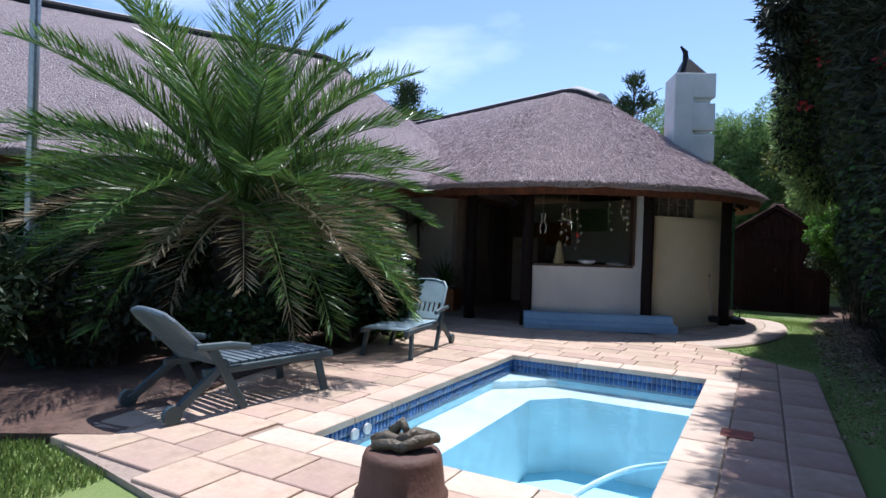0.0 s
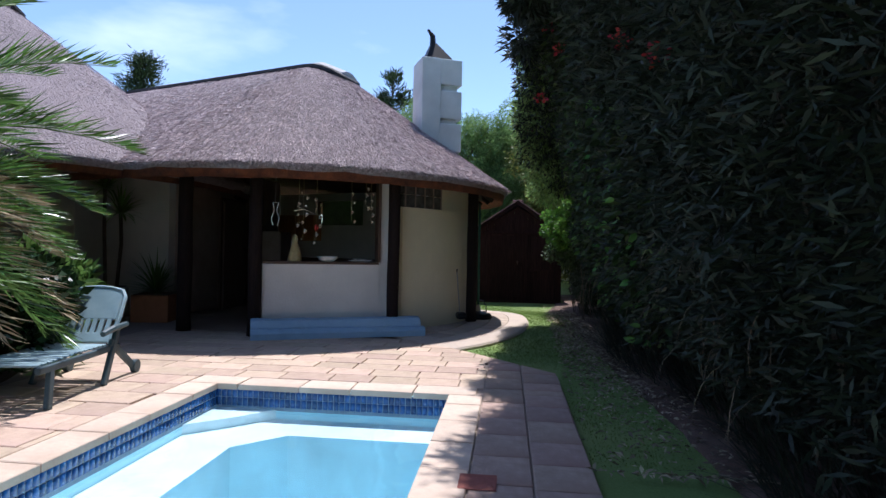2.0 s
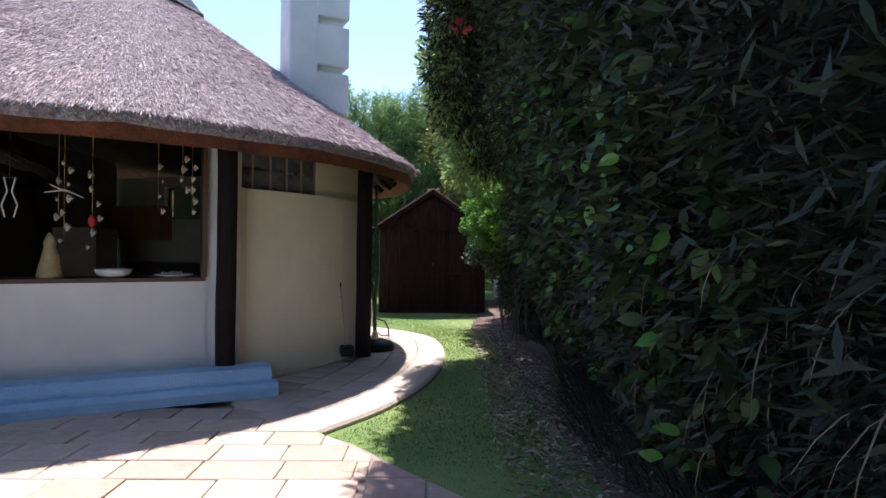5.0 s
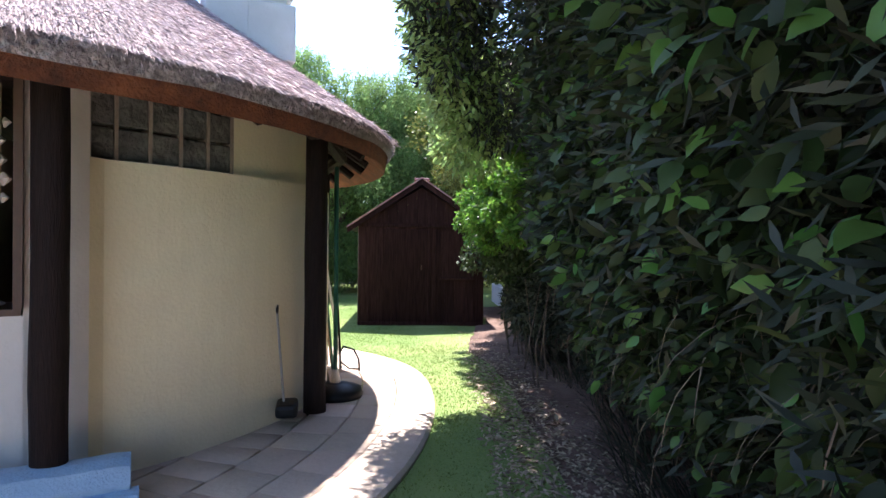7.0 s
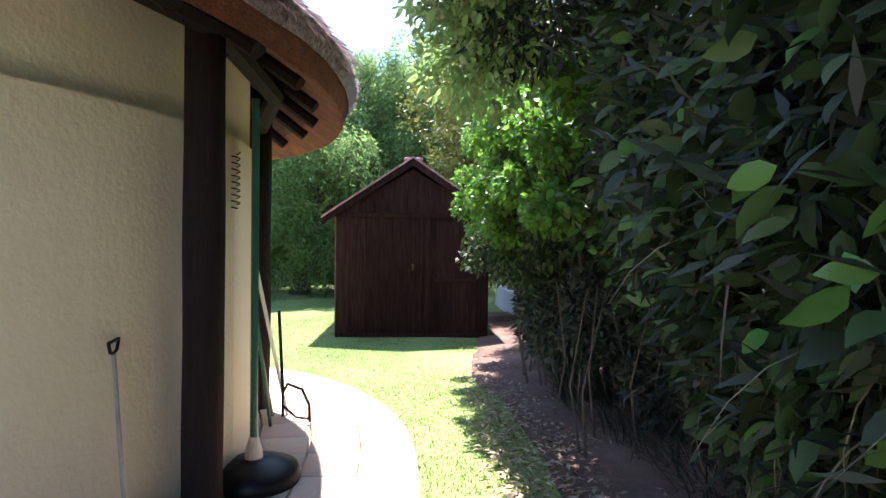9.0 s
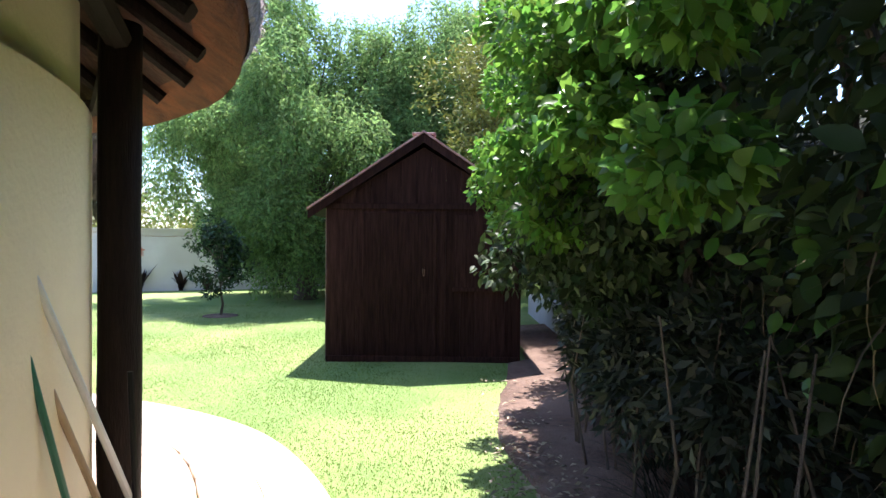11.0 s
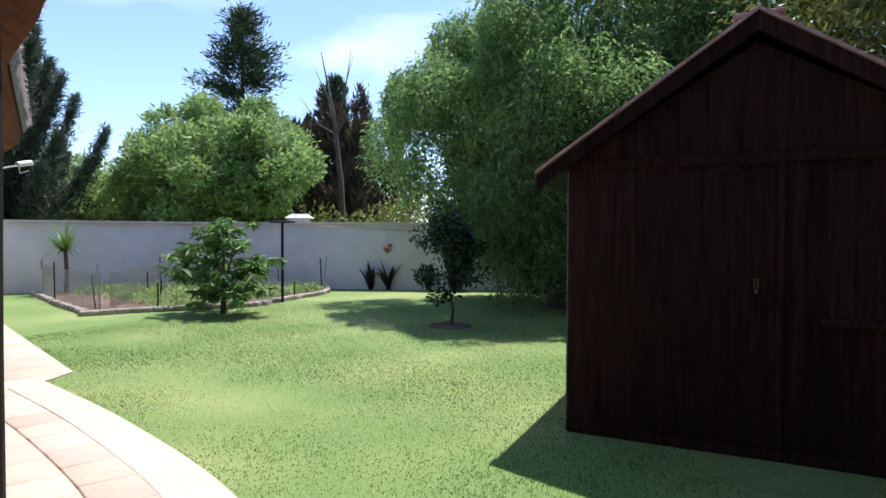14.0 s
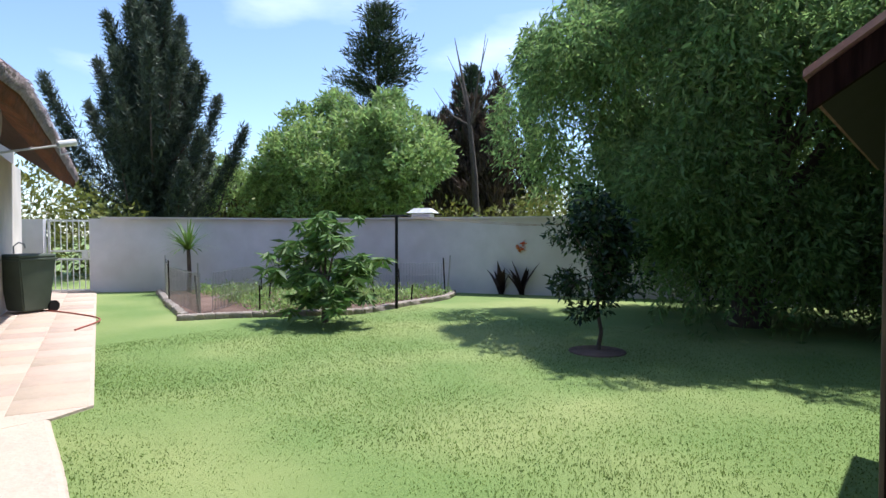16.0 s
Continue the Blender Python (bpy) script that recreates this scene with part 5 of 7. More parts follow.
crown("foliage", far, ctr, [(1.2, 1.0, 1.2)] * len(ctr), 22000, 0.16, L_conifer, shell=0.3)

# ---- mango tree and bed plants ----
mango = thing("mango_tree", "small leafy fruit tree at the edge of the bed", "young tree", at=(-8.42, 21.95, GB))
bm = bmesh.new()
tips = [(-0.62, 0.05, 1.05), (-0.38, 0.1, 1.42), (0.05, 0, 1.55), (0.4, -0.1, 1.3), (0.62, 0.1, 0.95), (-0.2, -0.4, 0.9), (0.35, 0.4, 0.9), (0.15, -0.2, 0.55), (-0.6, 0.3, 0.75), (0.6, -0.3, 0.6)]
tube(bm, [(0, 0, 0), (0.02, 0, 0.35), (0, 0, 0.8)], [0.06, 0.05, 0.03], 8)
for e in tips:
    tube(bm, [(0, 0, 0.35), (e[0] * 0.5, e[1] * 0.5, e[2] * 0.6 + 0.1), e], [0.025, 0.018, 0.008], 6)
part("trunk", bm, M_bark, mango)
P, A = [], []
for e in tips:
    for s in range(12):
        c = np.array(e) + rng.normal(size=3) * np.array([0.2, 0.2, 0.13])
        m_ = 22
        th = rng.uniform(0, 2 * math.pi, m_)
        P.append(np.tile(c, (m_, 1)) + rng.normal(size=(m_, 3)) * 0.02)
        A.append(np.stack([np.cos(th), np.sin(th), rng.uniform(-1.2, 0.15, m_)], 1))
P, A = np.concatenate(P), np.concatenate(A)
put("crown", leaves("crown", P, A, rng.uniform(0.16, 0.28, len(P)), rng.uniform(0.045, 0.065, len(P))), L_mango, mango, "glossy long green leaves")


def rosette(name, label, category, at, n, ln, wd, leaf, stem=0.0, spread=(0.1, 1.2), sr=0.05, group=""):
    """A stem with a head of strap leaves, each a curved ribbon."""
    root = thing(name, label, category, group, at)
    if stem:
        bm_ = bmesh.new()
        tube(bm_, [(0, 0, -0.05), (0.02, 0.01, stem * 0.5), (0, 0, stem)], [sr * 1.2, sr, sr * 0.9], 8)
        part("stem", bm_, M_bark, root, "ringed grey stem")
    ribbons("leaf_head", root, np.array([[0, 0, stem]] * n), rng.uniform(0, 2 * math.pi, n), rng.uniform(*spread, n), rng.uniform(ln * 0.7, ln * 1.15, n), wd, leaf)
    return root


def ribbons(name, root, base, az, tilt, ln, wd, leaf, label="", seg=4, bend=0.9):
    """Curved strap leaves: from base, leaning by tilt from upright, bending down towards the tip."""
    n = len(base)
    V, prev = [], base.copy()
    for s in range(seg + 1):
        t_ = s / seg
        ang = tilt + bend * t_ * (0.4 + tilt * 0.6)
        d = np.stack([np.sin(ang) * np.cos(az), np.sin(ang) * np.sin(az), np.cos(ang)], 1)
        if s:
            prev = prev + d * (ln / seg)[:, None]
        side = np.stack([-np.sin(az), np.cos(az), np.zeros(n)], 1)
        w_ = wd * (1 - t_) ** 0.6 * (0.6 + 0.4 * min(1, t_ * 4)) + 0.001
        V.append(prev - side * w_ / 2)
        V.append(prev + side * w_ / 2)
    V = np.stack(V, 1)
    m_ = 2 * (seg + 1)
    q = np.concatenate([np.arange(n)[:, None] * m_ + np.array([2 * s, 2 * s + 1, 2 * s + 3, 2 * s + 2]) for s in range(seg)])
    return put(name, mesh_np(name, V.reshape(-1, 3), q), leaf, root, label)


rosette("yucca_plant", "spiky bright green yucca on a thin stem in the bed", "yucca", (-14.6, 22.75, GB), 80, 0.8, 0.06, L_yucca, 1.05)
for k, (x, y, h) in enumerate(((-8.75, 28.0 - 0.55, 0.75), (-8.3, 28.15 - 0.5, 0.85), (-7.3, 28.5 - 0.45, 0.7), (-6.6, 28.7 - 0.4, 0.5))):
    cn = rosette("canna_plant", "dark purple-leaved canna against the garden wall" + (", with an orange flower" if k == 1 else ""), "canna", (x, y, GB), 24, h, 0.2, L_canna, 0.0, (0.03, 0.4), group="cannas along the wall")
    if k == 1:
        bm = bmesh.new()
        tube(bm, [(0, 0, 0), (0, 0, 1.1)], 0.012, 5)
        part("stalk", bm, M_green, cn)
        crown("flower", cn, [(0, 0, 1.15)], [(0.09, 0.09, 0.12)], 60, 0.09, L_orange, "bright orange flower", wid=0.6)
P = np.stack([rng.uniform(-14.5, -9.2, 900), rng.uniform(21.5, 26.3, 900), np.full(900, GB + 0.04)], 1)
P = P[(P[:, 1] > 21.7 - 0.25 * (P[:, 0] + 10)) & (P[:, 1] < 26.5 + 0.55 * (P[:, 0] + 9.5)) & ((P[:, 0] - 0.4 * (P[:, 1] - 22)) < -9.3)]
veg = tagged(new("bed_plants"), "low green seedlings and weeds in the vegetable bed", "plants", kind="stuff")
k_ = np.repeat(np.arange(len(P)), 14)
crownp = P[k_] + rng.normal(size=(len(k_), 3)) * np.array([0.09, 0.09, 0.07]) + np.array([0, 0, 0.08])
put("seedlings", leaves("seedlings", crownp, rng.normal(size=(len(k_), 3)) + np.array([0, 0, 0.6]), rng.uniform(0.05, 0.13, len(k_)), 0.03), L_round, veg)

# ---- hedge ----
hedge = tagged(new("hedge"), "tall dark oleander and mulberry hedge overhanging the lawn", "hedge", kind="stuff")


def hedge_x(y, z):
    """How far the hedge's face stands out: a foot set back, a body that leans out with height, and lumps."""
    h = min(max(0.0, z), 5.2)
    base = 1.55 - 0.42 * min(1, h / 1.2) - 0.22 * max(0.0, h - 1.2)
    if y < 7:
        base += 0.10 * (7 - y) * 0.4
    if y > 10.6:
        base += 0.6 * min(1, (y - 10.6) / 1.4)
    if 7.8 < y:
        base += 0.12 * min(1, (y - 7.8) / 1.0)
    lump = 0.28 * noise.noise((y * 0.7, z * 0.8, 3.3)) + 0.14 * noise.noise((y * 2.0, z * 2.2, 8.1))
    return base + lump


def hedge_top(y):
    t_ = min(max((y - 9.8) / 3.4, 0), 1)
    # raised beside the terrace to block more sky light
    return 5.9 - 3.1 * t_ + 1.1 * min(max((8.5 - y) / 2, 0), 1) + 0.5 * noise.noise((y * 1.3, 0, 9))


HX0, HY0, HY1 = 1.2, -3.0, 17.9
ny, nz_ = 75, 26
# solid sheet behind the leaves, a surface in place of the hedge's inner shade
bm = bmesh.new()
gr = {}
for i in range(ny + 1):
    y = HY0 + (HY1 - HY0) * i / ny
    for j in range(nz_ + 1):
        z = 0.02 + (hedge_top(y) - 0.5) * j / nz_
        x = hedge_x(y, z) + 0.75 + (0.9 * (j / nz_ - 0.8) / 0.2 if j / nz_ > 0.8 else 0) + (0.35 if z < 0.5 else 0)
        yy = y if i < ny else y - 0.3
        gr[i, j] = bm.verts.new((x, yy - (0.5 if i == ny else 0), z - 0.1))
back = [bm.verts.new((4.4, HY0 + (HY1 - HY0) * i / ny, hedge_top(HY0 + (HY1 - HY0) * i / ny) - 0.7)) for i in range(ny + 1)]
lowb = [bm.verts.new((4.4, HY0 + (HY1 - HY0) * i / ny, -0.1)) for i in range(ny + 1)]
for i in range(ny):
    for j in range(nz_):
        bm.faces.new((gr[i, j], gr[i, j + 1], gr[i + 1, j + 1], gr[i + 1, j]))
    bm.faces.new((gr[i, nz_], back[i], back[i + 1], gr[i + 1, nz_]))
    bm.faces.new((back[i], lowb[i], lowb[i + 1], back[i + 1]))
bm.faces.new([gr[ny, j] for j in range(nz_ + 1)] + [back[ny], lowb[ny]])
part("twigs", bm, M_core, hedge, "near-black sheet standing in for the shade inside the hedge", True)


def hedge_leaves(name, n, y0, y1, z0, z1, ln, wd, leaf, droop, depth=0.8, stick=0.12, make=leaves):
    y = rng.uniform(y0, y1, n)
    z = z0 + (z1 - z0) * rng.random(n)
    top = np.array([hedge_top(v) for v in y])
    ok = z < top
    y, z = y[ok], z[ok]
    x = np.array([hedge_x(a, b) for a, b in zip(y, z)]) - stick + (depth + stick) * rng.random(len(y)) ** 0.9
    P = np.stack([x, y, z], 1)
    A = np.stack([-0.7 * np.ones(len(y)), np.zeros(len(y)), -droop * np.ones(len(y))], 1) + rng.normal(size=P.shape) * 0.55
    l_ = rng.uniform(ln * 0.6, ln * 1.25, len(y))
    put(name, make(name, P, A, l_, l_ * wd), leaf, hedge)


hedge_leaves("oleander_leaves", 210000, HY0, 12.0, 0.45, 7.2, 0.11, 0.18, L_oleander, 0.15)
hedge_leaves("broad_leaves", 66000, 8.0, 17.8, 0.7, 5.6, 0.08, 0.5, L_broad, 0.5, make=ovals)
hedge_leaves("broad_leaves", 2600, 6.5, 13.0, 0.5, 2.6, 0.11, 0.55, L_broad, 0.6, 0.2, 0.08, make=ovals)
hedge_leaves("young_leaves", 420, 6.8, 13.4, 0.5, 2.8, 0.1, 0.55, L_young, 0.5, 0.05, 0.12, make=ovals)


def spray(n, cs, rs, ln, wd, leaf, name, out=0.6, droop=0.2, shell=0.35):
    p, d = balls(n, np.array(cs, float), np.array(rs, float), shell)
    l_ = rng.uniform(ln * 0.6, ln * 1.25, n)
    put(name, (ovals if wd > 0.4 else leaves)(name, p, d * out + rng.normal(size=(n, 3)) * 0.5 - np.array([0, 0, droop]), l_, l_ * wd), leaf, hedge)


# the lit bush at the far end, and boughs that reach out over the lawn
cs = [(1.1, 14.1, 1.5), (1.08, 14.4, 1.9), (1.2, 13.9, 1.75), (1.35, 14.2, 2.3), (1.6, 14.6, 1.35), (1.6, 14.0, 2.7), (1.9, 14.6, 2.2), (1.5, 13.7, 2.1), (1.5, 14.3, 1.4), (2.1, 14.4, 3.0), (1.9, 13.6, 2.8), (1.5, 15.1, 1.8), (1.9, 15.6, 2.2), (1.8, 16.2, 1.6), (1.35, 15.1, 2.1), (1.5, 15.8, 2.3), (1.65, 16.5, 2.3), (1.85, 17.1, 2.1)]
fine = [(c[0] + rng.normal() * 0.24, c[1] + rng.normal() * 0.28, c[2] + rng.normal() * 0.26) for c in cs for _ in range(11)]
fine = [c for c in fine if c[0] > 0.9]
# sun and shade by leaf colour: dark for low, inner clumps, bright above
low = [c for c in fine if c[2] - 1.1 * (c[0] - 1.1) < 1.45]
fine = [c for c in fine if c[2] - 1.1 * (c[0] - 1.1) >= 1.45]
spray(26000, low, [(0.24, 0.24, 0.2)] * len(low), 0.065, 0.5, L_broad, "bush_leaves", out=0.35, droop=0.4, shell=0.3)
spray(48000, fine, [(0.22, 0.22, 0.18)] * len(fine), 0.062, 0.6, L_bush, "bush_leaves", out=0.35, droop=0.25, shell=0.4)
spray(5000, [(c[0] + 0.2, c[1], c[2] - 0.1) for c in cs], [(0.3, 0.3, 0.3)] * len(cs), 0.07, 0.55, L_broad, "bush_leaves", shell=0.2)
# bigger leaves in the sunlit colour on the nearest twigs, with the twigs that carry them
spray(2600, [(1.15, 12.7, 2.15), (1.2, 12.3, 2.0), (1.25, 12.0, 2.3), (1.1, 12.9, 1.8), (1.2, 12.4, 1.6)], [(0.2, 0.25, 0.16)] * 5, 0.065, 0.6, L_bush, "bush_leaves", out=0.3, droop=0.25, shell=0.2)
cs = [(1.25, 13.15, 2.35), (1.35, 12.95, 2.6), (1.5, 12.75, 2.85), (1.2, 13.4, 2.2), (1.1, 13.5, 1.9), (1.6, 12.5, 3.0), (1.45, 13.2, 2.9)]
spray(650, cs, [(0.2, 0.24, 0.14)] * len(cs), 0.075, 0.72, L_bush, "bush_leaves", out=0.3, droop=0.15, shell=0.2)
bm = bmesh.new()
for c in cs:
    tube(bm, [(c[0] + 0.9, c[1] + 0.35, c[2] - 0.7), (c[0] + 0.4, c[1] + 0.15, c[2] - 0.2), c], [0.014, 0.009, 0.004], 5)
for k in range(22):
    y = rng.uniform(12.2, 16.0)
    x = 1.5 + rng.uniform(-0.12, 0.35)
    tube(bm, [(x, y, zg(x, y)), (x + rng.normal() * 0.06, y + rng.normal() * 0.06, 0.5), (x + rng.normal() * 0.12, y + rng.normal() * 0.12, 1.1)], [0.01, 0.008, 0.004], 4)
part("canes", bm, M_bark, hedge)
cs = [(0.6, 10.6, 4.3), (0.47, 10.9, 4.0), (0.7, 10.2, 4.6), (0.48, 11.2, 3.5), (0.75, 11.4, 3.9), (0.55, 11.6, 3.1), (0.95, 11.8, 2.7), (0.5, 9.8, 4.8), (0.8, 9.2, 5.1)]
spray(15000, cs, [(0.42, 0.5, 0.4)] * len(cs), 0.13, 0.18, L_oleander, "oleander_leaves")
# outer sprays in a bright leaf colour that stands for sunlight on them
cs = [(0.48, 11.0, 4.0), (0.4, 11.2, 3.6), (0.45, 10.6, 4.4), (0.45, 11.5, 3.2), (0.62, 11.7, 2.8), (0.7, 12.0, 2.5), (0.9, 12.3, 2.9), (0.4, 11.9, 3.6), (0.6, 10.2, 4.8)]
spray(15000, cs, [(0.42, 0.46, 0.42)] * len(cs), 0.075, 0.42, L_round, "outer_leaves", shell=0.15)
# clumps high above the view, added to block sky light
cs = [(rng.uniform(1.2, 4.0), rng.uniform(-3, 9), rng.uniform(6.0, 7.6)) for _ in range(45)]
spray(40000, cs, [(0.7, 0.7, 0.5)] * len(cs), 0.2, 0.2, L_oleander, "oleander_leaves")
cs = [(rng.uniform(0.8, 3.5), rng.uniform(-2, 10), rng.uniform(4.6, 6.2)) for _ in range(45)]
spray(45000, cs, [(0.55, 0.6, 0.5)] * len(cs), 0.14, 0.18, L_oleander, "oleander_leaves")
cs = [(0.42, 11.15, 4.15), (0.35, 11.2, 3.9), (0.38, 11.0, 4.3), (0.35, 11.3, 3.3), (0.5, 9.6, 4.4), (0.6, 9.0, 3.9), (0.45, 10.3, 3.6), (0.9, 6.5, 3.1), (1.0, 5.6, 2.7)]
spray(240, cs, [(0.09, 0.09, 0.07)] * len(cs), 0.05, 0.8, L_flower, "red_flowers")
# boughs overhead, added to cast dappled shade on the east strip
cs = [(0.4, 5.2, 4.1), (0.45, 6.2, 4.4), (0.35, 7.3, 4.7), (0.5, 8.3, 4.8), (0.7, 4.4, 4.0), (0.2, 6.8, 5.2)]
spray(5200, cs, [(0.5, 0.6, 0.3)] * len(cs), 0.15, 0.2, L_oleander, "oleander_leaves", shell=0.1)
# small overhead clumps with gaps, added for the same dappled shade
cs = [(rng.uniform(0.05, 0.7), rng.uniform(2.5, 11.5), rng.uniform(4.0, 5.2)) for i in range(42)]
spray(15000, cs, [(0.26, 0.3, 0.22)] * len(cs), 0.16, 0.18, L_oleander, "oleander_leaves", shell=0.2)
cs = [(1.85, 13.3, 0.8), (1.75, 14.0, 0.7), (1.8, 14.8, 0.6), (1.95, 15.6, 0.6), (2.1, 16.4, 0.6), (2.2, 12.6, 0.5), (2.3, 12.0, 0.7), (2.2, 17.3, 0.6), (1.9, 14.4, 1.1), (2.1, 15.4, 1.2), (2.3, 16.6, 1.2)]
spray(26000, cs, [(0.42, 0.5, 0.5)] * len(cs), 0.09, 0.3, L_oleander, "shaded_leaves", shell=0.2)
# the second set hangs over the gap by the shed, added to shade it
cs = [(rng.uniform(2.9, 3.9), rng.uniform(17.5, 23), rng.uniform(0.3, 3.0)) for _ in range(38)] + [(rng.uniform(2.1, 3.0), rng.uniform(17.7, 22), rng.uniform(1.7, 3.2)) for _ in range(16)]
spray(30000, cs, [(0.5, 0.6, 0.5)] * len(cs), 0.13, 0.25, L_oleander, "shaded_leaves", shell=0.2)
# branches inside
bm = bmesh.new()
for k in range(60):
    y = rng.uniform(-2, 15)
    x = rng.uniform(1.9, 2.4)
    tube(bm, [(x, y, 0), (x - 0.15, y + rng.uniform(-0.3, 0.3), 1.2), (x - 0.7 + rng.uniform(-0.3, 0.4), y + rng.uniform(-0.6, 0.6), 2.8)], [0.035, 0.025, 0.008], 5)
part("stems", bm, M_bark, hedge)
# strap leaves and dry grass along the foot
n = 2600
yb = rng.uniform(3.5, 14.5, n)
xb = 1.5 + 0.15 * np.sin(yb * 1.3) + rng.uniform(-0.1, 0.5, n) + 0.35 * np.clip((yb - 10.6) / 1.4, 0, 1)
base = np.stack([xb, yb, np.array([zg(0, v) for v in yb]) + 0.02], 1)
ribbons("strap_leaves", hedge, base, rng.uniform(2.0, 4.3, n), rng.uniform(0.1, 0.9, n), rng.uniform(0.3, 0.7, n) * np.where(yb > 10.5, 0.6, 1.0), 0.012, L_strap)
yb2, zb2 = rng.uniform(4.5, 14.5, 500), rng.uniform(0.6, 1.5, 500)
base2 = np.stack([np.array([hedge_x(p_, q_) for p_, q_ in zip(yb2, zb2)]) + rng.uniform(0.0, 0.3, 500), yb2, zb2], 1)
ribbons("dry_blades", hedge, base2, rng.uniform(2.2, 4.1, 500), rng.uniform(1.2, 2.3, 500), rng.uniform(0.25, 0.5, 500), 0.006, L_strand)

# ---- palm ----
palm = thing("palm_tree", "short thick palm with arching fronds, some of them dead", "palm", at=(-5.3, 4.8, 0.05))
bm = bmesh.new()
pts, rad = [], []
for k in range(16):
    z = 1.55 * k / 15
    pts.append((0.05 * math.sin(z), 0, z - 0.05))
    rad.append(0.27 + 0.04 * (k % 2) + 0.05 * (z > 1.1))
tube(bm, pts, rad, 14)
for k in range(60):
    a, z = rng.uniform(0, 2 * math.pi), rng.uniform(0.4, 1.5)
    d = Vector((math.cos(a), math.sin(a), 0))
    tube(bm, [d * 0.25 + Vector((0, 0, z)), d * 0.36 + Vector((0, 0, z + 0.16))], [0.05, 0.03], 5)
part("trunk", bm, M_palmt, palm, "thick trunk covered in old leaf stubs")


def fronds(name, root, n, ln, tilt, leaf, top, bend, seed_az=0.0, droopy=0.0, leaflet=0.42, count=46, wd=0.022):
    """Feather fronds: a rib that arches out and down, with two rows of narrow leaflets."""
    P, A, LN = [], [], []
    bm_ = bmesh.new()
    for k in range(n):
        az = seed_az + 2.399963 * k + rng.uniform(-0.2, 0.2)
        t0 = tilt[0] + (tilt[1] - tilt[0]) * (k + 0.5) / n + rng.uniform(-0.08, 0.08)
        L_ = ln * rng.uniform(0.85, 1.12)
        p = Vector((0.12 * math.cos(az), 0.12 * math.sin(az), top))
        rib, dirs = [p.copy()], []
        S = 14
        for s in range(S):
            ang = t0 + bend * (s / S) ** 1.4
            d = Vector((math.sin(ang) * math.cos(az), math.sin(ang) * math.sin(az), math.cos(ang)))
            dirs.append(d)
            p = p + d * (L_ / S)
            rib.append(p.copy())
        tube(bm_, rib[::2], [0.022, 0.018, 0.014, 0.011, 0.009, 0.007, 0.005, 0.003][: len(rib[::2])], 5)
        side = Vector((-math.sin(az), math.cos(az), 0))
        for s in range(count):
            f = 0.2 + 0.8 * s / count
            i = min(S - 1, int(f * S))
            q = rib[i].lerp(rib[i + 1], f * S - i)
            d = dirs[i]
            up = side.cross(d)
            for sg in (-1, 1):
                a_ = side * sg * 0.75 + d * 0.75 + up * (-0.35 - droopy) + Vector(rng.normal(size=3)) * 0.07 - Vector((0, 0, droopy))
                P.append(q)
                A.append(a_)
                LN.append(leaflet * (0.55 + 0.9 * math.sin(math.pi * min(1, 0.15 + 0.85 * f))) * rng.uniform(0.8, 1.1) * 0.75)
    part("frond_ribs", bm_, leaf, root, "arching ribs")
    put("fronds", leaves("fronds", np.array(P), np.array(A), np.array(LN), wd, 0.3), leaf, root)


fronds("fronds", palm, 34, 2.35, (0.06, 0.95), L_palm, 1.75, 0.75, 0.3, -0.12, 0.5, 92, 0.017)
fronds("fronds", palm, 40, 2.3, (0.95, 1.9), L_palm, 1.7, 0.9, 1.3, 0.22, 0.54, 84, 0.016)
fronds("dead_fronds", palm, 26, 2.0, (1.25, 2.0), L_dry, 1.6, 1.0, 1.0, 0.7, 0.5, 34, 0.018)

# ---- shrubs round the palm ----


def shrub(label, at, cs, rs, n, ln, wid, leaf, name="garden_shrub"):
    root = thing(name, label, "shrub", at=at)
    bm_ = bmesh.new()
    for c in cs:
        tube(bm_, [(0, 0, -0.05), (c[0] * 0.4, c[1] * 0.4, c[2] * 0.5), c], [0.02, 0.014, 0.005], 5)
    part("stems", bm_, M_bark, root)
    crown("leaves", root, cs, rs, n, ln, leaf, wid=wid, shell=0.3)
    return root


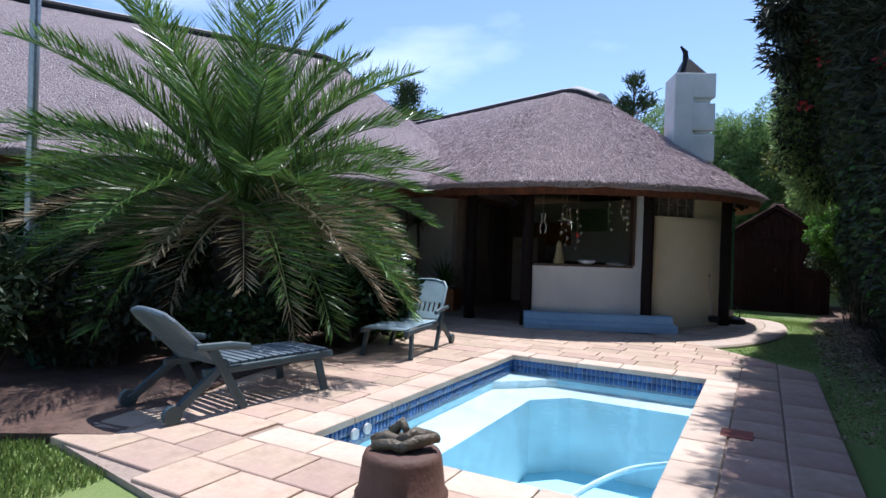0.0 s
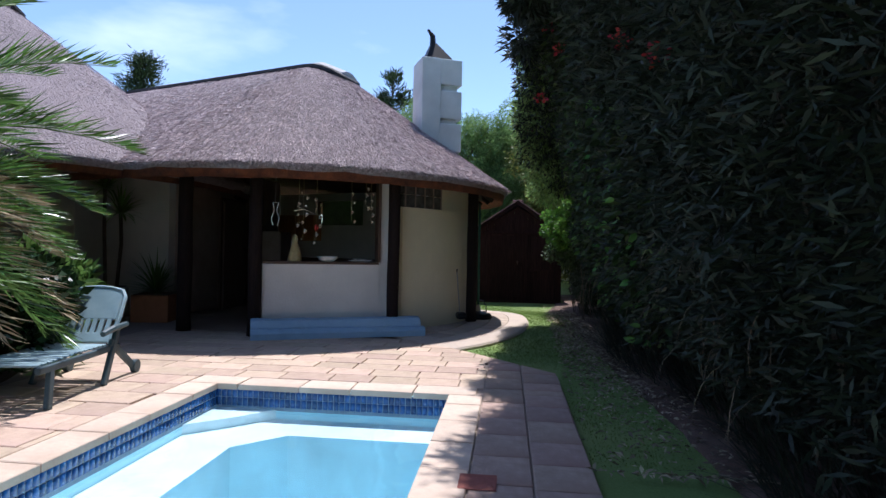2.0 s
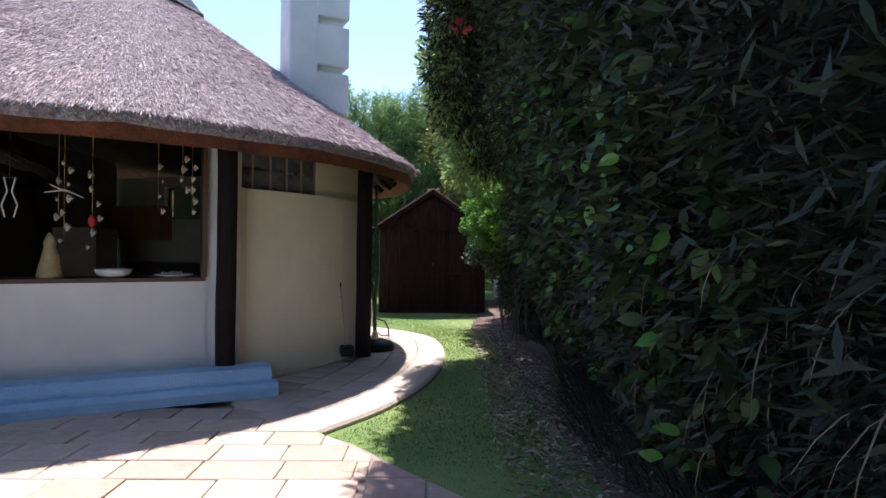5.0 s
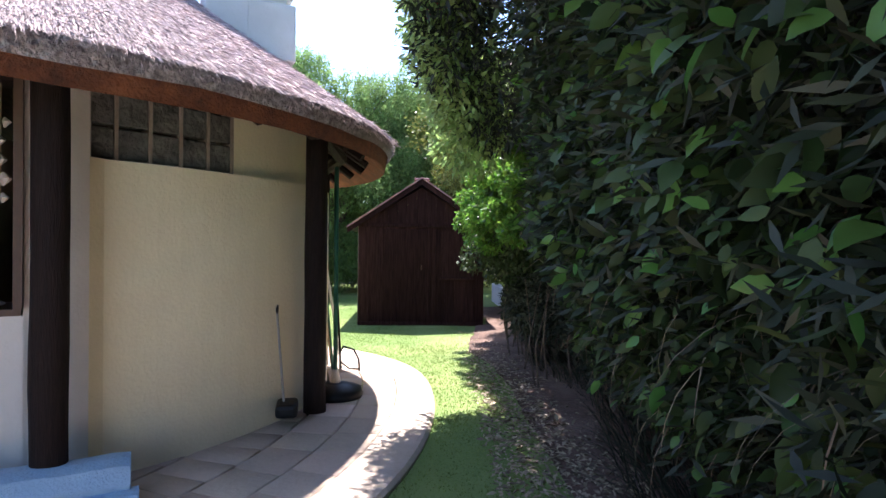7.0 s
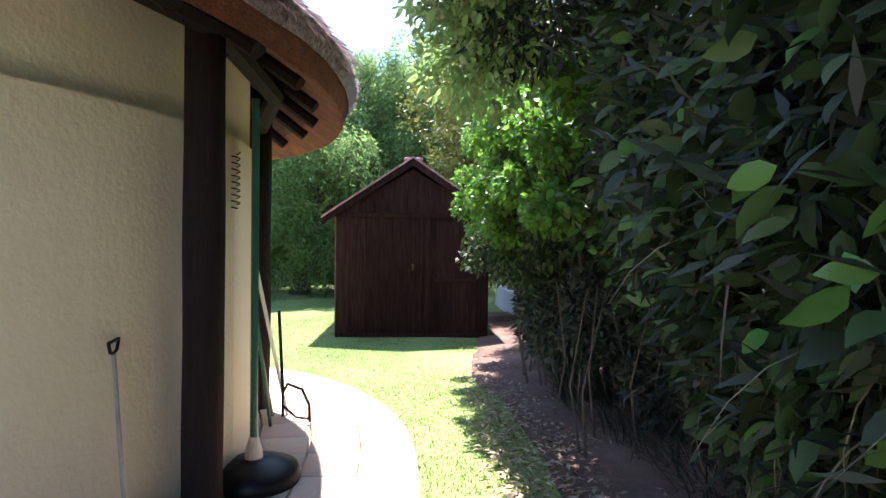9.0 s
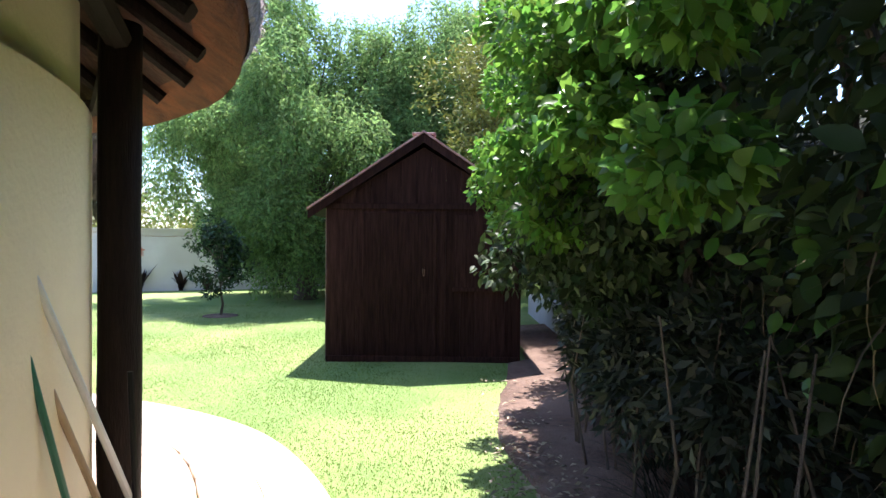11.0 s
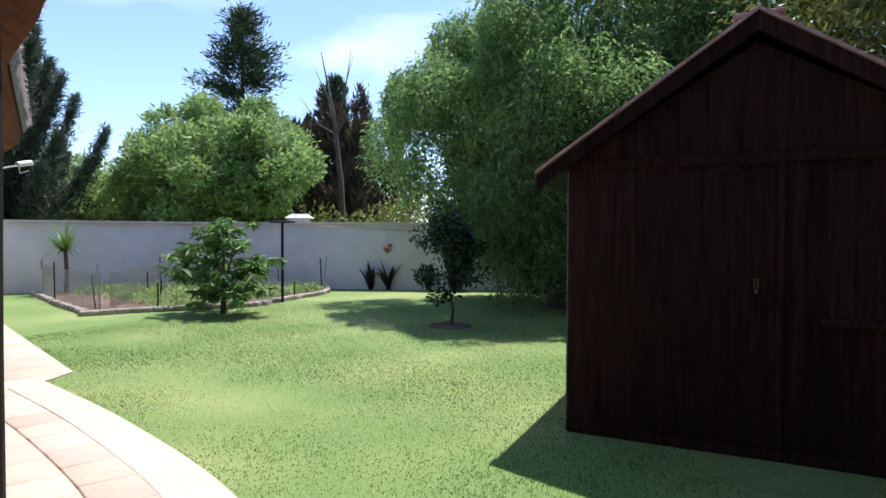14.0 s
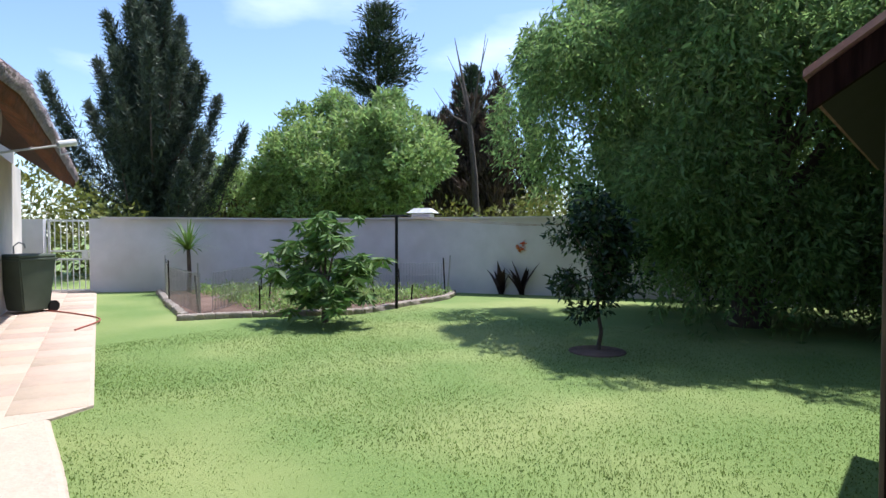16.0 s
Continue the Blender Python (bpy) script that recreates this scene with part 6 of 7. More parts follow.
for (x, y, h, r, n, ln, wd, lf, lb) in ((-4.5, 5.9, 0.95, 0.75, 5200, 0.12, 0.55, L_shrub, "dark glossy-leaved shrub beside the palm"), (-5.2, 6.7, 1.0, 0.8, 5000, 0.12, 0.55, L_shrub, "dark glossy-leaved shrub in soil"), (-4.9, 5.2, 0.6, 0.6, 3500, 0.1, 0.5, L_shrub, "low dark shrub under the palm"), (-6.2, 6.2, 1.2, 0.9, 5000, 0.13, 0.5, L_shrub, "dark shrub behind the palm"), (-5.4, 3.4, 0.8, 0.8, 4500, 0.1, 0.4, L_oleander, "dark shaded shrub behind the loungers"), (-5.9, 2.6, 1.1, 0.9, 4500, 0.1, 0.3, L_conifer, "dark feathery shrub in the shaded bed"), (-6.8, 4.2, 1.3, 1.0, 5000, 0.12, 0.4, L_shrub, "tall shrub by the house wall"), (-5.3, 7.7, 1.25, 0.55, 2400, 0.2, 0.35, L_mango, "leafy green shrub with long leaves"), (-6.7, 3.3, 1.5, 0.95, 6000, 0.13, 0.3, L_shrub, "dark shrub in the shaded bed"), (-7.7, 4.6, 2.1, 1.1, 7000, 0.15, 0.3, L_shrub, "tall dark shrub by the house wall"), (-7.4, 2.3, 1.1, 0.95, 5000, 0.12, 0.35, L_oleander, "dark low shrub in the shaded bed"), (-8.5, 3.3, 1.9, 1.0, 6000, 0.14, 0.3, L_shrub, "tall dark shrub by the house wall"), (-4.6, 4.1, 0.7, 0.6, 3600, 0.1, 0.4, L_shrub, "low dark shrub under the palm"), (-6.9, 6.4, 1.9, 0.9, 5000, 0.14, 0.4, L_shrub, "tall dark shrub behind the palm")):
    cs = [(rng.uniform(-r, r) * 0.6, rng.uniform(-r, r) * 0.6, h * rng.uniform(0.35, 0.85)) for _ in range(9)]
    shrub(lb, (x, y, 0.08), cs, [(r * 0.5, r * 0.5, h * 0.33)] * 9, n, ln, wd, lf)
ear = thing("elephant_ear_plant", "bright green elephant ear with broad leaves at the lawn edge", "foliage plant", at=(-5.75, 2.9, 0.08))
tips = np.array([(0.3 * math.cos(a), 0.3 * math.sin(a), h) for a, h in ((0.2, 0.42), (1.5, 0.5), (2.7, 0.38), (3.9, 0.45), (5.1, 0.36), (5.8, 0.52), (0.9, 0.3), (4.5, 0.28))])
bm = bmesh.new()
for e in tips:
    tube(bm, [(0, 0, -0.03), (e[0] * 0.4, e[1] * 0.4, e[2] * 0.75), tuple(e)], [0.014, 0.011, 0.007], 5)
part("stalks", bm, M_green, ear, "pale green stalks")
put("leaves", ovals("leaves", tips, tips * np.array([1, 1, 0]) + np.array([0, 0, 0.12]), 0.36, 0.3, 0.06), L_yucca, ear, "broad glossy leaves")
rosette("bromeliad_plant", "bright green broad-leaved plant beside the terrace", "foliage plant", (-4.25, 6.55, 0.08), 26, 0.42, 0.07, L_yucca, 0.0, (0.2, 1.3))

# ---- loungers ----


def lounger(name, label, at, rz, tip=62, size=1.0, plastic=M_plastic):
    """A moulded plastic sun lounger: slatted bed, raised backrest, crossed side legs and armrests. Its head points along +y."""
    root = thing(name, label, "sun lounger", "loungers by the pool", at, rz)
    root.scale = (size, size, size)
    for sx in (-0.3, 0.3):
        bm_ = bmesh.new()
        box(bm_, sx, -0.25, 0.33, 0.05, 1.3, 0.06, bevel=0.012)
        part("frame", bm_, M_plasticd, root, "dark side rail")
        for (a, b) in (((sx * 1.1, -0.8, 0.0), (sx, -0.72, 0.34)), ((sx * 1.12, 0.05, 0.0), (sx * 1.05, 0.34, 0.52)), ((sx * 1.12, 0.66, 0.06), (sx * 1.05, 0.2, 0.4))):
            bm_ = bmesh.new()
            a, b = Vector(a), Vector(b)
            d = (b - a).normalized()
            s_ = Vector((1, 0, 0)) * 0.022
            u_ = d.cross(Vector((1, 0, 0))).normalized() * 0.035
            vs_ = [bm_.verts.new(p + i * s_ + j * u_) for p in (a, b) for i, j in ((-1, -1), (1, -1), (1, 1), (-1, 1))]
            for f in ((0, 1, 2, 3), (7, 6, 5, 4), (0, 4, 5, 1), (1, 5, 6, 2), (2, 6, 7, 3), (3, 7, 4, 0)):
                bm_.faces.new([vs_[i] for i in f])
            bmesh.ops.recalc_face_normals(bm_, faces=bm_.faces[:])
            bmesh.ops.bevel(bm_, geom=bm_.edges[:], offset=0.008, segments=1, affect="EDGES")
            part("leg", bm_, M_plasticd, root, "splayed plastic leg")
        bm_ = bmesh.new()
        tube(bm_, [(sx * 1.12, 0.02, 0.5), (sx * 1.15, 0.2, 0.53), (sx * 1.12, 0.48, 0.54)], [0.028, 0.034, 0.028], 8)
        part("armrest", bm_, M_plasticd, root, "rounded armrest")
    bm_ = bmesh.new()
    for sx in (-0.35, 0.35):
        tube(bm_, [(sx - 0.025, 0.66, 0.07), (sx + 0.025, 0.66, 0.07)], 0.07, 16)
    part("wheel", bm_, M_plasticd, root, "pair of plastic wheels")
    for k in range(14):
        y = -0.84 + k * 0.078
        boxed("slat", (0, y, 0.375 - 0.015 * abs(y + 0.3), 0.56, 0.058, 0.02), plastic, root, bevel=0.006)
    # backrest: rounded panel with slots low down
    ang = radians(tip)
    bm_ = bmesh.new()
    W_, H_ = 0.27, 0.78
    box(bm_, 0, 0, 0.36 + 0.22, 2 * W_, 0.03, 0.44, bevel=0.012)
    for k in range(7):
        box(bm_, -0.21 + k * 0.07, 0, 0.26, 0.045, 0.028, 0.22, bevel=0.006)
    box(bm_, 0, 0, 0.1, 2 * W_, 0.03, 0.14, bevel=0.012)
    for sx in (-1, 1):
        tube(bm_, [(sx * 0.285, 0, 0.02), (sx * 0.295, 0, 0.4), (sx * 0.285, 0, 0.7), (sx * 0.24, 0, 0.8), (sx * 0.12, 0, 0.84), (0, 0, 0.85)], 0.024, 8)
    box(bm_, 0, 0, 0.8, 0.46, 0.03, 0.05, bevel=0.012)
    for v in bm_.verts:
        v.co.z *= 0.78
    m_ = pose(0, 0.24, 0.36) @ Matrix.Rotation(-(math.pi / 2 - ang), 4, "X")
    for v in bm_.verts:
        v.co = m_ @ v.co
    part("backrest", bm_, plastic, root, "raised rounded backrest with slots")
    return root


lounger("sun_lounger", "faded green plastic sun lounger standing in sun by the pool", (-3.68, 5.98, 0.09), 9, 56, 0.88)
# this one takes the plastic with shade put into its colour
lounger("sun_lounger", "plastic sun lounger, its plastic darkened for the palm shade", (-3.6, 3.16, 0.09), 171, 44, 0.9, M_plasticshade)

# ---- pot with bronze sculpture ----
pot = thing("stone_plinth_pot", "low round brown stone pot turned upside down at the pool edge", "pot", at=(-1.52, 2.42, 0.09))
bm = bmesh.new()
lathe(bm, [(0.225, 0.0), (0.23, 0.03), (0.215, 0.04), (0.195, 0.2), (0.185, 0.225), (0.165, 0.235), (0.01, 0.235)], 32)
part("pot_body", bm, M_pot, pot, smooth=True)
bm = bmesh.new()
segs = [([(-0.15, 0.03, 0.04), (-0.08, 0.0, 0.06), (0.0, -0.02, 0.045)], [0.03, 0.035, 0.03]), ([(-0.14, -0.04, 0.03), (-0.05, -0.05, 0.045), (0.03, -0.06, 0.03)], [0.025, 0.03, 0.026]), ([(-0.02, -0.03, 0.05), (0.06, 0.01, 0.085), (0.15, 0.06, 0.06)], [0.028, 0.035, 0.028]), ([(0.0, -0.07, 0.035), (0.07, -0.03, 0.06), (0.17, 0.03, 0.07)], [0.026, 0.032, 0.024]), ([(-0.06, 0.02, 0.08), (-0.01, 0.03, 0.13), (0.02, 0.0, 0.09)], [0.03, 0.028, 0.02]), ([(-0.1, 0.06, 0.03), (0.02, 0.07, 0.05), (0.1, 0.08, 0.03)], [0.022, 0.03, 0.02])]
for p_, r_ in segs:
    tube(bm, [Vector(q) + Vector((0, 0, 0.0)) for q in p_], r_, 8)
bmesh.ops.subdivide_edges(bm, edges=bm.edges[:], cuts=1)
for v in bm.verts:
    v.co += Vector((noise.noise(v.co * 30), noise.noise(v.co * 30 + Vector((5, 0, 0))), noise.noise(v.co * 30 + Vector((0, 5, 0))))) * 0.008
sc = tagged(part("bronze_sculpture", bm, M_bronze, smooth=True), "small dark weathered bronze sculpture lying on the upturned pot", "sculpture")
sc.matrix_basis = pose(-1.52, 2.42, 0.315, 0, 0, 20)

# ---- rolled pool cover ----
cover = thing("rolled_pool_cover", "blue bubble-plastic pool cover folded along the bar wall", "pool cover")
c0, c1 = Vector((-3.33, 8.78, 0)), Vector((-1.12, 9.8, 0))
c1 = Vector((-1.25, 9.74, 0))
dd_ = (c1 - c0).normalized()
nn2 = Vector((dd_.y, -dd_.x, 0))
for name_, off, z0, hgt, dep, ex in (("folded_layer", 0.0, 0.09, 0.25, 0.22, 0.0), ("rolled_edge", 0.15, 0.09, 0.13, 0.14, 0.04)):
    bm = bmesh.new()
    rows = []
    N = 30
    for k in range(N + 1):
        c = c0 + dd_ * ((c1 - c0).length + ex) * k / N + nn2 * off
        w_ = 0.012 * noise.noise((k * 0.4, off * 9, 0))
        sec = [(-dep / 2, 0), (dep / 2, 0), (dep / 2 + 0.01, hgt * 0.6), (dep / 2 - 0.03, hgt * 0.92 + w_), (0, hgt + w_), (-dep / 2, hgt * 0.97 + w_)]
        rows.append([bm.verts.new(c + nn2 * u + Vector((0, 0, z0 + v_))) for u, v_ in sec])
    for a_, b_ in zip(rows, rows[1:]):
        for k in range(6):
            bm.faces.new((a_[k], a_[(k + 1) % 6], b_[(k + 1) % 6], b_[k]))
    bm.faces.new(rows[0][::-1])
    bm.faces.new(rows[-1])
    bmesh.ops.recalc_face_normals(bm, faces=bm.faces[:])
    part(name_, bm, M_cover, cover, smooth=False)

# ---- the open bar ----
bc = thing("bar_counter", "dark timber counter top on the half wall", "counter")
bm = bmesh.new()
a_, b_ = BAR0 + bnrm * 0.0, BAR1 - bdir * 0.01
prism(bm, [(a_ + bnrm * 0.005)[:2], (b_ + bnrm * 0.005)[:2], (b_ - bnrm * 0.45)[:2], (a_ - bnrm * 0.45)[:2]], SILL, SILL + 0.035)
part("worktop", bm, M_frame, bc)
bm = bmesh.new()
fr_ = BAR1 - bnrm * 0.03
box(bm, 0, 0, 0, 0.04, 0.2, HEAD - SILL - 0.04, m=pose(fr_.x - 0.02, fr_.y, (SILL + HEAD) / 2 + 0.02, 0, 0, math.degrees(math.atan2(bdir.y, bdir.x))))
tagged(part("window_frame", bm, M_frame), "brown timber jamb of the bar opening", "frame", kind="structure")


def on_bar(u, inn=0.12):
    p = BAR0 + (BAR1 - BAR0) * u - bnrm * inn
    return p.x, p.y, SILL + 0.035


fig = thing("raffia_figurine", "seated raffia and clay figurine on the bar counter", "figurine", at=on_bar(0.27))
bm = bmesh.new()
lathe(bm, [(0.1, 0), (0.105, 0.03), (0.07, 0.14), (0.075, 0.18), (0.04, 0.25), (0.045, 0.3), (0.03, 0.35), (0.01, 0.38)], 14)
for v in bm.verts:
    v.co += Vector((noise.noise(v.co * 14), noise.noise(v.co * 14 + Vector((3, 0, 0))), 0)) * 0.02
part("figure", bm, M_raf, fig, smooth=True)
bowl = thing("white_bowl", "white ceramic bowl on the bar counter", "bowl", at=on_bar(0.55))
bm = bmesh.new()
lathe(bm, [(0.08, 0), (0.13, 0.03), (0.15, 0.075), (0.14, 0.075), (0.12, 0.04), (0.01, 0.02)], 24)
part("bowl", bm, M_ceramic, bowl, smooth=True)
plate = thing("shell_dish", "flat dish of pale shells on the bar counter", "dish", at=on_bar(0.84))
bm = bmesh.new()
lathe(bm, [(0.1, 0), (0.17, 0.02), (0.165, 0.028), (0.01, 0.014)], 24)
part("dish", bm, M_ceramic, plate)
for k in range(22):
    bm = bmesh.new()
    a, r = rng.uniform(0, 6.28), rng.uniform(0, 0.13)
    c = Vector((r * math.cos(a), r * math.sin(a), 0.03))
    tube(bm, [c, c + Vector((rng.uniform(-0.03, 0.03), rng.uniform(-0.03, 0.03), 0.015))], [0.016, 0.008], 6)
    part("shell", bm, M_shell, plate, "pale sea shell")


def mobile(label, u, inn, z0, length, kinds, at=None):
    x, y, _ = on_bar(u, inn)
    root = thing("hanging_mobile", label, "mobile", "mobiles hanging in the bar opening", (x, y, 2.31))
    bm_ = bmesh.new()
    tube(bm_, [(0, 0, 0), (0, 0, -length)], 0.0025, 4)
    part("string", bm_, M_raf, root)
    for k in range(kinds):
        z = -length * (0.35 + 0.65 * k / max(1, kinds - 1))
        s = rng.uniform(0.015, 0.03)
        c = Vector((rng.uniform(-0.04, 0.04), rng.uniform(-0.03, 0.03), z))
        bm_ = bmesh.new()
        tube(bm_, [c + Vector((0, 0, s)), c + Vector((s * 0.6, 0, 0)), c - Vector((0, 0, s * 1.3))], [s * 0.3, s, s * 0.2], 6)
        part("trinket", bm_, M_shell, root, "small carved trinket or shell")
    return root


for u, inn, z0, ln, kk in ((0.33, 0.05, 2.3, 0.9, 6), (0.30, 0.16, 2.3, 0.7, 4), (0.45, 0.14, 2.25, 0.95, 6), (0.76, 0.16, 2.25, 0.62, 4), (0.93, 0.1, 2.28, 0.62, 5), (0.88, 0.1, 2.28, 0.42, 4)):
    m_ = mobile("string mobile of shells and wooden trinkets hanging in the bar opening", u, inn, z0, ln, kk)
x, y, _ = on_bar(0.33, 0.05)
st = thing("driftwood_stick", "pale forked driftwood hanging in the bar opening", "ornament", at=(x, y, 1.83), rz=25)
bm = bmesh.new()
tube(bm, [(-0.14, 0, -0.03), (0, 0, 0.0), (0.14, 0, -0.06)], [0.006, 0.01, 0.005], 6)
tube(bm, [(-0.02, 0, 0.0), (-0.1, 0, 0.04)], [0.007, 0.004], 6)
part("stick", bm, M_shell, st)
rb = thing("red_ornament", "small red lantern ornament hanging in the bar opening", "ornament", at=(on_bar(0.45, 0.14)[0], on_bar(0.45, 0.14)[1], 1.58))
bm = bmesh.new()
lathe(bm, [(0.01, 0.05), (0.03, 0.02), (0.032, -0.02), (0.012, -0.05)], 10)
part("lantern", bm, M_red, rb)
x, y, _ = on_bar(0.1, 0.1)
hk = thing("hanging_ornament", "pair of wavy white metal strips hanging from the lintel", "ornament", at=(x, y, 1.75), rz=20)
bm = bmesh.new()
tube(bm, [(0, 0, 0.16), (0, 0, 0.56)], 0.003, 4)
tube(bm, [(-0.045, 0, 0.16), (0.045, 0, 0.16)], 0.004, 4)
part("hanger", bm, M_steel, hk)
for sx in (-0.03, 0.03):
    bm = bmesh.new()
    tube(bm, [(sx, 0, -0.16), (sx * 1.8, 0, -0.06), (sx * 0.5, 0, 0.05), (sx * 1.3, 0, 0.16)], 0.007, 6)
    part("strip", bm, M_white, hk)
# inside the room: cabinets, a pine cupboard, a lit window with a blind
iw = thing("kitchen_cabinet", "dark low kitchen cabinets along the inner wall", "cabinet", at=(-4.15, 14.95, 0.1), rz=-20)
boxed("cabinet_body", (0, 0, 0.45, 2.2, 0.5, 0.9), M_cab, iw)
boxed("worktop", (0, 0, 0.92, 2.26, 0.56, 0.04), M_frame, iw)
for k in range(4):
    d_ = boxed("cabinet_door", (-0.82 + k * 0.545, -0.26, 0.45, 0.52, 0.02, 0.8), M_cab, iw)
    boxed("handle", (-0.62 + k * 0.545, -0.28, 0.7, 0.02, 0.02, 0.1), M_steel, d_)
uc = thing("wall_cupboard", "orange pine wall cupboard", "cabinet", at=(-5.0, 15.2, 1.45), rz=-20)
boxed("cupboard_body", (-0.15, 0.12, 0.3, 1.1, 0.3, 0.62), M_pine, uc)
for k in range(2):
    boxed("cupboard_door", (-0.42 + k * 0.55, -0.04, 0.3, 0.52, 0.02, 0.58), M_pine, uc)
# fridge shares the shade-darkened colour of the inner walls
fr2 = thing("white_fridge", "fridge in the darkened grey-brown of the shaded room", "fridge", at=(-5.0, 13.4, 0.1), rz=90)
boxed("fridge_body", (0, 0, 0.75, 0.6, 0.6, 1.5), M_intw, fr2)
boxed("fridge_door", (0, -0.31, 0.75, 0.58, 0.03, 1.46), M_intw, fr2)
dr = thing("inner_door", "dark timber inner door, closed", "door", at=(-5.25, 12.2, 0.1), rz=90)
boxed("door_leaf", (0, 0, 1.0, 0.85, 0.05, 2.0), M_cab, dr)
boxed("door_frame", (0, 0.03, 1.03, 1.0, 0.04, 2.1), M_frame, dr)

# ---- tools behind the corner ----
um = thing("parasol_base", "round black parasol base with a green pole standing in it", "parasol base", at=(-0.5, 11.9, zp(-0.5, 11.9)))
bm = bmesh.new()
lathe(bm, [(0.24, 0), (0.25, 0.03), (0.23, 0.08), (0.1, 0.12), (0.04, 0.13), (0.035, 0.16), (0.01, 0.16)], 28)
part("base", bm, M_black, um, smooth=True)
bm = bmesh.new()
lathe(bm, [(0.05, 0.12), (0.045, 0.17), (0.025, 0.24), (0.02, 0.24)], 14)
part("collar", bm, M_shell, um, "pale plastic collar")
bm = bmesh.new()
tube(bm, [(0, 0, 0.1), (-0.01, 0.02, 2.05)], 0.02, 10)
part("pole", bm, M_green, um, "green painted pole")
for lab, a, b, r, mt in (("bare wooden broom handle leaning on the wall", (-0.72, 13.2, zp(0, 13.2)), (-0.8, 12.3, 1.9), 0.013, M_wood), ("white painted pole leaning on the wall", (-0.62, 13.25, zp(0, 13.2)), (-0.78, 12.35, 1.95), 0.014, M_white), ("green pole leaning on the wall", (-0.66, 12.9, zp(0, 12.9)), (-0.76, 12.35, 2.0), 0.012, M_green)):
    e = thing("leaning_pole", lab, "pole", "poles leaning on the wall")
    bm = bmesh.new()
    tube(bm, [a, b], r, 8)
    part("pole", bm, mt, e)
sp = thing("steel_spring", "coiled steel spring hanging by the posts", "spring", at=(-0.62, 11.9, 1.85))
bm = bmesh.new()
tube(bm, [(0.035 * math.cos(k * 0.8), 0.035 * math.sin(k * 0.8), -0.3 * k / 70) for k in range(71)], 0.004, 4)
part("coil", bm, M_black, sp)
fk = thing("garden_fork_hoop", "bent black steel hoop tool on the paving", "tool", at=(-0.62, 13.1, zp(0, 13.1)), rz=-35)
bm = bmesh.new()
tube(bm, [(0, 0, 0.02), (0.0, 0, 0.2), (0.05, 0, 0.27), (0.2, 0, 0.25), (0.27, 0, 0.15), (0.28, 0, 0.03)], 0.011, 8)
tube(bm, [(0, 0, 0.1), (0.12, 0.02, 0.03), (0.28, 0, 0.05)], 0.009, 8)
tube(bm, [(0, 0, 0.2), (-0.05, 0.0, 0.8)], 0.012, 8)
part("hoop", bm, M_black, fk)
bp_ = thing("long_handled_dustpan", "long-handled black dustpan and brush leaning on the curved wall", "dustpan", at=(-0.76, 11.06, zp(0, 11.1) + 0.08), rz=100)
bm = bmesh.new()
tube(bm, [(0.0, 0.0, 0.05), (0.04, 0.06, 0.76)], 0.009, 8)
part("handle", bm, M_steel, bp_, "speckled metal handle")
bm = bmesh.new()
tube(bm, [(0.04, 0.06, 0.76), (0.0, 0.06, 0.77), (-0.02, 0.06, 0.81), (0.1, 0.06, 0.81), (0.08, 0.06, 0.77), (0.04, 0.06, 0.76)], 0.007, 6)
part("grip", bm, M_black, bp_)
bm = bmesh.new()
box(bm, 0, -0.02, 0.05, 0.26, 0.16, 0.1, bevel=0.03)
part("pan", bm, M_black, bp_)

# ---- planters by the wall ----
for lab, x, y, s, h, mt, lf, ln, stem, nn_ in (("square terracotta planter box holding a dark palm-like plant", -5.55, 10.2, 0.56, 0.42, M_terra, L_palm, 0.75, 0.15, 120), ("tall white square planter holding a bright yucca on two stems", -6.45, 10.35, 0.42, 0.5, M_wallw, L_yucca, 0.55, 1.6, 110)):
    pl = thing("planter", lab, "planter", at=(x, y, 0.075), rz=12)
    bm = bmesh.new()
    box(bm, 0, 0, h / 2, s, s, h, bevel=0.012)
    part("planter_box", bm, mt, pl)
    bm = bmesh.new()
    box(bm, 0, 0, h + 0.004, s - 0.06, s - 0.06, 0.02)
    part("soil", bm, M_soil, pl)
    if stem > 0.5:
        for ox, hh in ((-0.08, stem), (0.1, stem * 0.75)):
            bm = bmesh.new()
            tube(bm, [(ox, 0, h), (ox * 1.5, 0.02, h + hh * 0.6), (ox * 1.4, 0, h + hh)], 0.03, 8)
            part("stem", bm, M_bark, pl, "bare ringed stem")
            ribbons("leaf_head", pl, np.array([[ox * 1.4, 0, h + hh]] * 60), rng.uniform(0, 6.28, 60), rng.uniform(0.1, 1.4, 60), rng.uniform(0.35, 0.6, 60), 0.05, lf)
    else:
        ribbons("leaf_head", pl, np.array([[0, 0, h]] * nn_), rng.uniform(0, 6.28, nn_), rng.uniform(0.1, 1.1, nn_), rng.uniform(0.4, 0.85, nn_), 0.035, lf)
gp = thing("grey_pole", "tall grey steel pole by the palm", "pole", at=(-6.9, 3.35, 0.0))
bm = bmesh.new()
tube(bm, [(0, 0, 0), (0, 0, 5.2)], 0.05, 12)
part("pole", bm, M_steel, gp)
# skimmer fittings on the pool wall
for y in (3.35, 3.5):
    f_ = thing("pool_fitting", "small round white inlet fitting in the tile band", "pool fitting", "pool inlets", at=(PX0 + 0.012, y, -0.03))
    bm = bmesh.new()
    tube(bm, [(0, 0, 0), (0.02, 0, 0)], 0.04, 18)
    part("ring", bm, M_white, f_)
hs = thing("pool_cleaner_hose", "pale ribbed suction hose curving under the water", "hose")
bm = bmesh.new()
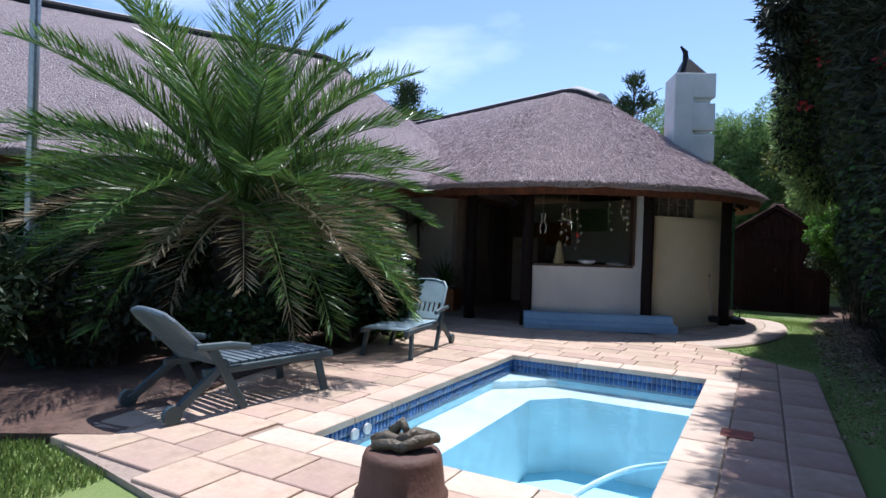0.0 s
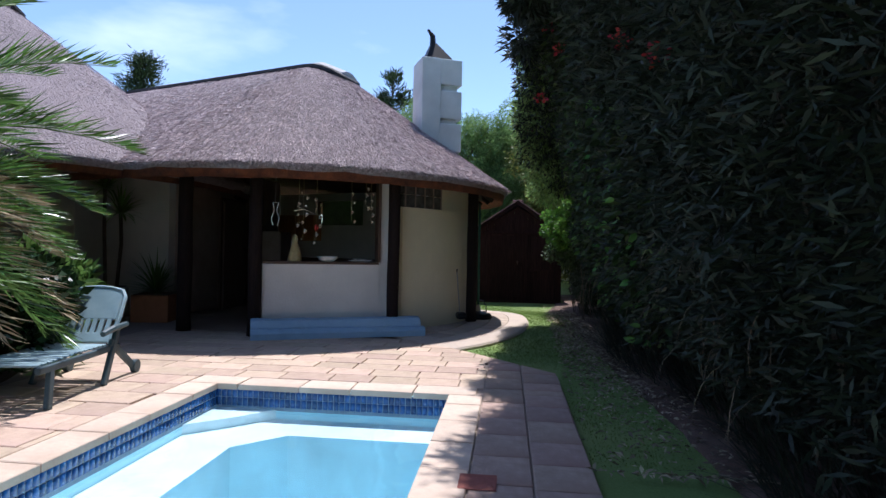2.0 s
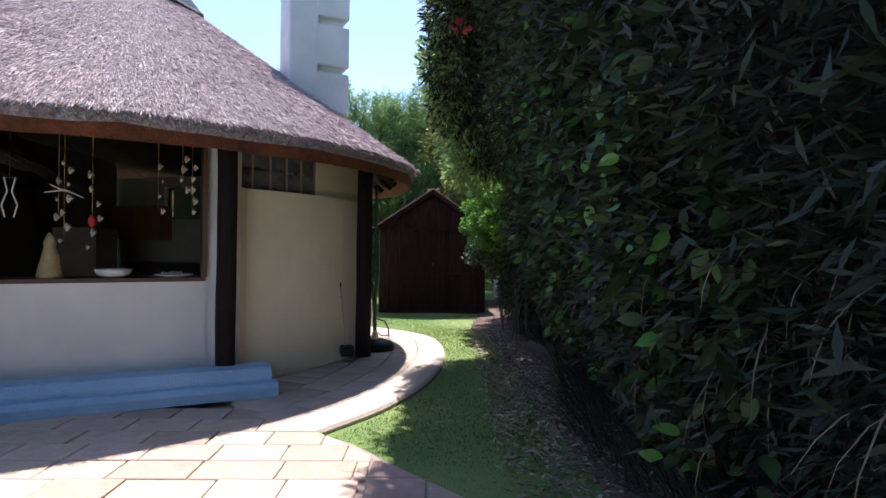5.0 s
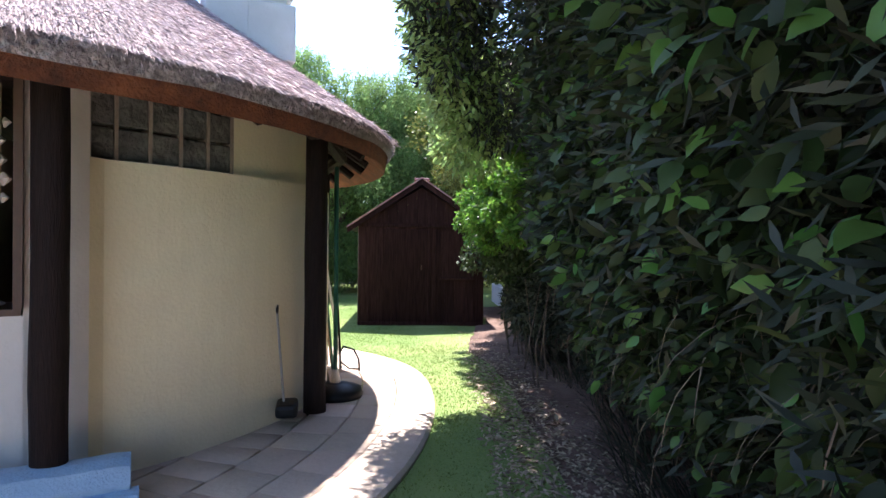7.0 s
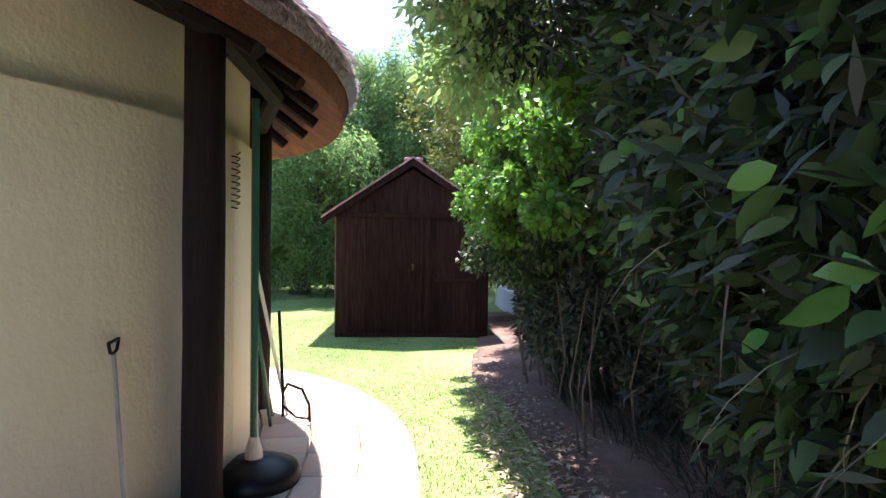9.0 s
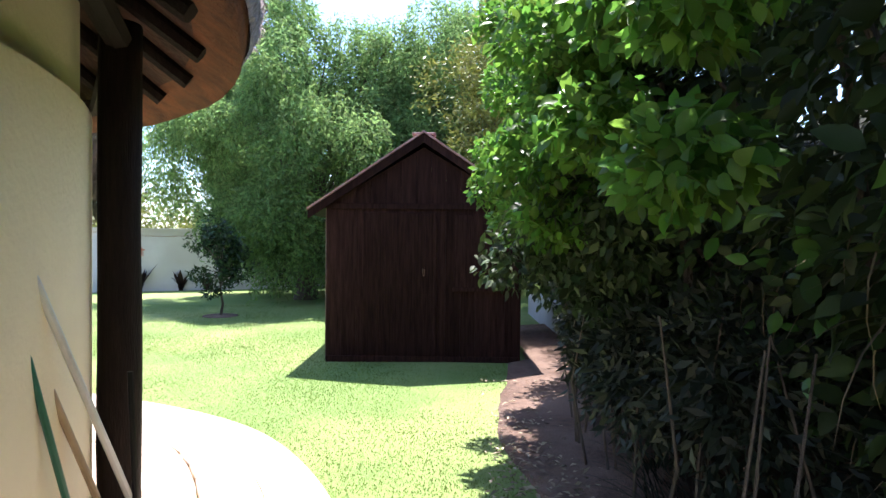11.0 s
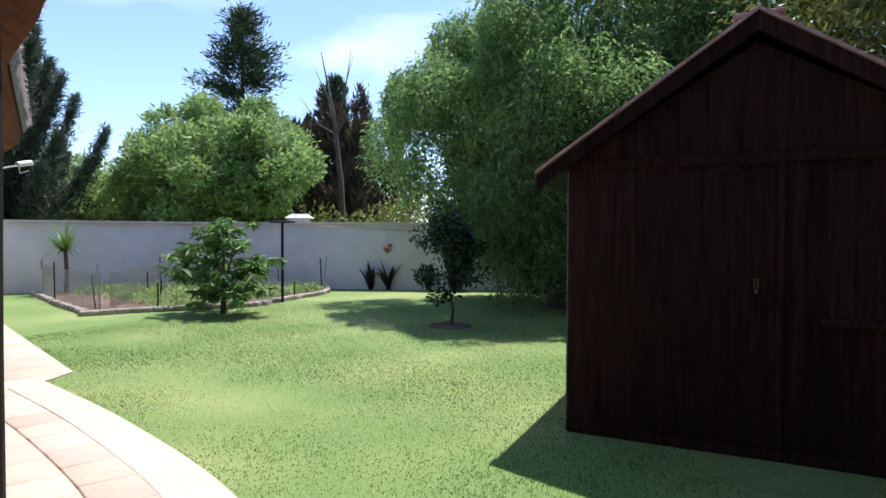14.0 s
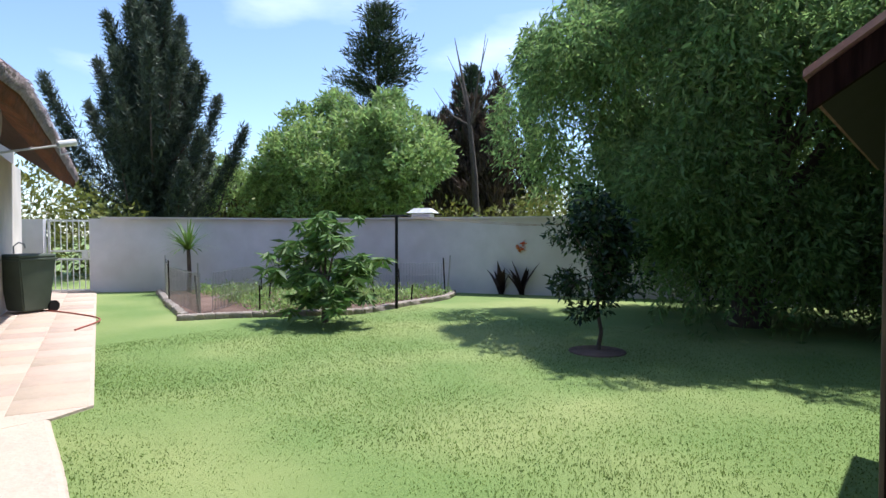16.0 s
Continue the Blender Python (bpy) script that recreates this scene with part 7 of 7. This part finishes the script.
tube(bm, [(x, y, z) for (x, y), z in zip(smooth_path([(-0.5, 4.3), (-0.8, 4.25), (-1.05, 3.9), (-1.2, 3.4), (-1.3, 3.0)], 6), np.linspace(-0.12, -0.5, 25))], 0.022, 8)
part("hose", bm, M_bench, hs)

# ---- grass blades near the walk and fallen leaves ----
n = 520000
x = rng.uniform(-9, 1.5, n)
y = rng.uniform(5.0, 24.5, n)
kx = np.interp(y, [7.36, 8.6, 9.4, 10.5, 11.8, 13.2, 14.55, 15.6, 16.4, 17.0, 17.42, 17.8, 25], [0.55, -0.55, -0.14, 0.24, 0.39, 0.24, -0.3, -1.1, -2.4, -4.2, -5.98, -6.15, -30]) + 0.03
kx = np.where(y < 7.36, 0.53, kx)
ex = np.interp(y, [5, 8, 11, 12.5, 14.0, 15.2, 16.4, 17.6, 18.25, 30], [1.28, 1.2, 1.17, 1.2, 1.16, 1.02, 1.12, 1.32, 1.35, 1.35]) + rng.normal(size=n) * 0.09
ok = (x > kx) & (x < ex) & ~((x > -0.98) & (x < 1.52) & (y > 18.32) & (y < 21.0))
# thin the far blades
ok &= rng.random(n) < np.clip(1.5 - (y - 14) / 9, 0.3, 1)
x, y = x[ok], y[ok]
z = np.array([zg(a, b) for a, b in zip(x, y)])
P = np.stack([x, y, z - 0.005], 1)
A = rng.normal(size=P.shape) * np.array([0.45, 0.45, 0.1]) + np.array([0, 0, 1.0])
gb_ = put("grass_blades", leaves("grass_blades", P, A, rng.uniform(0.012, 0.026, len(P)), rng.uniform(0.005, 0.009, len(P)), 0.1), M_blade)
tagged(gb_, "short mown grass blades on the lawn", "grass", kind="stuff")
n = 30000
x, y = rng.uniform(-6, -3.0, n), rng.uniform(-0.5, 2.1, n)
ok = (y < 1.9 + (-(x + 3.3)) * 0.1)
P = np.stack([x[ok], y[ok], np.full(ok.sum(), 0.03)], 1)
A = rng.normal(size=P.shape) * np.array([0.45, 0.45, 0.1]) + np.array([0, 0, 1.0])
tagged(put("grass_blades", leaves("grass_blades", P, A, rng.uniform(0.04, 0.08, len(P)), 0.01, 0.1), M_blade), "short mown grass blades at the terrace edge", "grass", kind="stuff")
n = 6500
x, y = rng.normal(1.05, 0.38, n), np.clip(rng.normal(10.2, 2.6, n), 4.8, 17.2)
ok = (x > 0.5) & (x < 2.1) & (x > 0.62 + 0.035 * (y - 8))
P = np.stack([x[ok], y[ok], np.array([zg(0, v) for v in y[ok]]) + 0.05], 1)
A = rng.normal(size=P.shape) * np.array([1, 1, 0.15])
tagged(put("fallen_leaves", leaves("fallen_leaves", P, A, rng.uniform(0.03, 0.08, len(P)), rng.uniform(0.01, 0.03, len(P)), 0.3, np.tile([0, 0, 1.0], (len(P), 1)) + rng.normal(size=P.shape) * 0.3), L_litter), "dry fallen leaves scattered under the hedge", "leaf litter", kind="stuff")

# ---- kerb and paving slabs ----


def kerb_strip(name, outer, wd, top, material, label, gap=0.0):
    o = [Vector((*p, 0)) for p in outer]
    bm_ = bmesh.new()
    rows = []
    for i, p in enumerate(o):
        d = (o[min(i + 1, len(o) - 1)] - o[max(i - 1, 0)]).normalized()
        nn_ = Vector((-d.y, d.x, 0))
        q = p + nn_ * wd
        zt, zb = zp(p.x, p.y), zp(p.x, p.y) - 0.2
        rows.append([bm_.verts.new(v) for v in ((p.x, p.y, zb), (p.x, p.y, zt - 0.03), (p.x + nn_.x * 0.02, p.y + nn_.y * 0.02, zt - 0.006), (p.x + nn_.x * 0.05, p.y + nn_.y * 0.05, zt), (q.x, q.y, zt), (q.x, q.y, zb))])
    for a_, b_ in zip(rows, rows[1:]):
        for k in range(5):
            bm_.faces.new((a_[k], b_[k], b_[k + 1], a_[k + 1]))
    bm_.faces.new(rows[0])
    bm_.faces.new(rows[-1][::-1])
    bmesh.ops.recalc_face_normals(bm_, faces=bm_.faces[:])
    return tagged(part(name, bm_, material), label, "kerb", kind="structure")


kerb_strip("kerb", KERB, 0.34, 0, M_kerb, "smooth pale cement kerb curving round the building")


def slab(parent, quad, z0, thick, material, name="slab", zf=None):
    """A paving slab over four plan corners, with slightly eased edges."""
    c = Vector((sum(p[0] for p in quad) / len(quad), sum(p[1] for p in quad) / len(quad), 0))
    bm_ = bmesh.new()
    zf = zf or (lambda x, y: z0)
    dz = rng.uniform(-0.003, 0.003)
    pts = [Vector((p[0], p[1], 0)) for p in quad]
    lo = [bm_.verts.new((p.x - c.x, p.y - c.y, zf(p.x, p.y) - thick)) for p in pts]
    md = [bm_.verts.new((p.x - c.x, p.y - c.y, zf(p.x, p.y) - 0.005 + dz)) for p in pts]
    tp = []
    for p in pts:
        e = (c - p).normalized() * 0.009
        tp.append(bm_.verts.new((p.x + e.x - c.x, p.y + e.y - c.y, zf(p.x, p.y) + dz)))
    m_ = len(pts)
    for k in range(m_):
        bm_.faces.new((lo[k], lo[(k + 1) % m_], md[(k + 1) % m_], md[k]))
        bm_.faces.new((md[k], md[(k + 1) % m_], tp[(k + 1) % m_], tp[k]))
    bm_.faces.new(tp)
    ob = part(name, bm_, material, parent)
    ob.location = (c.x, c.y, 0)
    return ob


terrace = tagged(new("pavement_slabs"), "pinkish sandstone slab terrace round the pool", "paving", kind="structure")


def rows_of(x0, x1, y0, y1, lx, ly, mt, along="x", clip=None, gap=0.011, jit=0.15):
    """Courses of slabs with staggered joints."""
    nrow = max(1, round((y1 - y0) / ly)) if along == "x" else max(1, round((x1 - x0) / lx))
    for r in range(nrow):
        if along == "x":
            ya, yb = y0 + (y1 - y0) * r / nrow, y0 + (y1 - y0) * (r + 1) / nrow
            u = x0 - lx * ((r * 0.47) % 1)
            while u < x1:
                w_ = lx * rng.uniform(1 - jit, 1 + jit)
                a, b = max(u, x0), min(u + w_, x1)
                if b - a > 0.06:
                    q = [(a + gap / 2, ya + gap / 2), (b - gap / 2, ya + gap / 2), (b - gap / 2, yb - gap / 2), (a + gap / 2, yb - gap / 2)]
                    q = [(p + rng.uniform(-0.004, 0.004), s + rng.uniform(-0.004, 0.004)) for p, s in q]
                    if clip:
                        q = clip(q)
                    if q and len(q) > 2:
                        slab(terrace, q, 0.09, 0.05, mt)
                u += w_
        else:
            xa, xb = x0 + (x1 - x0) * r / nrow, x0 + (x1 - x0) * (r + 1) / nrow
            u = y0 - ly * ((r * 0.37) % 1)
            while u < y1:
                w_ = ly * rng.uniform(1 - jit, 1 + jit)
                a, b = max(u, y0), min(u + w_, y1)
                if b - a > 0.06:
                    q = [(xa + gap / 2, a + gap / 2), (xb - gap / 2, a + gap / 2), (xb - gap / 2, b - gap / 2), (xa + gap / 2, b - gap / 2)]
                    if clip:
                        q = clip(q)
                    if q and len(q) > 2:
                        slab(terrace, q, 0.09, 0.05, mt)
                u += w_


def clipper(a, b):
    """Keeps what lies to the left of the line from a to b."""
    ax, ay, bx, by = *a, *b

    def f(q):
        out = []
        for i, p in enumerate(q):
            s = q[(i + 1) % len(q)]
            dp = (bx - ax) * (p[1] - ay) - (by - ay) * (p[0] - ax)
            ds = (bx - ax) * (s[1] - ay) - (by - ay) * (s[0] - ax)
            if dp >= 0:
                out.append(p)
            if dp * ds < 0:
                t_ = dp / (dp - ds)
                out.append((p[0] + (s[0] - p[0]) * t_, p[1] + (s[1] - p[1]) * t_))
        if len(out) < 3:
            return None
        ar = sum(out[i][0] * out[(i + 1) % len(out)][1] - out[(i + 1) % len(out)][0] * out[i][1] for i in range(len(out))) / 2
        return out if ar > 0.004 else None

    return f


# coping slabs round the pool
CW = 0.27
rows_of(PX0 - CW, PX1 + CW, PY1 - 0.02, PY1 + CW, 0.5, CW + 0.02, M_cope, "x")
rows_of(PX0 - CW, PX1 + CW, PY0 - CW, PY0 + 0.02, 0.5, CW + 0.02, M_cope, "x")
rows_of(PX0 - CW, PX0 + 0.02, PY0 + 0.02, PY1 - 0.02, CW + 0.02, 0.5, M_cope, "y")
rows_of(PX1 - 0.02, PX1 + CW, PY0 + 0.02, PY1 - 0.02, CW + 0.02, 0.42, M_cope, "y")
# east strip, south, west and north
rows_of(PX1 + CW, 0.51, 1.4, PY1 + CW, 0.345, 0.42, M_pave3, "y")
cl = clipper((0.52, 7.36), (-0.62, 8.62))
rows_of(PX1 + CW, 0.51, PY1 + CW, 8.5, 0.345, 0.42, M_pave3, "y", clip=cl)
rows_of(PX0 - CW, PX1 + CW, 1.85, PY0 - CW, 0.42, 0.33, M_pave, "x")
rows_of(-4.2, PX0 - CW, 1.97, 6.9, 0.45, 0.33, M_pave, "x", clip=clipper((-4.2, 4.2), (-3.75, 1.9)))
rows_of(-5.0, PX1 + CW, PY1 + CW, 9.18, 0.44, 0.285, M_pave, "x", clip=clipper((-0.18, 8.15), (-0.82, 8.85)))
boxed("slab", (-0.13, 4.52, 0.092, 0.2, 0.2, 0.006), M_stain, terrace, "red cement cover in the slab", bevel=0)

# apron slabs inside the kerb: joined, beyond the counted ones
av, aq = [], []
KO = [Vector((*p, 0)) for p in KERB]
cum = [0.0]
for p, q in zip(KO, KO[1:]):
    cum.append(cum[-1] + (q - p).length)


def kerb_at(s, off):
    s = min(max(s, 0), cum[-1] - 1e-4)
    i = max(j for j in range(len(cum) - 1) if cum[j] <= s)
    t_ = (s - cum[i]) / (cum[i + 1] - cum[i])
    p = KO[i].lerp(KO[i + 1], t_)
    d = (KO[min(i + 2, len(KO) - 1)] - KO[max(i - 1, 0)]).normalized()
    return p + Vector((-d.y, d.x, 0)) * off


for r, (o0, o1, ln) in enumerate(((0.342, 0.664, 0.4), (0.668, 1.0, 0.44), (1.01, 1.4, 0.36), (1.41, 1.8, 0.36))):
    s = 0.1 * r
    while s < cum[-1] - 0.1:
        e = s + ln * rng.uniform(0.85, 1.1)
        g_ = 0.004
        i0 = len(av)
        pts = [kerb_at(s + g_, o0 + g_), kerb_at(e - g_, o0 + g_), kerb_at(e - g_, o1 - g_), kerb_at(s + g_, o1 - g_)]
        c = sum(pts, Vector()) / 4
        if r > 1 and c.y > 14.9:
            s = e
            continue
        for lift, shrink in ((-0.07, 0), (-0.005, 0), (0.0, 0.008)):
            for p in pts:
                q = p + (c - p).normalized() * shrink
                av.append((q.x, q.y, zp(q.x, q.y) + lift))
        for lv in (0, 4):
            for k in range(4):
                aq.append((i0 + lv + k, i0 + lv + (k + 1) % 4, i0 + lv + 4 + (k + 1) % 4, i0 + lv + 4 + k))
        aq.append((i0 + 8, i0 + 9, i0 + 10, i0 + 11))
        s = e
pd = Vector((-0.944, 0.33, 0))
pn_ = Vector((-0.33, -0.944, 0))
for r in range(3):
    for k in range(24):
        i0 = len(av)
        p0 = Vector((-6.1, 17.74, 0)) + pd * (0.48 * k + 0.2 * r) + pn_ * (0.02 + 0.56 * r)
        g_ = 0.004
        pts = [p0 + pd * g_ + pn_ * g_, p0 + pd * g_ + pn_ * (0.56 - g_), p0 + pd * (0.48 - g_) + pn_ * (0.56 - g_), p0 + pd * (0.48 - g_) + pn_ * g_]
        c = sum(pts, Vector()) / 4
        for lift, shrink in ((-0.02, 0), (0.003, 0), (0.008, 0.008)):
            for p in pts:
                q = p + (c - p).normalized() * shrink
                av.append((q.x, q.y, zp(q.x, q.y) + lift))
        for lv in (0, 4):
            for s4 in range(4):
                aq.append((i0 + lv + s4, i0 + lv + (s4 + 1) % 4, i0 + lv + 4 + (s4 + 1) % 4, i0 + lv + 4 + s4))
        aq.append((i0 + 8, i0 + 9, i0 + 10, i0 + 11))
# square slabs that fill the wide end of the apron, a little under the curved courses
fill = [Vector((x, y, 0)) for x, y in [p for p in KERB if p[1] > 14.4] + [(-5.98, 16.5), (-4.0, 15.6), (-2.6, 15.1), (-2.1, 14.2)]]


def in_fill(p):
    inside = False
    for a1, a2 in zip(fill, fill[1:] + fill[:1]):
        if (a1.y > p.y) != (a2.y > p.y) and p.x < (a2.x - a1.x) * (p.y - a1.y) / (a2.y - a1.y) + a1.x:
            inside = not inside
    return inside


for i in range(-2, 14):
    for j in range(-8, 8):
        i0 = len(av)
        p0 = Vector((-1.2, 15.2, 0)) + pd * (0.48 * i + 0.24 * (j % 2)) + pn_ * (0.46 * j)
        pts = [p0 + pd * 0.005 + pn_ * 0.005, p0 + pd * 0.005 + pn_ * 0.455, p0 + pd * 0.475 + pn_ * 0.455, p0 + pd * 0.475 + pn_ * 0.005]
        c = sum(pts, Vector()) / 4
        gap = min((c - q).length for q in [kerb_at(cum[-1] * m_ / 150, 0) for m_ in range(151)])
        if not in_fill(c) or gap < 0.62:
            continue
        for lift in (-0.06, -0.006):
            for p in pts:
                av.append((p.x, p.y, zp(p.x, p.y) + lift))
        for s4 in range(4):
            aq.append((i0 + s4, i0 + (s4 + 1) % 4, i0 + 4 + (s4 + 1) % 4, i0 + 4 + s4))
        aq.append((i0 + 4, i0 + 5, i0 + 6, i0 + 7))
ap = put("apron_slabs", mesh_np("apron_slabs", np.array(av), np.array(aq)), M_pave2)
tagged(ap, "curved courses of sandstone slabs round the building", "paving", kind="structure")
